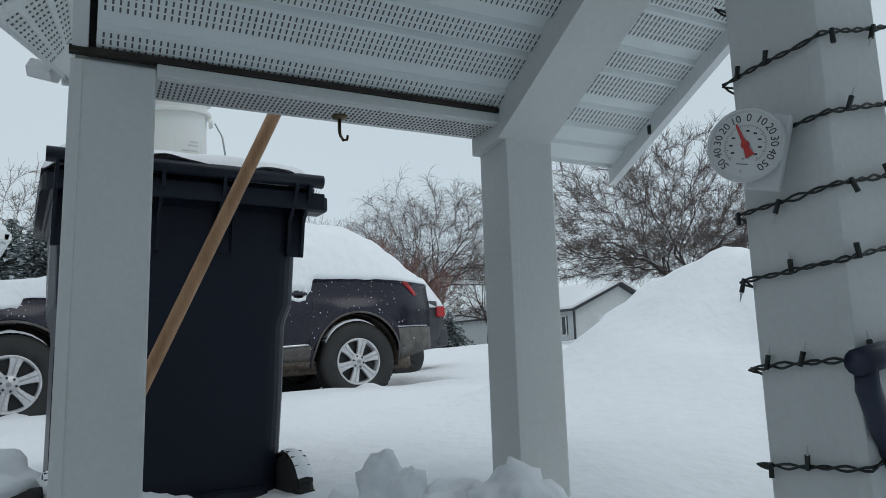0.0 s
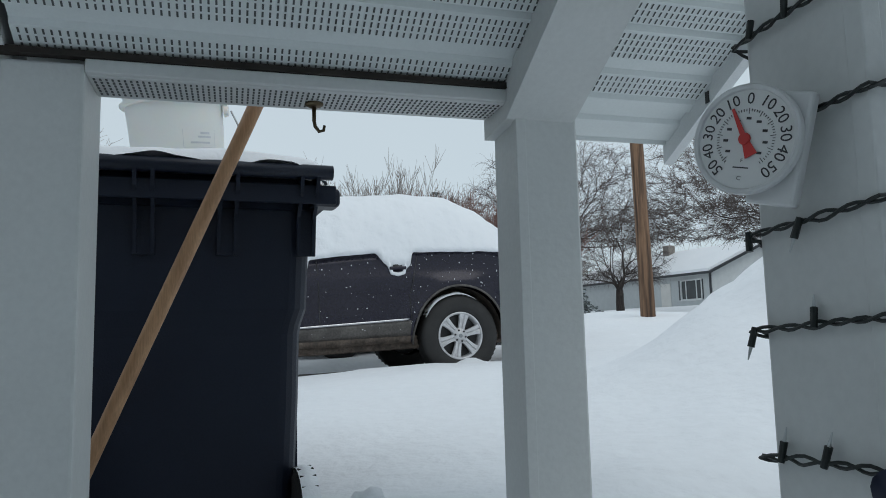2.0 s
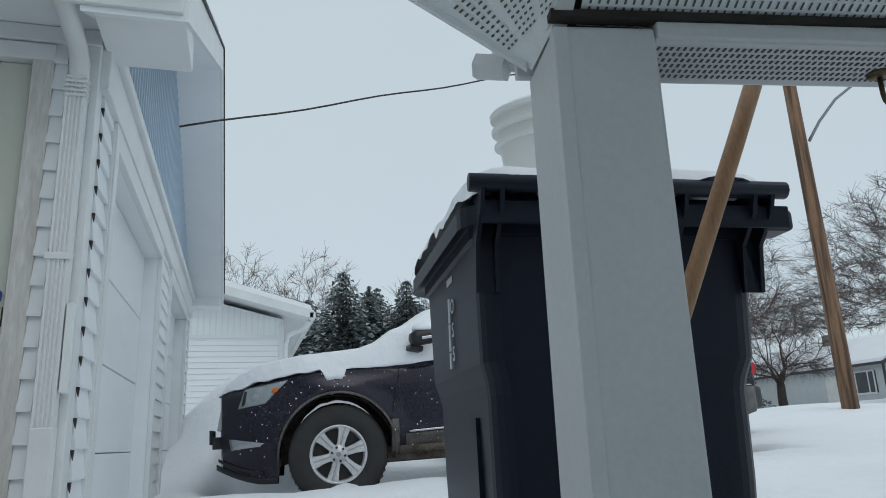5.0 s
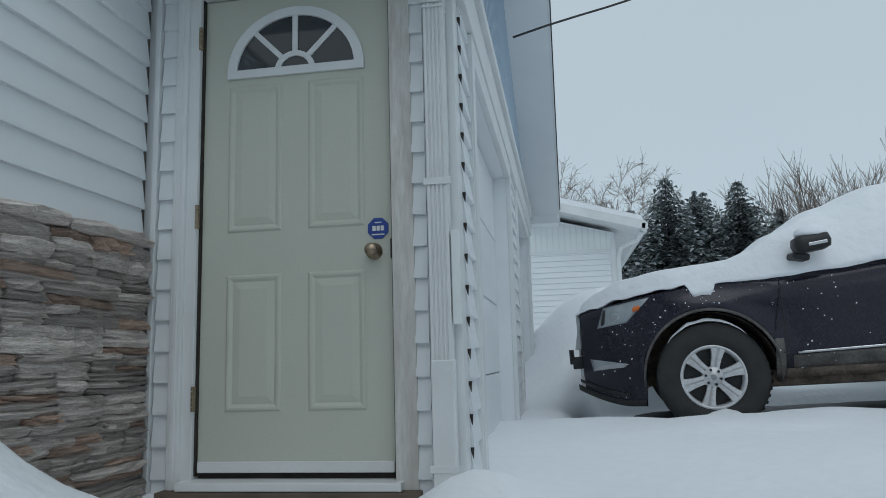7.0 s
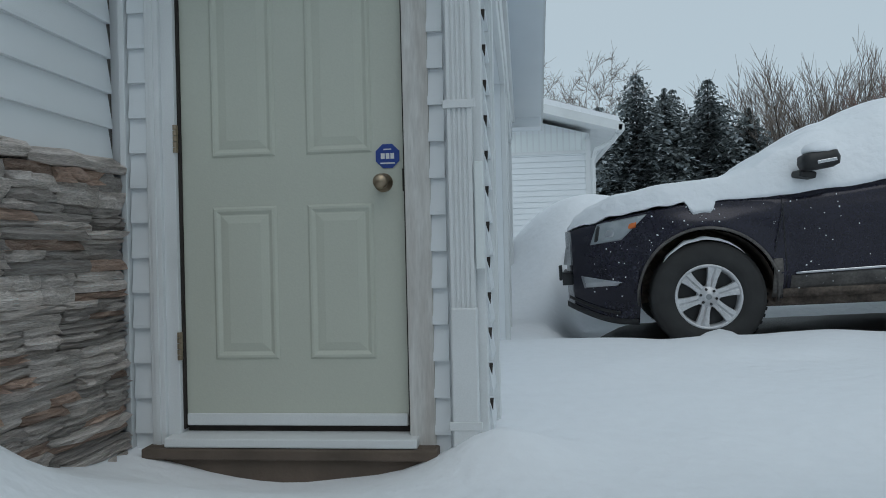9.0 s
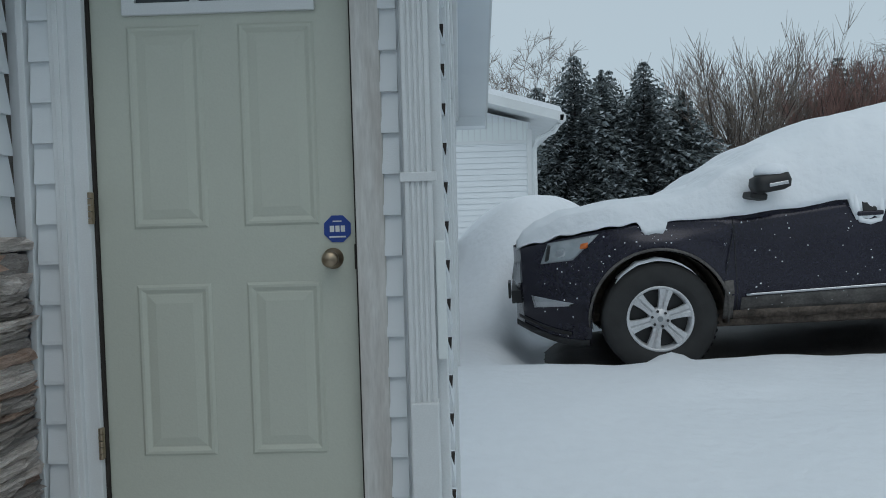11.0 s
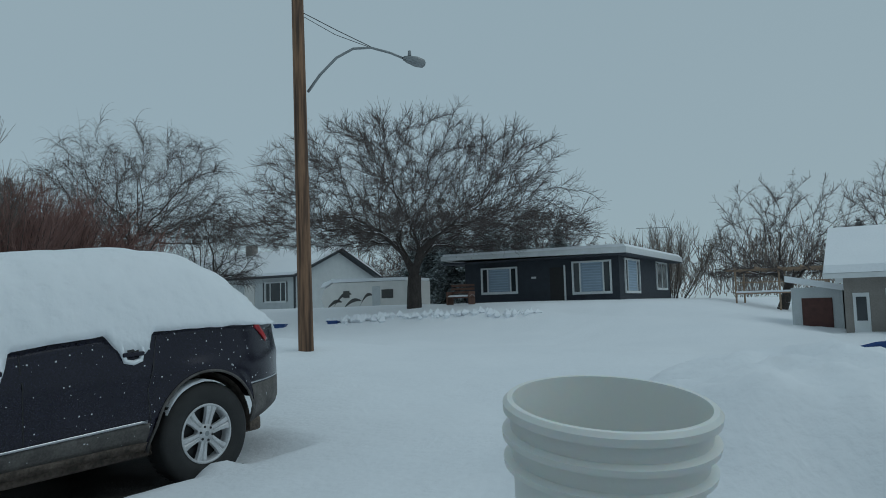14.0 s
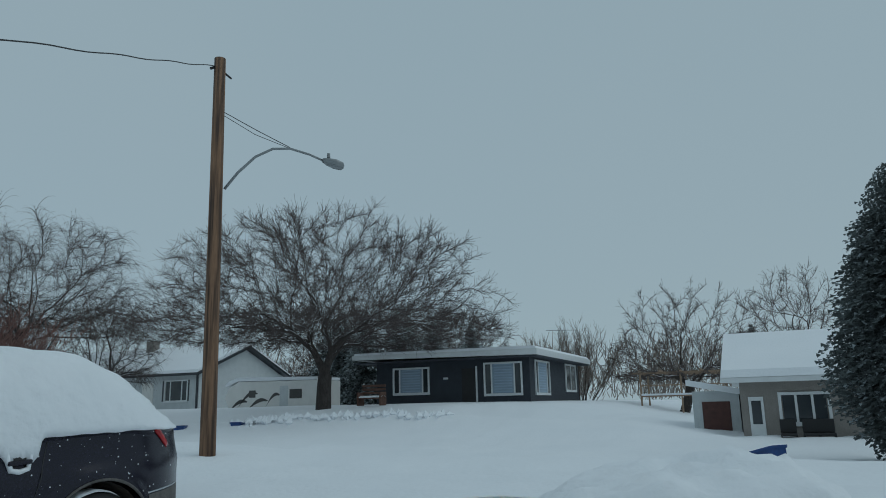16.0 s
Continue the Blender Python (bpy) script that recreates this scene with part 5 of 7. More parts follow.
lens("fog_lamp_trim", [(-2.36, 0.455), (-2.10, 0.475), (-2.08, 0.50), (-2.38, 0.555)], M_CHROME, "chrome fog lamp trim", 0.006)
patch("air_dam", -2.50, -1.98, 14, lower, lambda x: lower(x) + 0.045, 2, M_BLACK, car, 0.012)
patch("air_dam", -2.48, -2.10, 14, lambda x: lower(x) + 0.075, lambda x: lower(x) + 0.10, 1, M_BLACK, car, 0.012)
# mirror
bm = loft([rounded(0.08, 0.045, 0.03, 0.0), rounded(0.118, 0.080, 0.05, 0.016), rounded(0.130, 0.090, 0.06, 0.060), rounded(0.118, 0.080, 0.05, 0.108), rounded(0.07, 0.045, 0.03, 0.126)])
mir = part("mirror", moved(bm, pose(-0.735, -1.09, 1.215, 0, -7, 6)), M_BLACK, car, "black wing mirror capped with snow", True)
part("mirror_arm", moved(box(-0.07, 0.05, 0.0, 0.14, 0.0, 0.05, 0.015), pose(-0.80, -1.07, 1.165, 0, 12, 10)), M_BLACK, mir)
bm = bmesh.new()
bmesh.ops.create_icosphere(bm, subdivisions=3, radius=1)
for v in bm.verts:
    v.co = Vector((v.co.x * 0.112, v.co.y * 0.085, max(v.co.z, -0.3) * 0.062 + 0.004 * noise.noise(v.co * 4)))
part("indicator", moved(box(-0.06, 0.07, -0.006, 0.004, -0.012, 0.012, 0.004), pose(-0.72, -1.182, 1.262, 0, -7, 6)), M_CHROME, mir, "silver indicator strip")
part("mirror_snow", moved(bm, pose(-0.735, -1.09, 1.345)), M_SNOW, mir, smooth=True)
# door handles, with snow hanging round them
for hx, hz in ((-0.06, 1.065), (0.92, 1.095)):
    patch("handle_recess", hx - 0.045, hx + 0.045, 6, hz - 0.045, hz + 0.05, 4, M_BLACK, car, 0.026)
    bm = box(hx - 0.085, hx + 0.085, -side_y(hx, hz) - 0.045, -side_y(hx, hz) - 0.012, hz - 0.055, hz - 0.022, 0.01)
    part("door_handle", bm, M_PAINT, car)
    sy = -side_y(hx, hz) - 0.016
    bm = tube(bmesh.new(), [(hx - 0.085, sy + 0.02, hz + 0.09), (hx - 0.078, sy, hz - 0.02), (hx - 0.06, sy - 0.01, hz - 0.085), (hx, sy - 0.012, hz - 0.10), (hx + 0.06, sy - 0.01, hz - 0.085), (hx + 0.080, sy, hz - 0.02), (hx + 0.085, sy + 0.02, hz + 0.09)], 0.019, 0.019, 10)
    part("handle_snow", bm, M_SNOW, car, "snow caught round the handle", True)

# second lamp of the pair and the antenna
tube_a = tube(bmesh.new(), [(1.75, 0.1, 1.86), (1.86, 0.1, 2.03)], 0.006, 0.003, 6)
part("antenna", tube_a, M_BLACK, car)

# ---- snow over the car: one thick blanket ----
snow = new("car_snow")
snow.matrix_world = CAR
tagged(snow, "thick snow blanket over hood, glass and roof", "snow")


def snow_top(x):
    ks = [(-2.47, 0.955), (-2.40, 1.05), (-2.28, 1.12), (-2.1, 1.19), (-1.7, 1.245), (-1.30, 1.265), (-1.16, 1.31), (-0.93, 1.45), (-0.60, 1.62), (-0.12, 1.775), (0.45, 1.855), (1.1, 1.885), (1.55, 1.855), (1.85, 1.74), (2.10, 1.59), (2.32, 1.43), (2.48, 1.30), (2.56, 1.22)]
    for (a, za), (b, zb) in zip(ks, ks[1:]):
        if x <= b:
            f = (x - a) / (b - a)
            return za + (zb - za) * (f * f * (3 - 2 * f) * 0.5 + f * 0.5)
    return ks[-1][1]


def snow_edge(x):
    """How far the blanket reaches down the side."""
    z = belt(x) - 0.005 + 0.005 * noise.noise(Vector((x * 7, 0, 3)))
    if x < -1.42:
        z = belt(x) + 0.015 - 0.10 * smoothstep(-1.62, -1.56, x) * smoothstep(-1.40, -1.44, x) + 0.02 * noise.noise(Vector((x * 9, 0, 8)))
    if -0.19 < x < 0.07:
        z -= 0.15 * smoothstep(-0.19, -0.15, x) * smoothstep(0.07, 0.03, x) * (1.0 + 0.25 * noise.noise(Vector((x * 40, 1, 0))))
    if 0.70 < x < 1.08:
        z -= 0.145 * smoothstep(0.70, 0.86, x) * smoothstep(1.08, 1.04, x) * (1.0 + 0.2 * noise.noise(Vector((x * 40, 2, 0))))
    return z


NX, NA = 260, 60
rows = []
for i in range(NX + 1):
    x = -2.47 + (2.56 + 2.47) * i / NX
    top = snow_top(x)
    ze = snow_edge(x)
    hw = min(half_width(x) - 0.01, 0.965)
    cabin = smoothstep(-1.15, -0.35, x) * smoothstep(2.62, 2.2, x)
    row = []
    for j in range(NA + 1):
        f = j / NA * 2 - 1
        s = 1 if f >= 0 else -1
        g = abs(f)
        # from the middle outwards over the top, then down the side
        if g < 0.60:
            u = g / 0.60
            y = u * (hw - 0.03 - 0.20 * cabin)
            z = top - (0.035 + 0.06 * cabin) * u ** 4 - 0.012 * (1 - cabin) * u
        else:
            u = (g - 0.60) / 0.40
            y0_, z0_ = hw - 0.03 - 0.20 * cabin, top - 0.035 - 0.06 * cabin - 0.012 * (1 - cabin)
            ang = u * math.pi / 2
            y = y0_ + (0.035 + 0.205 * cabin) * (math.sin(ang) * 0.75 + 0.25 * u)
            zb = belt(x) - 0.005
            z = z0_ + (zb - z0_) * ((1 - math.cos(ang)) * 0.55 + 0.45 * u) + (ze - zb) * smoothstep(0.78, 1.0, u)
            if s < 0:
                y = max(y, min(side_y(x, z), hw) + 0.018 - 0.2 * cabin * (1 - u)) if z < belt(x) + 0.02 else y
        rough_ = smoothstep(-0.6, 0.0, x) * (0.016 if 0.62 < g < 0.93 else 0.006)
        y += rough_ * 1.4 * noise.noise(Vector((x * 7, z * 34, 2 * s)))
        z += 0.010 * noise.noise(Vector((x * 5, y * 5, 7))) + rough_ * 0.5 * noise.noise(Vector((x * 8, z * 30, 4 + s)))
        row.append((x, s * y, z))
    rows.append(row)
bm = bmesh.new()
sheet(bm, rows)
bmesh.ops.recalc_face_normals(bm, faces=bm.faces)
rim = [e for e in bm.edges if e.is_boundary]
for v in bmesh.ops.extrude_edge_only(bm, edges=rim)["geom"]:
    if isinstance(v, bmesh.types.BMVert):
        v.co = Vector((v.co.x * 0.985, v.co.y * 0.93, v.co.z + 0.004))
part("snow_layer", bm, M_SNOWCAR, snow, smooth=True)

# ---- a second car behind the first ----
CAR2 = pose(4.25, 10.35, 0.42, 0, -1.5, -3.0)
car2 = new("car")
car2.matrix_world = CAR2
tagged(car2, "grey hatchback parked beyond the SUV, roof under snow", "car")
loops = []
for x, hw, zl, zt in ((-2.0, 0.55, 0.42, 0.75), (-1.85, 0.80, 0.35, 0.85), (-1.3, 0.88, 0.33, 0.98), (0.0, 0.90, 0.33, 1.05), (1.4, 0.90, 0.36, 1.12), (1.9, 0.84, 0.40, 1.10), (2.08, 0.70, 0.48, 1.0)):
    loops.append([(x, -hw * 0.9, zl), (x, -hw, zl + 0.2), (x, -hw, zt - 0.15), (x, -hw * 0.94, zt), (x, 0, zt + 0.03), (x, hw * 0.94, zt), (x, hw, zt - 0.15), (x, hw, zl + 0.2), (x, hw * 0.9, zl), (x, 0, zl)])
part("body", loft(loops), M_CAR2, car2, smooth=True)
loops = []
for x, hw, z in ((-1.0, 0.78, 1.06), (-0.4, 0.72, 1.45), (0.3, 0.68, 1.62), (1.2, 0.67, 1.62), (1.75, 0.70, 1.45), (2.02, 0.74, 1.10)):
    loops.append([(x, -0.86, 1.0), (x, -hw - 0.03, (z + 1.0) / 2), (x, -hw, z), (x, -hw * 0.6, z + 0.07), (x, 0, z + 0.08), (x, hw * 0.6, z + 0.07), (x, hw, z), (x, hw + 0.03, (z + 1.0) / 2), (x, 0.86, 1.0)])
part("snow_cover", loft(loops), M_SNOWCAR, car2, "snow over glass and roof", True)
for wx in (-1.25, 1.30):
    for wy in (-0.80, 0.80):
        bm = bmesh.new()
        lathe(bm, [(0.0, -0.09), (0.27, -0.10), (0.31, -0.06), (0.31, 0.06), (0.27, 0.10), (0.0, 0.09)], pose(wx, wy, 0.31, 90), 32)
        w2 = part("wheel", bm, M_RUBBER, car2, smooth=True)
        bm = bmesh.new()
        for k in range(10):
            cube(bm, 0.03, 0.20, -0.012, 0.012, 0.095, 0.108)
            bmesh.ops.rotate(bm, verts=bm.verts, cent=(0, 0, 0), matrix=Matrix.Rotation(math.tau / 10, 3, "Z"))
        part("spokes", moved(bm, pose(wx, wy, 0.31, 90 if wy < 0 else -90)), M_BLACK, w2)
bm = bmesh.new()
cube(bm, 1.86, 2.00, -0.885, -0.62, 0.86, 1.02, 0.02)
part("tail_light", bm, M_RED, car2, "red tail light")
bm = bmesh.new()
cube(bm, 1.90, 2.10, -0.80, 0.80, 0.42, 0.72, 0.05)
part("bumper", bm, M_CAR2, car2)


# ---- utility pole with street lamp ----
pole = thing("utility_pole", (9.57, 11.40, 0.55), "weathered brown wooden utility pole in the snow", "utility pole")
bm = bmesh.new()
tube(bm, [(0, 0, 0), (-0.02, 0.02, 2.5), (-0.05, 0.04, 5.2), (-0.08, 0.06, 7.83)], 0.142, 0.108, 20)
part("shaft", bm, M_POLE, pole, smooth=True)
bm = tube(bmesh.new(), [(0.03, -0.09, 5.19), (0.16, -0.28, 5.52), (0.36, -0.52, 5.86), (0.57, -0.76, 6.05), (0.78, -1.02, 6.08), (1.00, -1.32, 5.98), (1.17, -1.55, 5.86)], 0.028, 0.022, 10)
arm = part("lamp_arm", bm, M_GALV, pole, "curved steel lamp arm", True)
bm = loft([rounded(0.05, 0.03, 0.02, 0.0), rounded(0.09, 0.06, 0.04, 0.10), rounded(0.11, 0.085, 0.06, 0.26), rounded(0.09, 0.07, 0.05, 0.40), rounded(0.03, 0.03, 0.02, 0.44)])
head_m = pose(1.15, -1.52, 5.88) @ Vector((0.6, -0.8, -0.28)).to_track_quat("Z", "Y").to_matrix().to_4x4()
part("lamp_head", moved(bm, head_m), M_GALV, arm, "cobra street lamp head", True)
part("photocell", moved(bm := tube(bmesh.new(), [(1.22, -1.62, 5.93), (1.22, -1.62, 6.02)], 0.035, 0.03, 10), Matrix()), M_GALV, arm)
part("stay_wire", tube(bmesh.new(), [(0.02, 0.0, 6.75), (0.40, -0.50, 6.42), (0.78, -1.02, 6.10)], 0.008, 0.008, 5), M_WIRE, pole)
part("stay_wire", tube(bmesh.new(), [(0.02, 0.0, 6.68), (0.38, -0.48, 6.33), (0.76, -1.0, 6.09)], 0.006, 0.006, 5), M_WIRE, pole)
part("insulator", tube(bmesh.new(), [(-0.24, 0.14, 7.58), (-0.12, 0.1, 7.66), (0.2, 0.0, 7.52)], 0.03, 0.02, 8), M_WIRE, pole)
wire = thing("power_line", (9.4, 11.5, 8.2), "thin black service wire from pole to house", "cable")
ends = Vector((-10.35, -4.6, -5.02))
pts = [ends * f + Vector((0, 0, -0.06 * 4 * f * (1 - f) + 0.012 * math.sin(40 * f))) for f in [i / 40 for i in range(41)]]
part("conductor", tube(bmesh.new(), pts, 0.009, 0.009, 5), M_WIRE, wire)


# ---- houses across the street ----
def window(parent, x, y0, y1, z0, z1, glass=M_GLASSD, name="window", bars=(), m=None):
    """A window in a wall that faces -x, or turned by m."""
    m = m or Matrix()
    bm = bmesh.new()
    t = 0.09
    for a, b, c, d in ((y0 - t, y1 + t, z1, z1 + t), (y0 - t, y1 + t, z0 - t * 1.4, z0), (y0 - t, y0, z0, z1), (y1, y1 + t, z0, z1)):
        cube(bm, x - 0.07, x + 0.02, a, b, c, d, 0.01)
    for y in bars:
        cube(bm, x - 0.05, x + 0.01, y - 0.035, y + 0.035, z0, z1)
    wnd = part(name, moved(bm, m), M_WHITE, parent, "white-framed window")
    cuts = [y0, *bars, y1]
    for a, b in zip(cuts, cuts[1:]):
        mat_ = glass if not bars or abs((b - a)) > 0.6 * max(q - p for p, q in zip(cuts, cuts[1:])) else M_GLASSD
        bm = box(x - 0.02, x + 0.0, a + 0.035, b - 0.035, z0, z1)
        part("pane", moved(bm, m), mat_, wnd)
    if glass is M_BLIND:
        bm = bmesh.new()
        z = z0 + 0.05
        while z < z1 - 0.05:
            cube(bm, x - 0.024, x - 0.019, y0 + 0.45, y1 - 0.45, z, z + 0.05)
            z += 0.13
        part("blind_slat", moved(bm, m), M_SLAT, wnd)
    return wnd


dh = thing("house", (33, 12.65, 0.6), "low dark blue-black bungalow with flat snowy roof", "house")
IN = Matrix.Translation((-33, -12.65, -0.6))
part("wall", moved(box(33, 42.8, 12.65, 20.95, 0.6, 4.0), IN), M_DKHOUSE, dh)
bm = bmesh.new()
prism(bm, [(12.05, 3.93), (22.0, 4.08), (22.0, 4.30), (12.05, 4.22)], "x", 32.25, 43.6)
rf = part("roof", moved(bm, IN), M_WHITE, dh, "flat roof with white fascia")
bm = bmesh.new()
prism(bm, [(12.10, 4.225), (21.95, 4.31), (21.9, 4.42), (12.2, 4.36)], "x", 32.35, 43.5)
part("roof_snow", moved(bm, IN), M_SNOW, rf)
part("soffit_band", moved(box(32.27, 43.5, 12.07, 21.9, 3.86, 3.925), IN), M_DKHOUSE, rf)
window(dh, 33, 18.0, 19.9, 2.35, 3.52, M_BLIND, bars=(18.3, 19.6), m=IN)
window(dh, 33, 13.1, 14.9, 2.20, 3.60, M_BLIND, bars=(13.42, 14.58), m=IN)
SIDE_M = IN @ pose(33, 12.65, 0, 0, 0, 90) @ Matrix.Translation((0, 0, 0))
window(dh, 0, -3.3, -0.9, 2.2, 3.7, M_BLIND, m=SIDE_M, bars=(-2.9, -1.3))
window(dh, 0, -9.0, -6.8, 2.4, 3.75, M_GLASSD, m=SIDE_M, bars=(-7.9,))
dr = part("door", moved(box(32.96, 33.02, 15.42, 16.15, 1.75, 3.45, 0.01), IN), M_BLACK, dh, "dark front door")
part("door_frame", moved(box(32.95, 33.03, 15.33, 15.41, 1.75, 3.55), IN), M_WHITE, dr)
part("number_bars", moved(box(32.97, 33.0, 16.9, 17.15, 2.95, 3.05), IN), M_WHITE, dh)
part("wall_ledge", moved(box(32.93, 43, 12.6, 21.0, 1.55, 1.7), IN), M_DKHOUSE, dh)

wh = thing("house", (34, 33.7, 0.8), "white bungalow with snow on its gable roof", "house")
IN = Matrix.Translation((-34, -33.7, -0.8))
bm = bmesh.new()
cube(bm, 34, 42.4, 33.7, 48, 0.8, 3.95)
prism(bm, [(34, 3.95), (42.4, 3.95), (38.2, 5.62)], "y", 33.7, 48)
part("wall", moved(bm, IN), M_STUCCO, wh)
bm = bmesh.new()
prism(bm, [(33.5, 3.80), (38.2, 5.68), (42.9, 3.80), (42.9, 3.95), (38.2, 5.84), (33.5, 3.95)], "y", 33.3, 48.4)
r_ = part("roof", moved(bm, IN), M_CAR2, wh, "grey gable roof")
bm = bmesh.new()
prism(bm, [(33.45, 3.96), (38.2, 5.85), (42.9, 3.96), (42.8, 4.15), (38.2, 6.08), (33.55, 4.15)], "y", 33.4, 48.3)
part("roof_snow", moved(bm, IN), M_SNOW, r_)
part("chimney", moved(box(37.4, 38.0, 41, 41.6, 5.5, 6.5), IN), M_TAN, wh)
window(wh, 34, 34.6, 36.3, 2.35, 3.50, m=IN, bars=(35.0, 35.9))
bm = bmesh.new()
cube(bm, 33.96, 34.0, 34.45, 34.53, 2.3, 3.55), cube(bm, 33.96, 34.0, 36.4, 36.55, 2.3, 3.55)
part("shutter", moved(bm, IN), M_CAR2, wh)
part("door", moved(box(33.95, 34.0, 37.3, 38.2, 1.4, 3.45, 0.01), IN), M_RV, wh)
part("downspout", moved(box(33.9, 33.98, 33.75, 33.85, 1.2, 3.9), IN), M_CAR2, wh)

# camper trailer
rv = thing("camper_trailer", (33, 27.7, 1.0), "cream camper trailer with black swooshes, snow on top", "trailer")
bm = bmesh.new()
prism(bm, [(-3.1, 0.45), (-2.9, 0.9), (-3.15, 1.35), (-2.9, 1.9), (-2.2, 2.25), (3.05, 2.2), (3.05, 0.3), (-1.9, 0.3), (-2.3, 0.5)], "x", 0, 2.4)
for v in bm.verts:
    v.co.y = -v.co.y
bmesh.ops.recalc_face_normals(bm, faces=bm.faces)
part("body", bm, M_RV, rv)
bm = bmesh.new()
prism(bm, [(3.05, 2.0), (2.3, 2.28), (-3.0, 2.22), (-3.0, 2.38), (2.2, 2.50), (2.9, 2.30), (3.15, 2.05)], "x", -0.05, 2.45)
part("roof_snow", bm, M_SNOW, rv)
bm = bmesh.new()
for k, (a, b, h) in enumerate(((2.9, 1.6, 0.55), (2.4, 0.9, 0.95), (1.6, 0.2, 0.50), (0.4, -0.6, 0.75))):
    pts = [(a + (b - a) * f, 0.55 + h * math.sin(math.pi * f * 0.55) + 0.15 * k * 0.3, ) for f in [i / 8 for i in range(9)]]
    sheet(bm, [[(-0.012, p[0], p[1]), (-0.012, p[0] - 0.08, p[1] + 0.22 * math.sin(math.pi * i / 8) + 0.03)] for i, p in enumerate(pts)])
part("swoosh", bm, M_RVDARK, rv)
part("window", box(-0.03, 0, 1.0, 1.45, 1.35, 1.75, 0.02), M_RVDARK, rv)
part("window", box(-0.03, 0, -2.1, -1.3, 1.25, 1.75, 0.02), M_RVDARK, rv)
part("door", box(-0.02, 0, -1.2, -0.65, 0.5, 1.95, 0.02), M_STUCCO, rv)
part("skirt", box(0.1, 2.3, -3.0, 2.0, -0.6, 0.32), M_BLACK, rv)

# tan house with brown garage on the right-hand lawn
th_ = thing("house", (24, 0.5, 0.2), "tan stucco cottage with thick snow on its roof", "house")
IN = Matrix.Translation((-24, -0.5, -0.2))
bm = bmesh.new()
cube(bm, 24, 31, -9, 3.15, 0.0, 2.25)
part("wall", moved(bm, IN), M_TAN, th_)
bm = bmesh.new()
prism(bm, [(23.4, 2.15), (27.5, 3.55), (31.6, 2.15), (31.6, 2.3), (27.5, 3.70), (23.4, 2.3)], "y", -9.5, 3.65)
r_ = part("roof", moved(bm, IN), M_WHITE, th_, "hipped white-edged roof")
bm = bmesh.new()
prism(bm, [(23.38, 2.31), (27.5, 3.72), (31.6, 2.31), (31.5, 2.55), (27.5, 3.98), (23.5, 2.55)], "y", -9.4, 3.6)
part("roof_snow", moved(bm, IN), M_SNOW, r_)
bm = bmesh.new()
prism(bm, [(24.1, 2.25), (30.9, 2.25), (27.5, 3.5)], "y", 3.10, 3.14)
part("gable", moved(bm, IN), M_TAN, th_)
window(th_, 24, 0.75, 2.0, 0.95, 1.75, m=IN, bars=(1.15, 1.6))
part("door", moved(box(23.96, 24.0, 2.50, 2.93, 0.35, 1.72, 0.01), IN), M_WHITE, th_, "white storm door")
part("door_glass", moved(box(23.95, 23.96, 2.58, 2.85, 0.9, 1.6), IN), M_GLASSD, th_)
ga = thing("garage", (26, 4.0, 0.2), "small garage with brown-red door and snowy roof", "garage")
part("wall", box(0, 4.0, -0.75, 0.75, -0.2, 1.75), M_STUCCO, ga)
part("door", box(-0.03, 0, -0.45, 0.45, 0.1, 1.4, 0.01), M_BRICKRED, ga)
bm = bmesh.new()
prism(bm, [(-1.1, 1.55), (0.9, 1.95), (0.9, 2.15), (-1.1, 1.75)], "x", -0.3, 4.3)
part("roof_snow", bm, M_SNOW, ga)
for y, z in ((1.9, 0.0), (0.9, 0.05), (1.3, -0.05)):
    lp = thing("patio_chair", (23.3, y, 0.30), "dark patio chair by the cottage wall under snow", "chair", "patio chairs")
    part("seat", box(-0.22, 0.22, -0.22, 0.22, 0.28, 0.36, 0.03), M_BLACK, lp)
    part("backrest", box(0.18, 0.24, -0.22, 0.22, 0.36, 0.75, 0.02), M_BLACK, lp)
    for dx in (-0.2, 0.2):
        for dy in (-0.2, 0.2):
            part("leg", box(dx - 0.02, dx + 0.02, dy - 0.02, dy + 0.02, -0.2, 0.3), M_BLACK, lp)

# neighbour's white house beyond the car
nb = thing("house", (-4.0, 16.0, 0.3), "white vinyl-sided neighbouring house with gutter and downspout", "house")
IN = Matrix.Translation((4.0, -16.0, -0.3))
bm = bmesh.new()
cube(bm, -9, 0.38, 16.0, 24, 0.2, 2.98)
prism(bm, [(-9, 2.98), (0.38, 2.98), (0.38, 3.12), (-4.3, 4.35), (-9, 3.12)], "y", 16.0, 24)
part("wall", moved(bm, IN), M_SIDING, nb)
bm = bmesh.new()
for k in range(22):
    prism(bm, [(16.0, 0.4 + 0.11 * k), (15.982, 0.4 + 0.11 * k), (15.996, 0.505 + 0.11 * k), (16.0, 0.505 + 0.11 * k)], "x", -3.2, 0.34)
part("siding", moved(bm, IN), M_SIDING, nb)
bm = bmesh.new()
for k in range(30):
    cube(bm, -3.0 + 0.115 * k, -2.975 + 0.115 * k, 15.975, 16.0, 2.80, 3.10 + 0.26 * max(0.0, 0.38 - (-3.0 + 0.115 * k)))
part("batten", moved(bm, IN), M_WHITE, nb)
part("gable_strip", moved(box(-3.2, 0.3, 15.985, 16.0, 2.80, 3.14), IN), M_SOFFIT, nb)
part("trim", moved(box(-3.2, 0.38, 15.97, 16.0, 2.74, 2.80), IN), M_WHITE, nb)
part("corner_post", moved(box(0.30, 0.40, 15.96, 16.06, 0.3, 3.0), IN), M_WHITE, nb)
bm = bmesh.new()
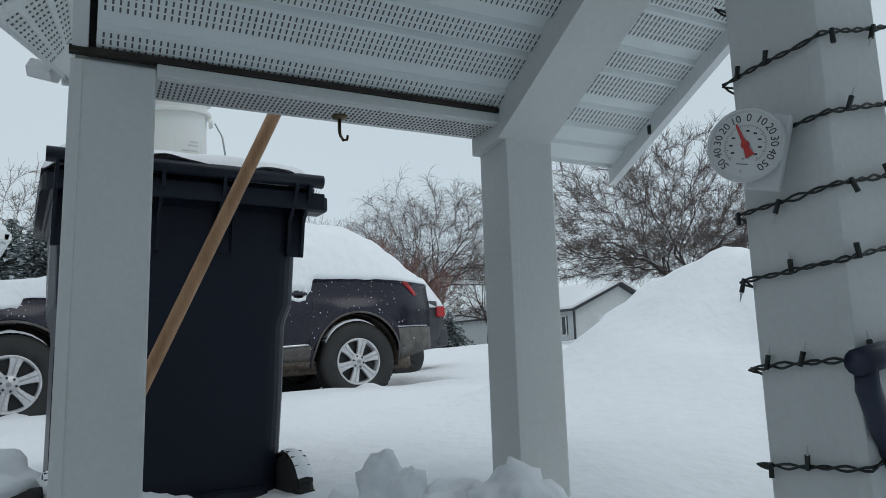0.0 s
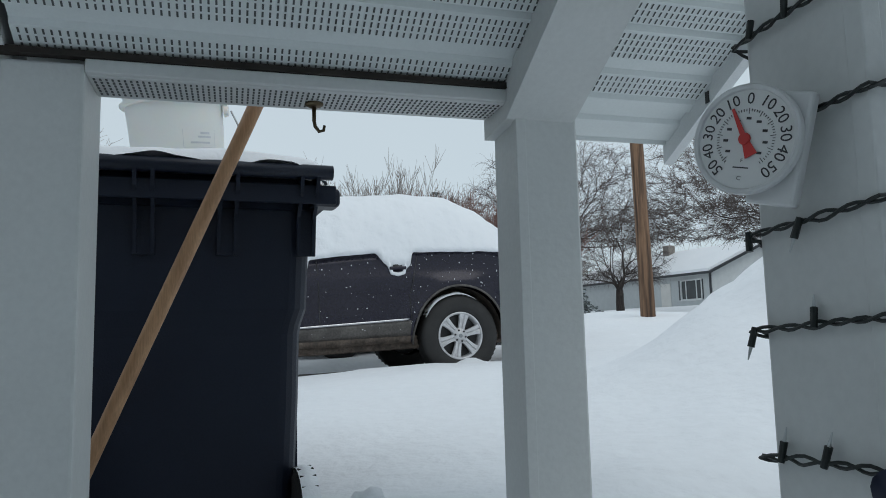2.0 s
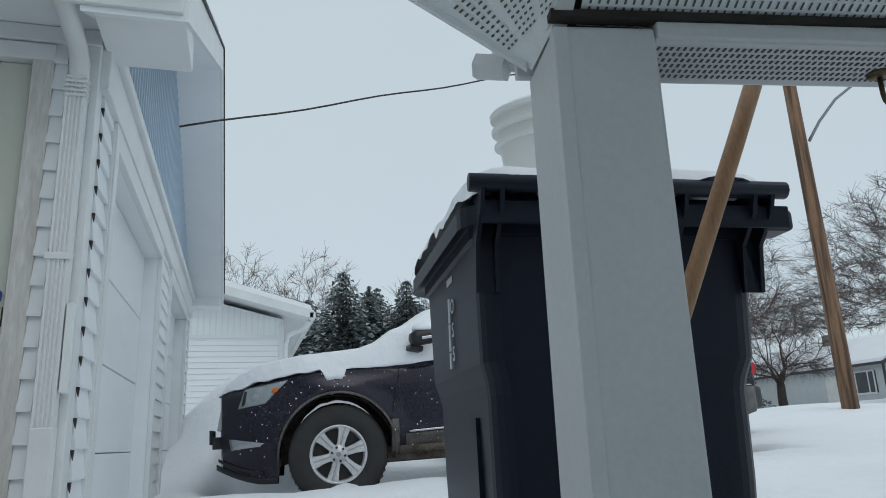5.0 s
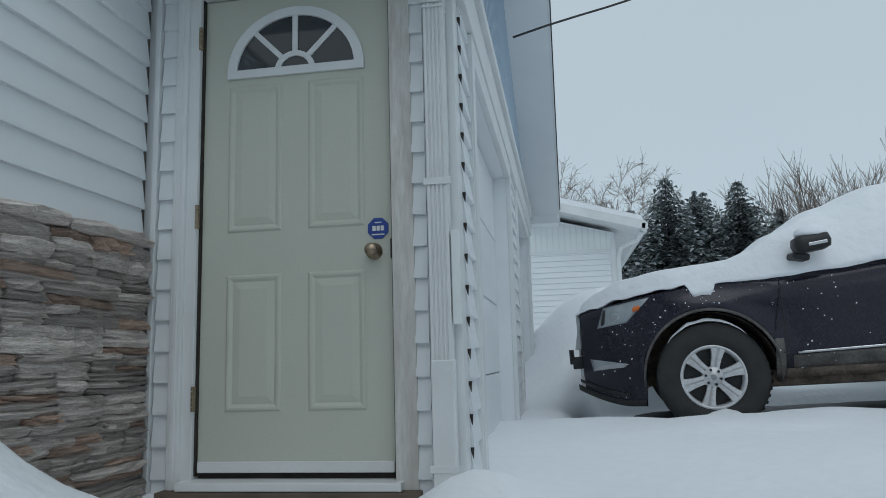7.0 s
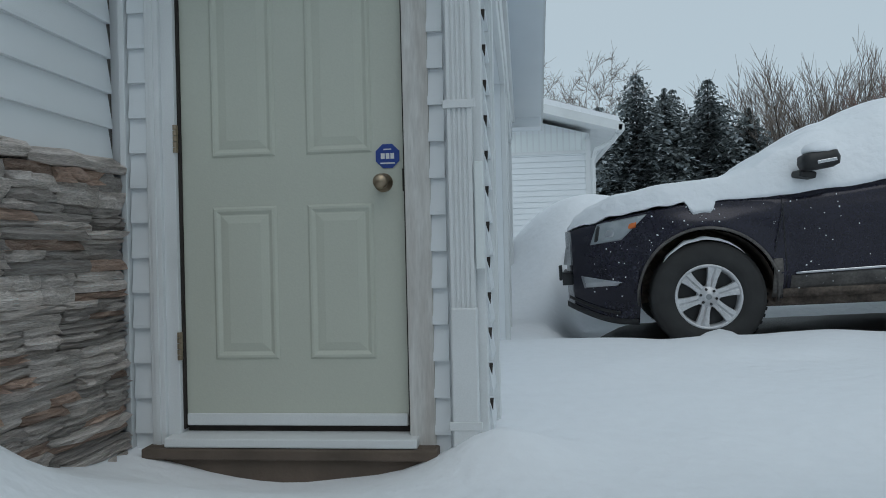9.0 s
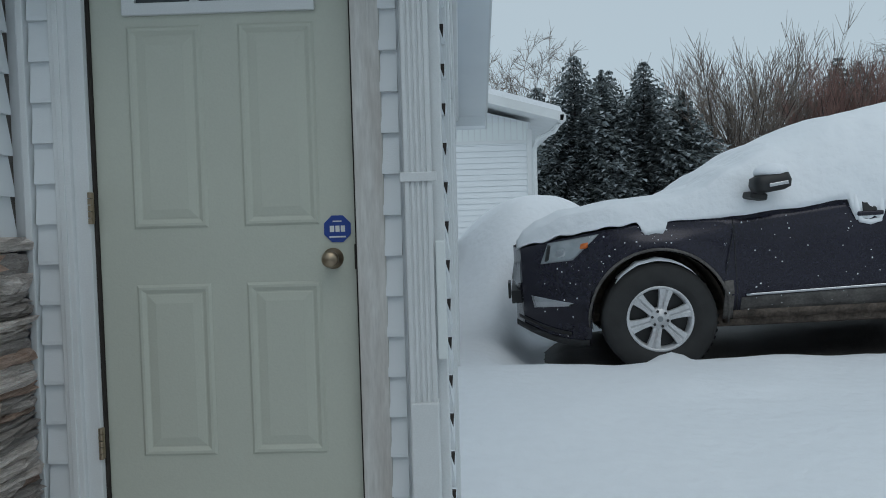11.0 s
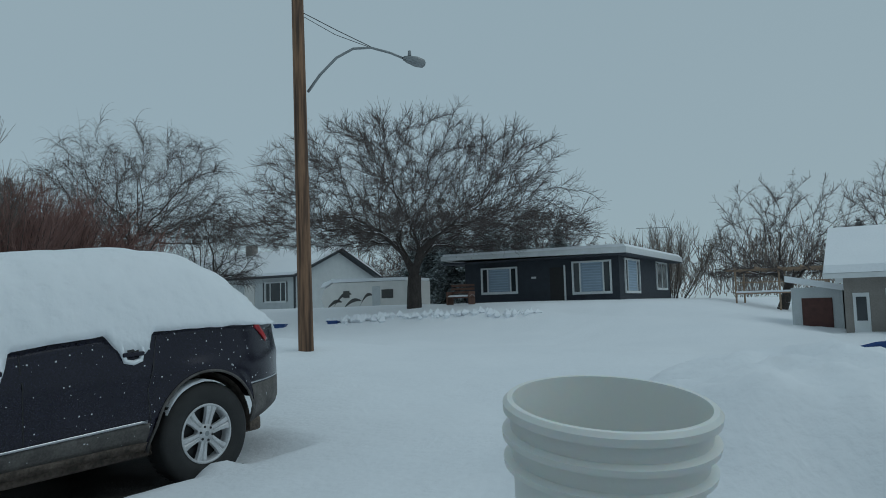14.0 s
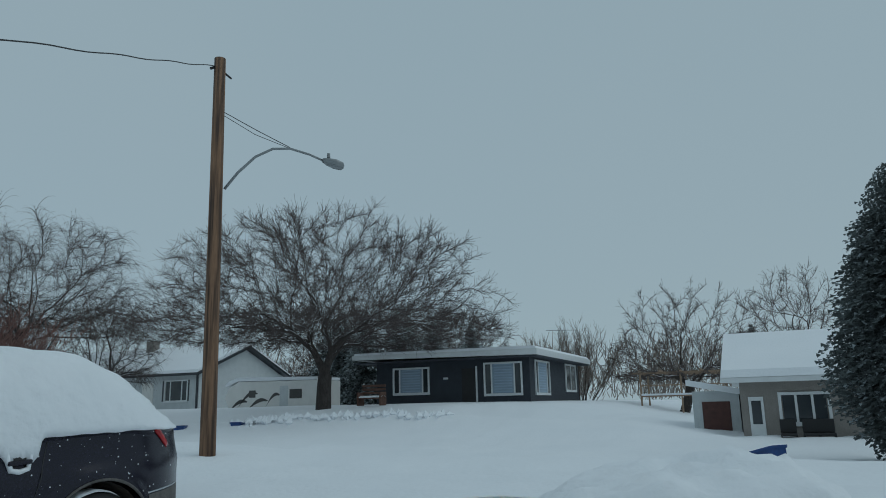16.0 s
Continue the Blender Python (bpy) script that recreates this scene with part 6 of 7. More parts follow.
prism(bm, [(-10.5, 2.85), (-4.3, 4.50), (0.92, 3.06), (0.95, 3.22), (-4.3, 4.68), (-10.5, 3.03)], "y", 15.45, 24.5)
r_ = part("roof", moved(bm, IN), M_WHITE, nb)
bm = bmesh.new()
prism(bm, [(-10.4, 3.04), (-4.3, 4.69), (0.92, 3.23), (0.88, 3.34), (-4.3, 4.85), (-10.4, 3.2)], "y", 15.52, 24.4)
part("roof_snow", moved(bm, IN), M_SNOW, r_)
part("gutter", moved(box(0.85, 0.98, 15.45, 24.5, 3.06, 3.20, 0.02), IN), M_WHITE, nb)
part("downspout", moved(tube(bmesh.new(), [(0.88, 15.7, 3.05), (0.80, 15.8, 2.92), (0.50, 15.93, 2.80), (0.44, 15.94, 2.6), (0.44, 15.94, 0.8)], 0.045, 0.045, 8), IN), M_WHITE, nb)

# ---- street-side clutter ----
def curb_bin(at, rz, tilt=0.0):
    b = thing("recycling_bin", at, "blue plastic recycling bin half sunk in snow", "recycling bin", "recycling bins", rz=rz, ry=tilt)
    part("body", loft([rounded(0.22, 0.17, 0.04, -0.2), rounded(0.27, 0.21, 0.05, 0.32)], (True, False)), M_BLUEBIN, b)
    part("rim", loft([rounded(0.29, 0.23, 0.05, 0.30), rounded(0.30, 0.24, 0.05, 0.35), rounded(0.26, 0.20, 0.05, 0.35)], (False, False)), M_BLUEBIN, b)


curb_bin((21.1, 22.9, 0.80), 30)
curb_bin((22.0, 20.9, 0.85), 15, 8)
curb_bin((15.3, 2.4, 0.36), 50, 14)
be = thing("garden_bench", (29.0, 18.9, round(ground_z(29.0, 18.9) + 0.03, 3)), "brown slatted garden swing bench under snow", "bench")
for k in range(4):
    part("slat", box(-0.02, 0.02, -0.62, 0.62, 0.35 + 0.16 * k, 0.46 + 0.16 * k, 0.01), M_REDWOOD, be)
for k in range(3):
    part("slat", box(-0.5 + 0.17 * k, -0.37 + 0.17 * k, -0.62, 0.62, 0.30, 0.34), M_REDWOOD, be)
for y in (-0.58, 0.58):
    part("arm", box(-0.5, 0.05, y - 0.04, y + 0.04, 0.0, 0.6, 0.01), M_REDWOOD, be)
bm = bmesh.new()
sheet(bm, [[(-0.5 + 0.1 * i, -0.64 + 0.092 * j, 0.36 + 0.09 * math.sin(math.pi * i / 5) + 0.02 * noise.noise(Vector((i, j, 0)))) for i in range(6)] for j in range(15)])
part("bench_snow", bm, M_SNOW, be, smooth=True)
M_PALEWOOD = mat("weathered_timber", (0.36, 0.26, 0.18), 0.85, (0.24, 0.17, 0.12), 4.0, 0.8)
pg = thing("pergola", (42, 6.5, 1.0), "brown timber pergola frame beside the dark house", "pergola")
for x in (0, 3):
    for y in (-2.0, 0.2, 2.4):
        part("post", box(x - 0.045, x + 0.045, y - 0.045, y + 0.045, 0, 2.15), M_PALEWOOD, pg)
for x in (0, 3):
    part("beam", box(x - 0.03, x + 0.03, -2.4, 2.9, 2.15, 2.27), M_PALEWOOD, pg)
for y in (-2.0, -0.9, 0.2, 1.3, 2.4):
    part("rafter", box(-0.5, 3.5, y - 0.025, y + 0.025, 2.27, 2.37), M_PALEWOOD, pg)
part("rail", box(-0.04, 0.04, -2.0, 2.4, 0.9, 0.97), M_PALEWOOD, pg)
part("rail", box(-0.03, 0.03, -2.0, 2.4, 1.5, 1.56), M_PALEWOOD, pg)
part("rail_snow", box(-0.08, 0.08, -2.0, 2.4, 0.97, 1.07, 0.03), M_SNOW, pg)
an = thing("tv_antenna", (44, 14, 3.9), "thin rooftop television antenna", "antenna")
part("mast", tube(bmesh.new(), [(0, 0, 0), (0, 0, 2.3)], 0.025, 0.02, 6), M_GALV, an)
part("boom", tube(bmesh.new(), [(0, -1.2, 2.2), (0, 0.8, 2.3)], 0.02, 0.02, 6), M_GALV, an)


# ---- trees ----
def branch(verts, faces, a, b, ra, rb, sides):
    d = (b - a).normalized()
    u = d.cross(Vector((0.3, 0.2, 0.93)))
    u = u.normalized() if u.length > 1e-3 else Vector((1, 0, 0))
    v = d.cross(u)
    k = len(verts)
    for p, r in ((a, ra), (b, rb)):
        for i in range(sides):
            an_ = math.tau * i / sides
            verts.append(p + (u * math.cos(an_) + v * math.sin(an_)) * r)
    for i in range(sides):
        j = (i + 1) % sides
        faces.append((k + i, k + j, k + sides + j, k + sides + i))


def bag_obj(name, bag, material, parent, label="", stuff=False):
    me = bpy.data.meshes.new(name)
    me.from_pydata([tuple(v) for v in bag[0]], [], bag[1])
    me.materials.append(material)
    ob = new(name, me)
    ob.parent = parent
    if label:
        ob["label"] = label
    if stuff:
        ob["kind"] = "stuff"
    return ob


def bare_tree(at, seed, height, radius, label, kind="round", twig=M_TWIG, r=0.25, fork=0.24, n_=420, twigs=4, fine=0.0065, base=0.30, lean=(0.0, 0.0), seg=0.5):
    """Limbs reach out, the nearest first, to points spread through the crown; thickness follows what each limb carries."""
    rng = random.Random(seed)
    weep = kind == "weep"
    t_ = thing("tree", at, label, "tree")
    cap = 4 * n_ + 4000
    pos, par, run, turn = np.zeros((cap, 3)), [-1], np.zeros(cap), np.zeros((cap, 3))
    heads = [Vector((lean[0], lean[1], 1)).normalized()]
    pos[0] = (0, 0, -0.3)

    def add(p, k):
        i = len(par)
        pos[i] = p
        par.append(k)
        d = Vector(p) - Vector(pos[k])
        run[i] = run[k] + d.length
        heads.append(d.normalized())
        turn[i] = heads[-1]
        return i

    top, steps = height * fork, 5
    k = 0
    for i in range(1, steps + 1):
        k = add((lean[0] * top * i / steps + rng.uniform(-0.02, 0.02), lean[1] * top * i / steps + rng.uniform(-0.02, 0.02), -0.3 + (top + 0.3) * i / steps), k)
    start = k
    cz, up, dn = height * (base + 0.14), height * (0.86 - base), height * 0.13
    goals = []
    while len(goals) < n_:
        v = Vector((rng.gauss(0, 1), rng.gauss(0, 1), rng.gauss(0, 1))).normalized()
        q = rng.random() ** 0.42
        bound = 1 + 0.22 * noise.noise(v * 1.7 + Vector((seed, 0, 0))) + 0.10 * noise.noise(v * 4.5 + Vector((0, seed, 0)))
        p = Vector((v.x * radius * q * bound, v.y * radius * q * bound, cz + v.z * (up if v.z > 0 else dn) * q * bound))
        p.z -= 0.07 * height * (math.hypot(p.x, p.y) / radius) ** 2
        if p.z > height * (base - 0.02) and math.hypot(p.x, p.y) > 0.06 * radius:
            goals.append(p + Vector((lean[0], lean[1], 0)) * top)
    origin = Vector(pos[start])
    goals.sort(key=lambda g: (g - origin).length)
    ends = []
    for g in goals:
        m = len(par)
        way = np.array(g) - pos[start:m]
        gap = np.linalg.norm(way, axis=1)
        along = (way * turn[start:m]).sum(axis=1) / np.maximum(gap, 1e-6)
        k = start + int(np.argmin(gap * (1.7 - 0.9 * along) + 0.22 * run[start:m]))
        a, d0 = Vector(pos[k]), heads[k]
        dist = (g - a).length
        s_n = max(1, int(math.ceil(dist / seg)))
        mid = a + d0 * dist * 0.14 + (g - a) * 0.36 + Vector((0, 0, 0.05 * dist))
        for i in range(1, s_n + 1):
            f = i / s_n
            p = a * (1 - f) ** 2 + mid * 2 * f * (1 - f) + g * f * f
            p += Vector((rng.gauss(0, 1), rng.gauss(0, 1), rng.gauss(0, 1))) * seg * 0.05
            k = add(tuple(p), k)
        ends.append(k)
    up_ = np.array(par[1:])
    for _ in range(3):
        total, kids = np.zeros_like(pos), np.zeros(cap)
        np.add.at(total, up_, pos[1:len(par)])
        np.add.at(kids, up_, 1)
        inner = np.arange(start + 1, len(par))
        inner = inner[kids[inner] > 0]
        pos[inner] = 0.5 * pos[inner] + 0.25 * pos[np.array(par)[inner]] + 0.25 * total[inner] / kids[inner][:, None]
    heads = [heads[0]] + [(Vector(pos[i]) - Vector(pos[par[i]])).normalized() for i in range(1, len(par))]
    count = [0.0] * len(par)
    for e in ends:
        count[e] += 1
    for i in range(len(par) - 1, 0, -1):
        count[par[i]] += count[i]
    thick = [max(fine * 0.9, r * (c / n_) ** 0.60) for c in count]
    for i in range(steps + 1):
        thick[i] = r * (1.28 - 0.28 * i / steps) * (1.25 if i == 0 else 1)
    wood, crown, frost = ([], []), ([], []), ([], [])
    for i in range(1, len(par)):
        a, b = Vector(pos[par[i]]), Vector(pos[i])
        ra, rb = min(thick[par[i]], thick[i] * 1.35), thick[i]
        big = rb > 0.02
        bag = wood if big else crown
        branch(bag[0], bag[1], a, b, ra, rb, 9 if rb > 0.10 else 5 if big else 3)
        flat = abs((b - a).normalized().z) < 0.8
        if rb > 0.012 and flat and rng.random() < 0.8:
            lift = Vector((0, 0, rb * 0.65))
            branch(frost[0], frost[1], a + lift, b + lift, ra * 0.62, rb * 0.62, 3)
        if count[i] < 9:
            for e in range(twigs):
                p = a.lerp(b, rng.random())
                out = Vector((p.x, p.y, max(0.0, p.z - cz) * 1.2)).normalized()
                d = (heads[i] * 0.6 + out * 0.35 + Vector((rng.gauss(0, 1), rng.gauss(0, 1), rng.gauss(0.15, 0.8))) * 0.75).normalized()
                ln = height * (rng.uniform(0.018, 0.042) if weep else rng.uniform(0.016, 0.038))
                for s in range(5 if weep else 2):
                    q = p + d * ln
                    branch(crown[0], crown[1], p, q, fine * (0.8 - 0.12 * s), fine * (0.66 - 0.12 * s), 3)
                    d = (d + Vector((rng.gauss(0, 0.14), rng.gauss(0, 0.14), -0.42 if weep else rng.gauss(0.05, 0.2)))).normalized()
                    p, ln = q, ln * 0.8
    bag_obj("trunk", wood, M_BARK, t_)
    bag_obj("crown", crown, twig, t_, "bare frosted twigs", True)
    bag_obj("branch_snow", frost, M_SNOW, t_, "", True)
    return t_


bare_tree((27, 20.4, 1.0), 7, 9.7, 8.2, "big spreading bare street tree with snow on its limbs", "round", M_TWIG, 0.30, 0.22, 2600, 9, 0.0085, 0.36, (0.06, -0.03), 0.55)
bare_tree((30, 45, 1.2), 12, 13.4, 8.8, "tall bare weeping tree in the distance", "weep", M_TWIG, 0.34, 0.20, 1000, 5, 0.012, 0.40, (0.1, 0.0), 0.6)
bare_tree((26, 32.6, 1.2), 19, 6.4, 2.9, "smaller bare weeping tree", "weep", M_TWIG, 0.2, 0.24, 300, 5, 0.010, 0.30)
bare_tree((45, 7.0, 1.0), 23, 7.6, 5.2, "bare garden tree behind the pergola", "round", M_TWIG, 0.24, 0.20, 800, 5, 0.012, 0.22, (0.0, -0.35))
bare_tree((50, 0.5, 1.0), 29, 9.0, 3.8, "bare tree behind the tan cottage", "round", M_TWIG, 0.22, 0.24, 520, 5, 0.012)
bare_tree((3.0, 36, 1.0), 31, 8.8, 3.4, "frosted bare tree behind the neighbour's roof", "round", M_TWIGPALE, 0.16, 0.20, 700, 5, 0.010)
bare_tree((-1.0, 38, 1.0), 37, 9.8, 4.2, "frosted bare tree behind the neighbour's roof", "round", M_TWIGPALE, 0.18, 0.20, 750, 5, 0.010)
bare_tree((36, 56, 1.0), 41, 9.0, 5.0, "bare tree in the distance", "round", M_TWIG, 0.2, 0.24, 500, 5, 0.015)
bare_tree((54, 37, 1.0), 43, 9.0, 6.0, "bare tree behind the white house", "round", M_TWIG, 0.22, 0.2, 700, 6, 0.016)
bare_tree((56, 26, 1.0), 47, 9.0, 6.0, "bare tree behind the dark house", "round", M_TWIG, 0.22, 0.2, 700, 6, 0.016)


def shrub_clump(at, seed, height, wide, n_, twig, label):
    rng = random.Random(seed)
    t_ = thing("shrub", at, label, "shrub")
    wood, tw = ([], []), ([], [])
    for k in range(n_):
        a = rng.uniform(0, math.tau)
        lean = rng.uniform(0.05, 0.5)
        d = Vector((math.cos(a) * lean * wide, math.sin(a) * lean * wide, 1)).normalized()
        p = Vector((math.cos(a) * rng.uniform(0, 0.5) * wide, math.sin(a) * rng.uniform(0, 0.5) * wide, -0.2))
        L_ = height * rng.uniform(0.7, 1.0)
        r = 0.045
        for s in range(7):
            q = p + (d + Vector((rng.gauss(0, 0.06), rng.gauss(0, 0.06), 0.05))).normalized() * L_ / 7
            branch(wood[0], wood[1], p, q, r, r * 0.78, 4)
            if s > 1:
                for e in range(5):
                    sd = Vector((rng.gauss(0, 1), rng.gauss(0, 1), rng.gauss(0.8, 0.5))).normalized()
                    m_ = p.lerp(q, rng.random())
                    e1 = m_ + (d + sd * 0.5).normalized() * L_ * rng.uniform(0.12, 0.26)
                    branch(tw[0], tw[1], m_, e1, r * 0.4, 0.008, 3)
                    for g in range(2):
                        e2 = e1 + Vector((rng.gauss(0, 1), rng.gauss(0, 1), rng.gauss(0.9, 0.5))).normalized() * L_ * 0.07
                        branch(tw[0], tw[1], m_.lerp(e1, 0.6), e2, 0.010, 0.005, 3)
            p, r = q, r * 0.78
    bag_obj("stem", wood, M_BARK, t_)
    bag_obj("crown", tw, twig, t_, "", True)


for at, sd, h, wd, n_, tw in (((10.0, 32, 1.0), 51, 6.6, 1.6, 46, M_TWIGPALE), ((12.8, 33, 1.0), 52, 7.2, 1.5, 44, M_TWIGPALE), ((14.5, 31, 1.0), 53, 5.6, 1.6, 80, M_TWIGRED), ((17.5, 33, 1.0), 54, 5.9, 1.9, 85, M_TWIGRED), ((20.0, 34, 1.0), 55, 5.4, 1.9, 75, M_TWIGRED), ((48, 14, 1.2), 56, 5.4, 1.6, 40, M_TWIGPALE)):
    shrub_clump(at, sd, h, wd, n_, tw, "dense bare upright shrubs with reddish frosted twigs" if tw is M_TWIGRED else "dense bare upright shrubs with pale frosted twigs")


def spruce(at, seed, height, wide, label="dark spruce with snow-dusted boughs", shape=0.82, dense=2.1, frost=0.40, leaf=1.0, egg=False):
    rng = random.Random(seed)
    t_ = thing("spruce", at, label, "tree", "")
    part("trunk", tube(bmesh.new(), [(0, 0, -0.3), (0, 0, height * 0.97)], 0.02 * height, 0.01, 7), M_BARK, t_)
    needles, snow_ = ([], []), ([], [])
    z = 0.06 * height
    while z < height * 0.99:
        f = 1 - z / height
        reach = 1.2 * wide * (f ** shape) * rng.uniform(0.80, 1.16) + 0.01
        if egg:
            reach = wide * (f ** 0.55) * min(1.0, 0.30 + 0.75 * (1 - f) / 0.36) * rng.uniform(0.92, 1.06)
        n_ = max(5, int((8 + 10 * f) * dense))
        for k in range(n_):
            a = math.tau * k / n_ + rng.uniform(-0.3, 0.3)
            L_ = reach * (rng.uniform(0.72, 1.05) if egg else rng.uniform(0.45, 1.30))
            dirv = Vector((math.cos(a), math.sin(a), 0))
            side = Vector((-math.sin(a), math.cos(a), 0))
            m_ = max(3, int(L_ / (0.19 * leaf)))
            for s in range(m_):
                g = (s + 0.6) / m_
                c = dirv * (L_ * g) + Vector((0, 0, z - 0.42 * L_ * g * g + 0.12 * L_ * g + rng.uniform(-0.05, 0.05)))
                for e in (-1, 1):
                    wdt = leaf * rng.uniform(0.12, 0.32) * (1.2 - 0.8 * g) * (0.10 + 0.90 * min(1.0, f * 3.0))
                    tip = c + side * e * wdt + dirv * leaf * rng.uniform(0.05, 0.22) * min(1.0, 0.2 + f * 3) + Vector((0, 0, leaf * rng.uniform(-0.16, 0.0)))
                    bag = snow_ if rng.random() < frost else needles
                    i0 = len(bag[0])
                    bag[0].extend((c - dirv * 0.08 * leaf, tip, c + dirv * 0.14 * leaf * min(1.0, 0.15 + f * 3) + Vector((0, 0, rng.uniform(-0.06, 0.04)))))
                    bag[1].append((i0, i0 + 1, i0 + 2))
        z += max(0.10, 0.030 * height) * (0.6 + 0.4 * leaf) * rng.uniform(0.8, 1.2)
    bag_obj("crown", needles, M_NEEDLES, t_, "", True)
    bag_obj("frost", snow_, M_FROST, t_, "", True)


for x, y, h, wd, sd in ((3.4, 29.5, 6.6, 2.9, 61), (4.7, 31.0, 6.2, 2.7, 62), (6.1, 30.0, 6.4, 2.9, 63), (2.2, 31.5, 5.8, 2.8, 64), (7.7, 30.5, 5.2, 2.8, 65), (5.4, 33.0, 6.6, 2.8, 66), (0.8, 33, 5.8, 2.6, 76), (7.0, 32.5, 5.9, 2.8, 77), (16.5, 36.0, 7.6, 3.0, 67), (18.0, 37.0, 7.4, 3.0, 68), (46, 26.5, 7.6, 2.6, 69), (47, 24, 7.0, 2.5, 70), (46, 29, 8.0, 2.7, 71), (47, 31.5, 7.6, 2.7, 72), (48, 21.5, 6.6, 2.4, 73), (49, 34, 8.2, 2.6, 74), (50, 27.5, 8.0, 2.8, 78), (60, 3.0, 6.5, 1.5, 75)):
    spruce((x, y, 0.9), sd, h, wd)
spruce((17.0, -0.62, 0.35), 81, 6.4, 2.45, "rounded dark evergreen flecked with snow", 0.36, 7.0, 0.10, 0.45, True)
spruce((13.0, 18.7, 0.75), 83, 1.5, 0.9, "small snowy spruce shrub by the street", 0.8, 1.6, 0.4, 0.5)
# hazy line of far trees
far = ([], [])
rf_ = random.Random(90)
for k in range(240):
    a = radians(rf_.uniform(-12, 88))
    dist = rf_.uniform(85, 110)
    base = Vector((dist * math.cos(a), dist * math.sin(a), 1.0))
    hgt = rf_.uniform(6, 10.5)
    for s in range(36):
        p = base + Vector((rf_.gauss(0, 1.3), rf_.gauss(0, 1.3), rf_.uniform(0.1, 0.75) * hgt))
        q = p + Vector((rf_.gauss(0, 0.7), rf_.gauss(0, 0.7), rf_.uniform(0.8, 2.4)))
        branch(far[0], far[1], p, q, 0.06, 0.015, 3)
fw = thing("far_woods", (0, 0, 0), "far bare winter woods beyond the houses", "trees", kind="stuff")
bag_obj("far_trees", far, M_TWIGPALE, fw)


# ---- stone veneer: each ledge stone ----
stone_meshes = []
for k in range(24):
    rng = random.Random(100 + k)
    bm = bmesh.new()
    nl, nh = 5, 3
    seed_v = Vector((k * 7.3, 0, 0))
    rows = []
    for j in range(nh):
        row = []
        for i in range(nl):
            y, z = i / (nl - 1) - 0.5, j / (nh - 1) - 0.5
            edge = i in (0, nl - 1)
            rim_ = j in (0, nh - 1)
            dz = 0.20 * noise.noise(Vector((y * 3.1, z * 2, 0)) + seed_v) + (0.06 * rng.uniform(-1, 1) if rim_ else 0)
            dx = 0.55 + 0.42 * noise.noise(Vector((y * 2.6, z * 2.3, 4)) + seed_v) - (0.30 if rim_ and rng.random() < 0.6 else 0.05) - (0.18 if edge else 0)
            row.append((max(0.12, dx), y + (0.03 * rng.uniform(-1, 1)), z * (0.94 if edge else 1.06) + dz * (0.5 if rim_ else 1)))
        rows.append(row)
    sheet(bm, rows)
    rim = [e for e in bm.edges if e.is_boundary]
    ext = bmesh.ops.extrude_edge_only(bm, edges=rim)
    for v in ext["geom"]:
        if isinstance(v, bmesh.types.BMVert):
            v.co.x = -0.45
    bmesh.ops.recalc_face_normals(bm, faces=bm.faces)
    me = bpy.data.meshes.new("stone")
    bm.to_mesh(me)
    bm.free()
    me.materials.append(M_STONE2 if k % 6 == 3 else M_STONE)
    stone_meshes.append(me)


def lay_stone(y1, y0, z0, z1, pro):
    ob = new("stone", rng.choice(stone_meshes))
    ob.parent = ww
    ob.matrix_basis = pose(-2.385, (y0 + y1) / 2, (z0 + z1) / 2, rng.uniform(-1.5, 1.5), 0, rng.uniform(-2.5, 2.5)) @ Matrix.Diagonal((pro, (y1 - y0) * 0.99, (z1 - z0) * 0.99, 1))


rng = random.Random(321)
vz = 0.02
while vz < 1.2:
    course = min(rng.uniform(0.062, 0.105), 1.236 - vz)
    if 1.236 - vz - course < 0.05:
        course = 1.236 - vz
    yv = DY - 0.032
    while yv > 2.45:
        ln = rng.uniform(0.15, 0.46)
        n_l = rng.choice((2, 2, 3, 3, 4))
        cuts = [0.0] + sorted((k + rng.uniform(-0.22, 0.22)) / n_l for k in range(1, n_l)) + [1.0]
        for ca, cb in zip(cuts, cuts[1:]):
            if ln > 0.28 and rng.random() < 0.4:
                m_ = yv - ln * rng.uniform(0.35, 0.65)
                lay_stone(yv, m_, vz + course * ca, vz + course * cb, rng.uniform(0.035, 0.105))
                lay_stone(m_, yv - ln, vz + course * ca, vz + course * cb, rng.uniform(0.035, 0.105))
            else:
                lay_stone(yv, yv - ln, vz + course * ca, vz + course * cb, rng.uniform(0.035, 0.105))
        yv -= ln
    vz += course
yv = DY - 0.02
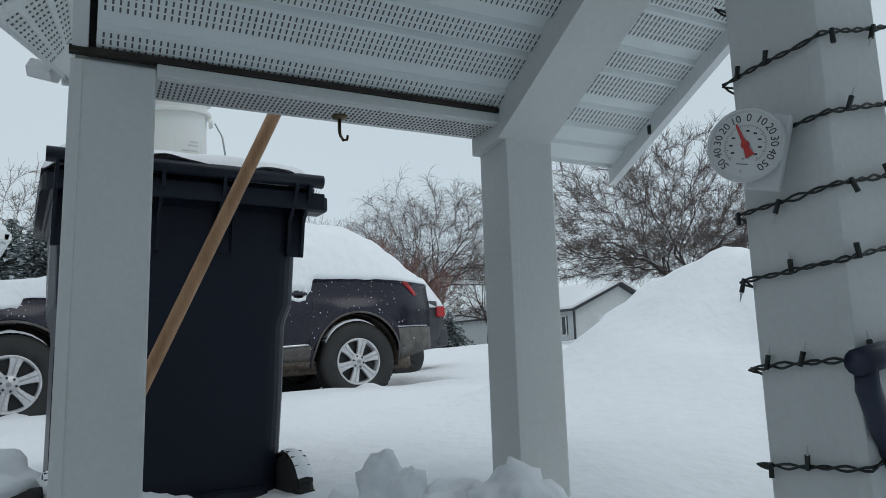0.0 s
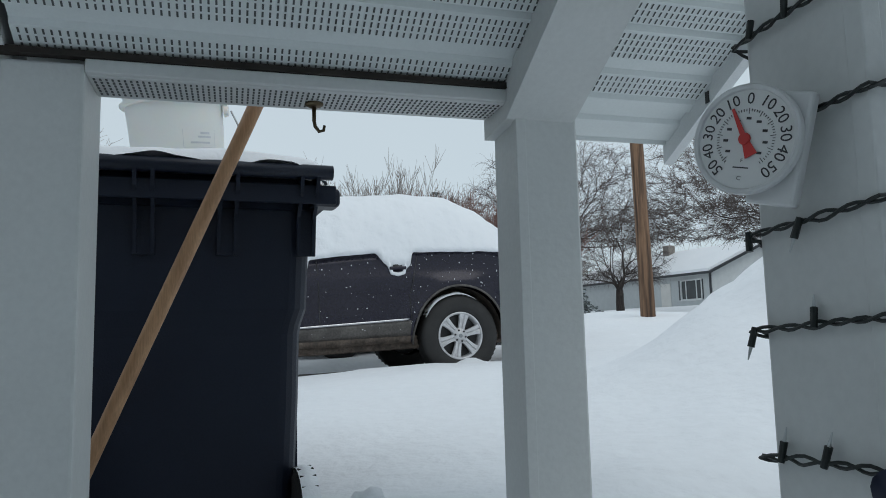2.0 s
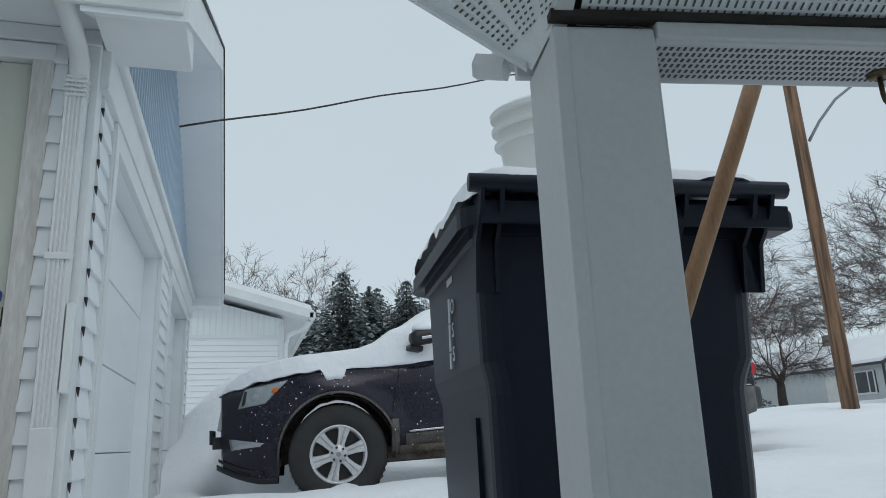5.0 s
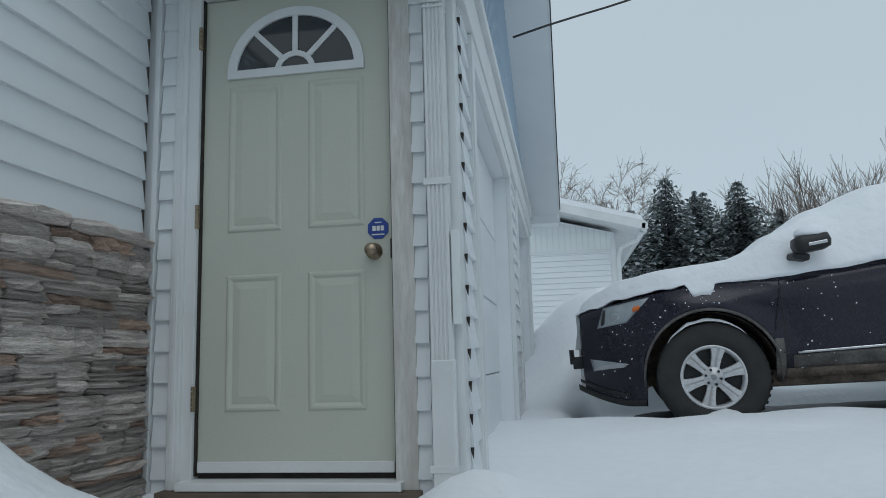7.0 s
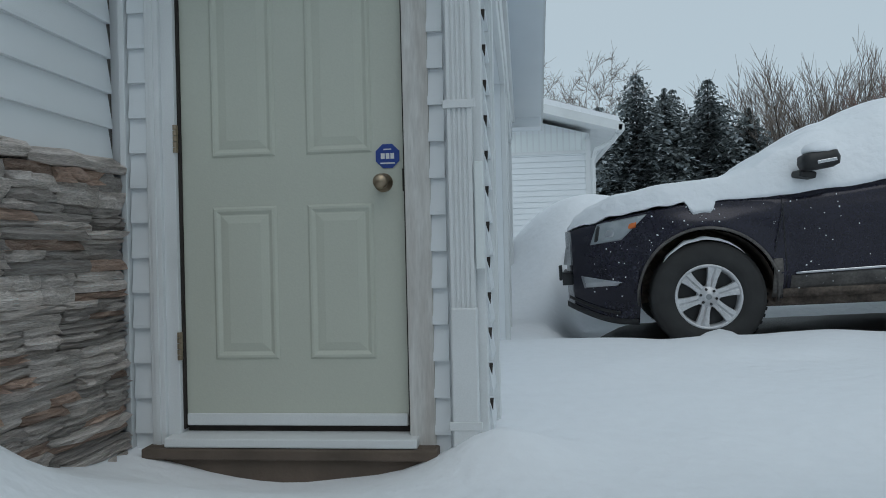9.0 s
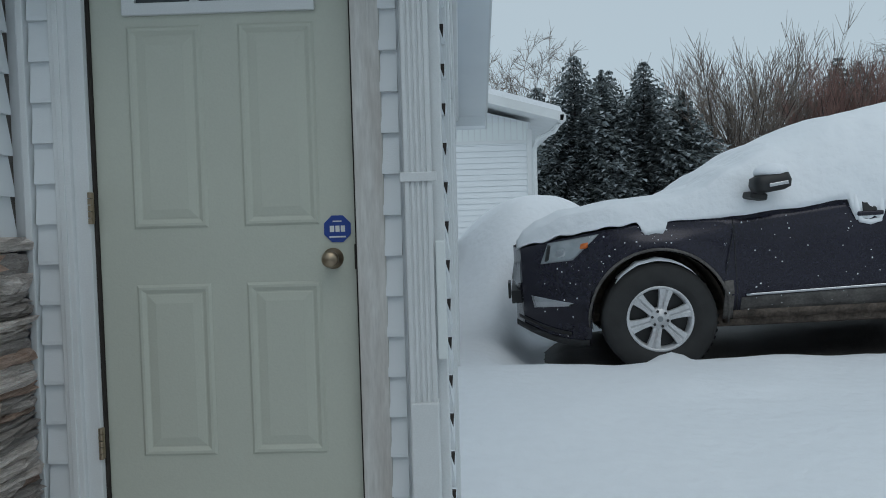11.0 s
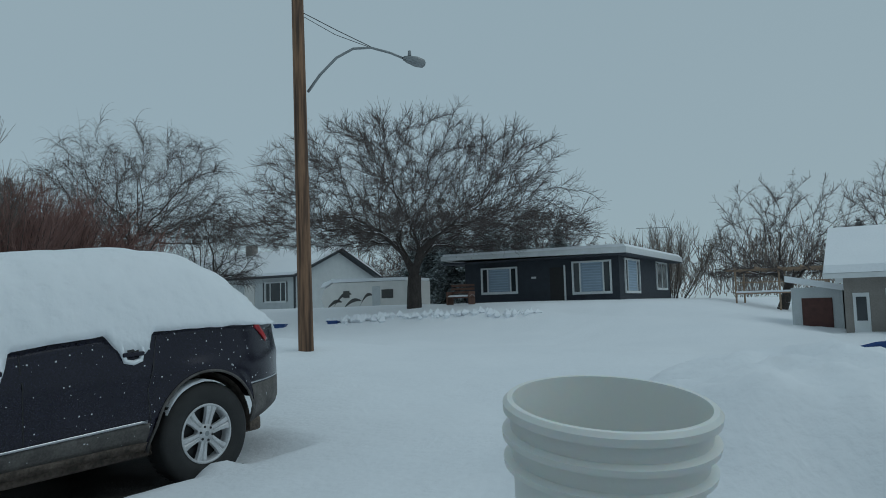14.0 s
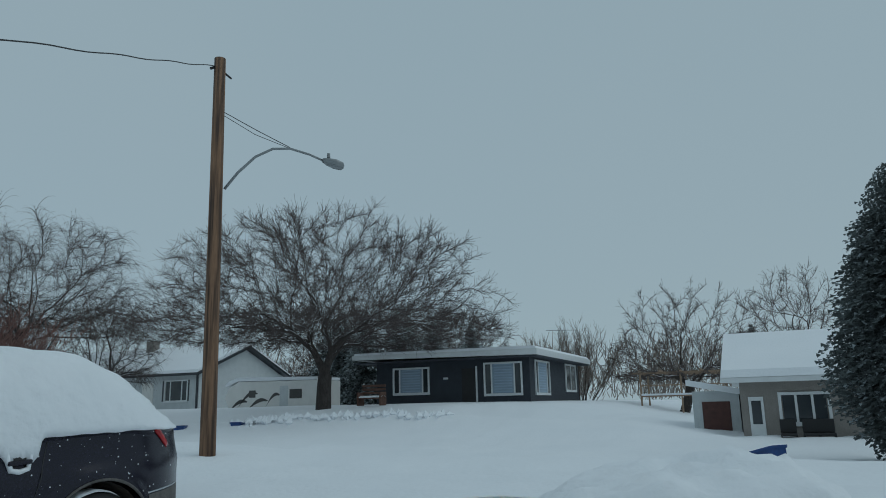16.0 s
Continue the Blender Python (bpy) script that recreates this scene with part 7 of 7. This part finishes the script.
while yv > 2.2:
    ln = rng.uniform(0.30, 0.55)
    lay_stone(yv, yv - ln, 1.240, 1.284, 0.135)
    yv -= ln

# ---- ploughed snow clods along the far kerb ----
rng = random.Random(77)
cl = ([], [])
for k in range(420):
    x, y = 23.0 + rng.gauss(0, 0.5), rng.uniform(12.5, 21.5)
    if k > 300:
        x, y = 22.4 + rng.gauss(0, 0.4), rng.uniform(18.5, 20.5)
    s_ = rng.uniform(0.05, 0.20)
    c = Vector((x, y, ground_z(x, y) + s_ * 0.2))
    i0 = len(cl[0])
    for d in ((1, 0, 0), (-1, 0, 0), (0, 1, 0), (0, -1, 0), (0, 0, 1), (0, 0, -1)):
        cl[0].append(c + Vector(d) * s_ * rng.uniform(0.6, 1.2))
    for a, b, t_ in ((0, 2, 4), (2, 1, 4), (1, 3, 4), (3, 0, 4), (2, 0, 5), (1, 2, 5), (3, 1, 5), (0, 3, 5)):
        cl[1].append((i0 + a, i0 + b, i0 + t_))
pc = thing("snow_clods", (0, 0, 0), "grey clods of ploughed snow along the kerb", "snow", kind="stuff")
bag_obj("clods", cl, M_SNOW, pc)

# ---- snowflakes stuck to the dark paint ----
rng = random.Random(78)
fl = ([], [])
for k in range(230):
    x = rng.uniform(-2.3, 2.35)
    z = rng.uniform(lower(x) + 0.05, belt(x) - 0.02)
    s_ = rng.choice((0.0025, 0.003, 0.004, 0.005, 0.007))
    c = Vector((x, -side_y(x, z) - 0.003, z))
    i0 = len(fl[0])
    for j in range(5):
        a = math.tau * j / 5
        fl[0].append(c + Vector((math.cos(a) * s_ * rng.uniform(0.6, 1.2), 0, math.sin(a) * s_ * rng.uniform(0.6, 1.2))))
    fl[0].append(c + Vector((0, -s_ * 0.6, 0)))
    for j in range(5):
        fl[1].append((i0 + j, i0 + (j + 1) % 5, i0 + 5))
fk = thing("stuck_snowflakes", (0, 0, 0), "specks of snow stuck to the dark car", "snow", kind="stuff")
fk.matrix_world = CAR
bag_obj("flakes", fl, M_SNOW, fk)
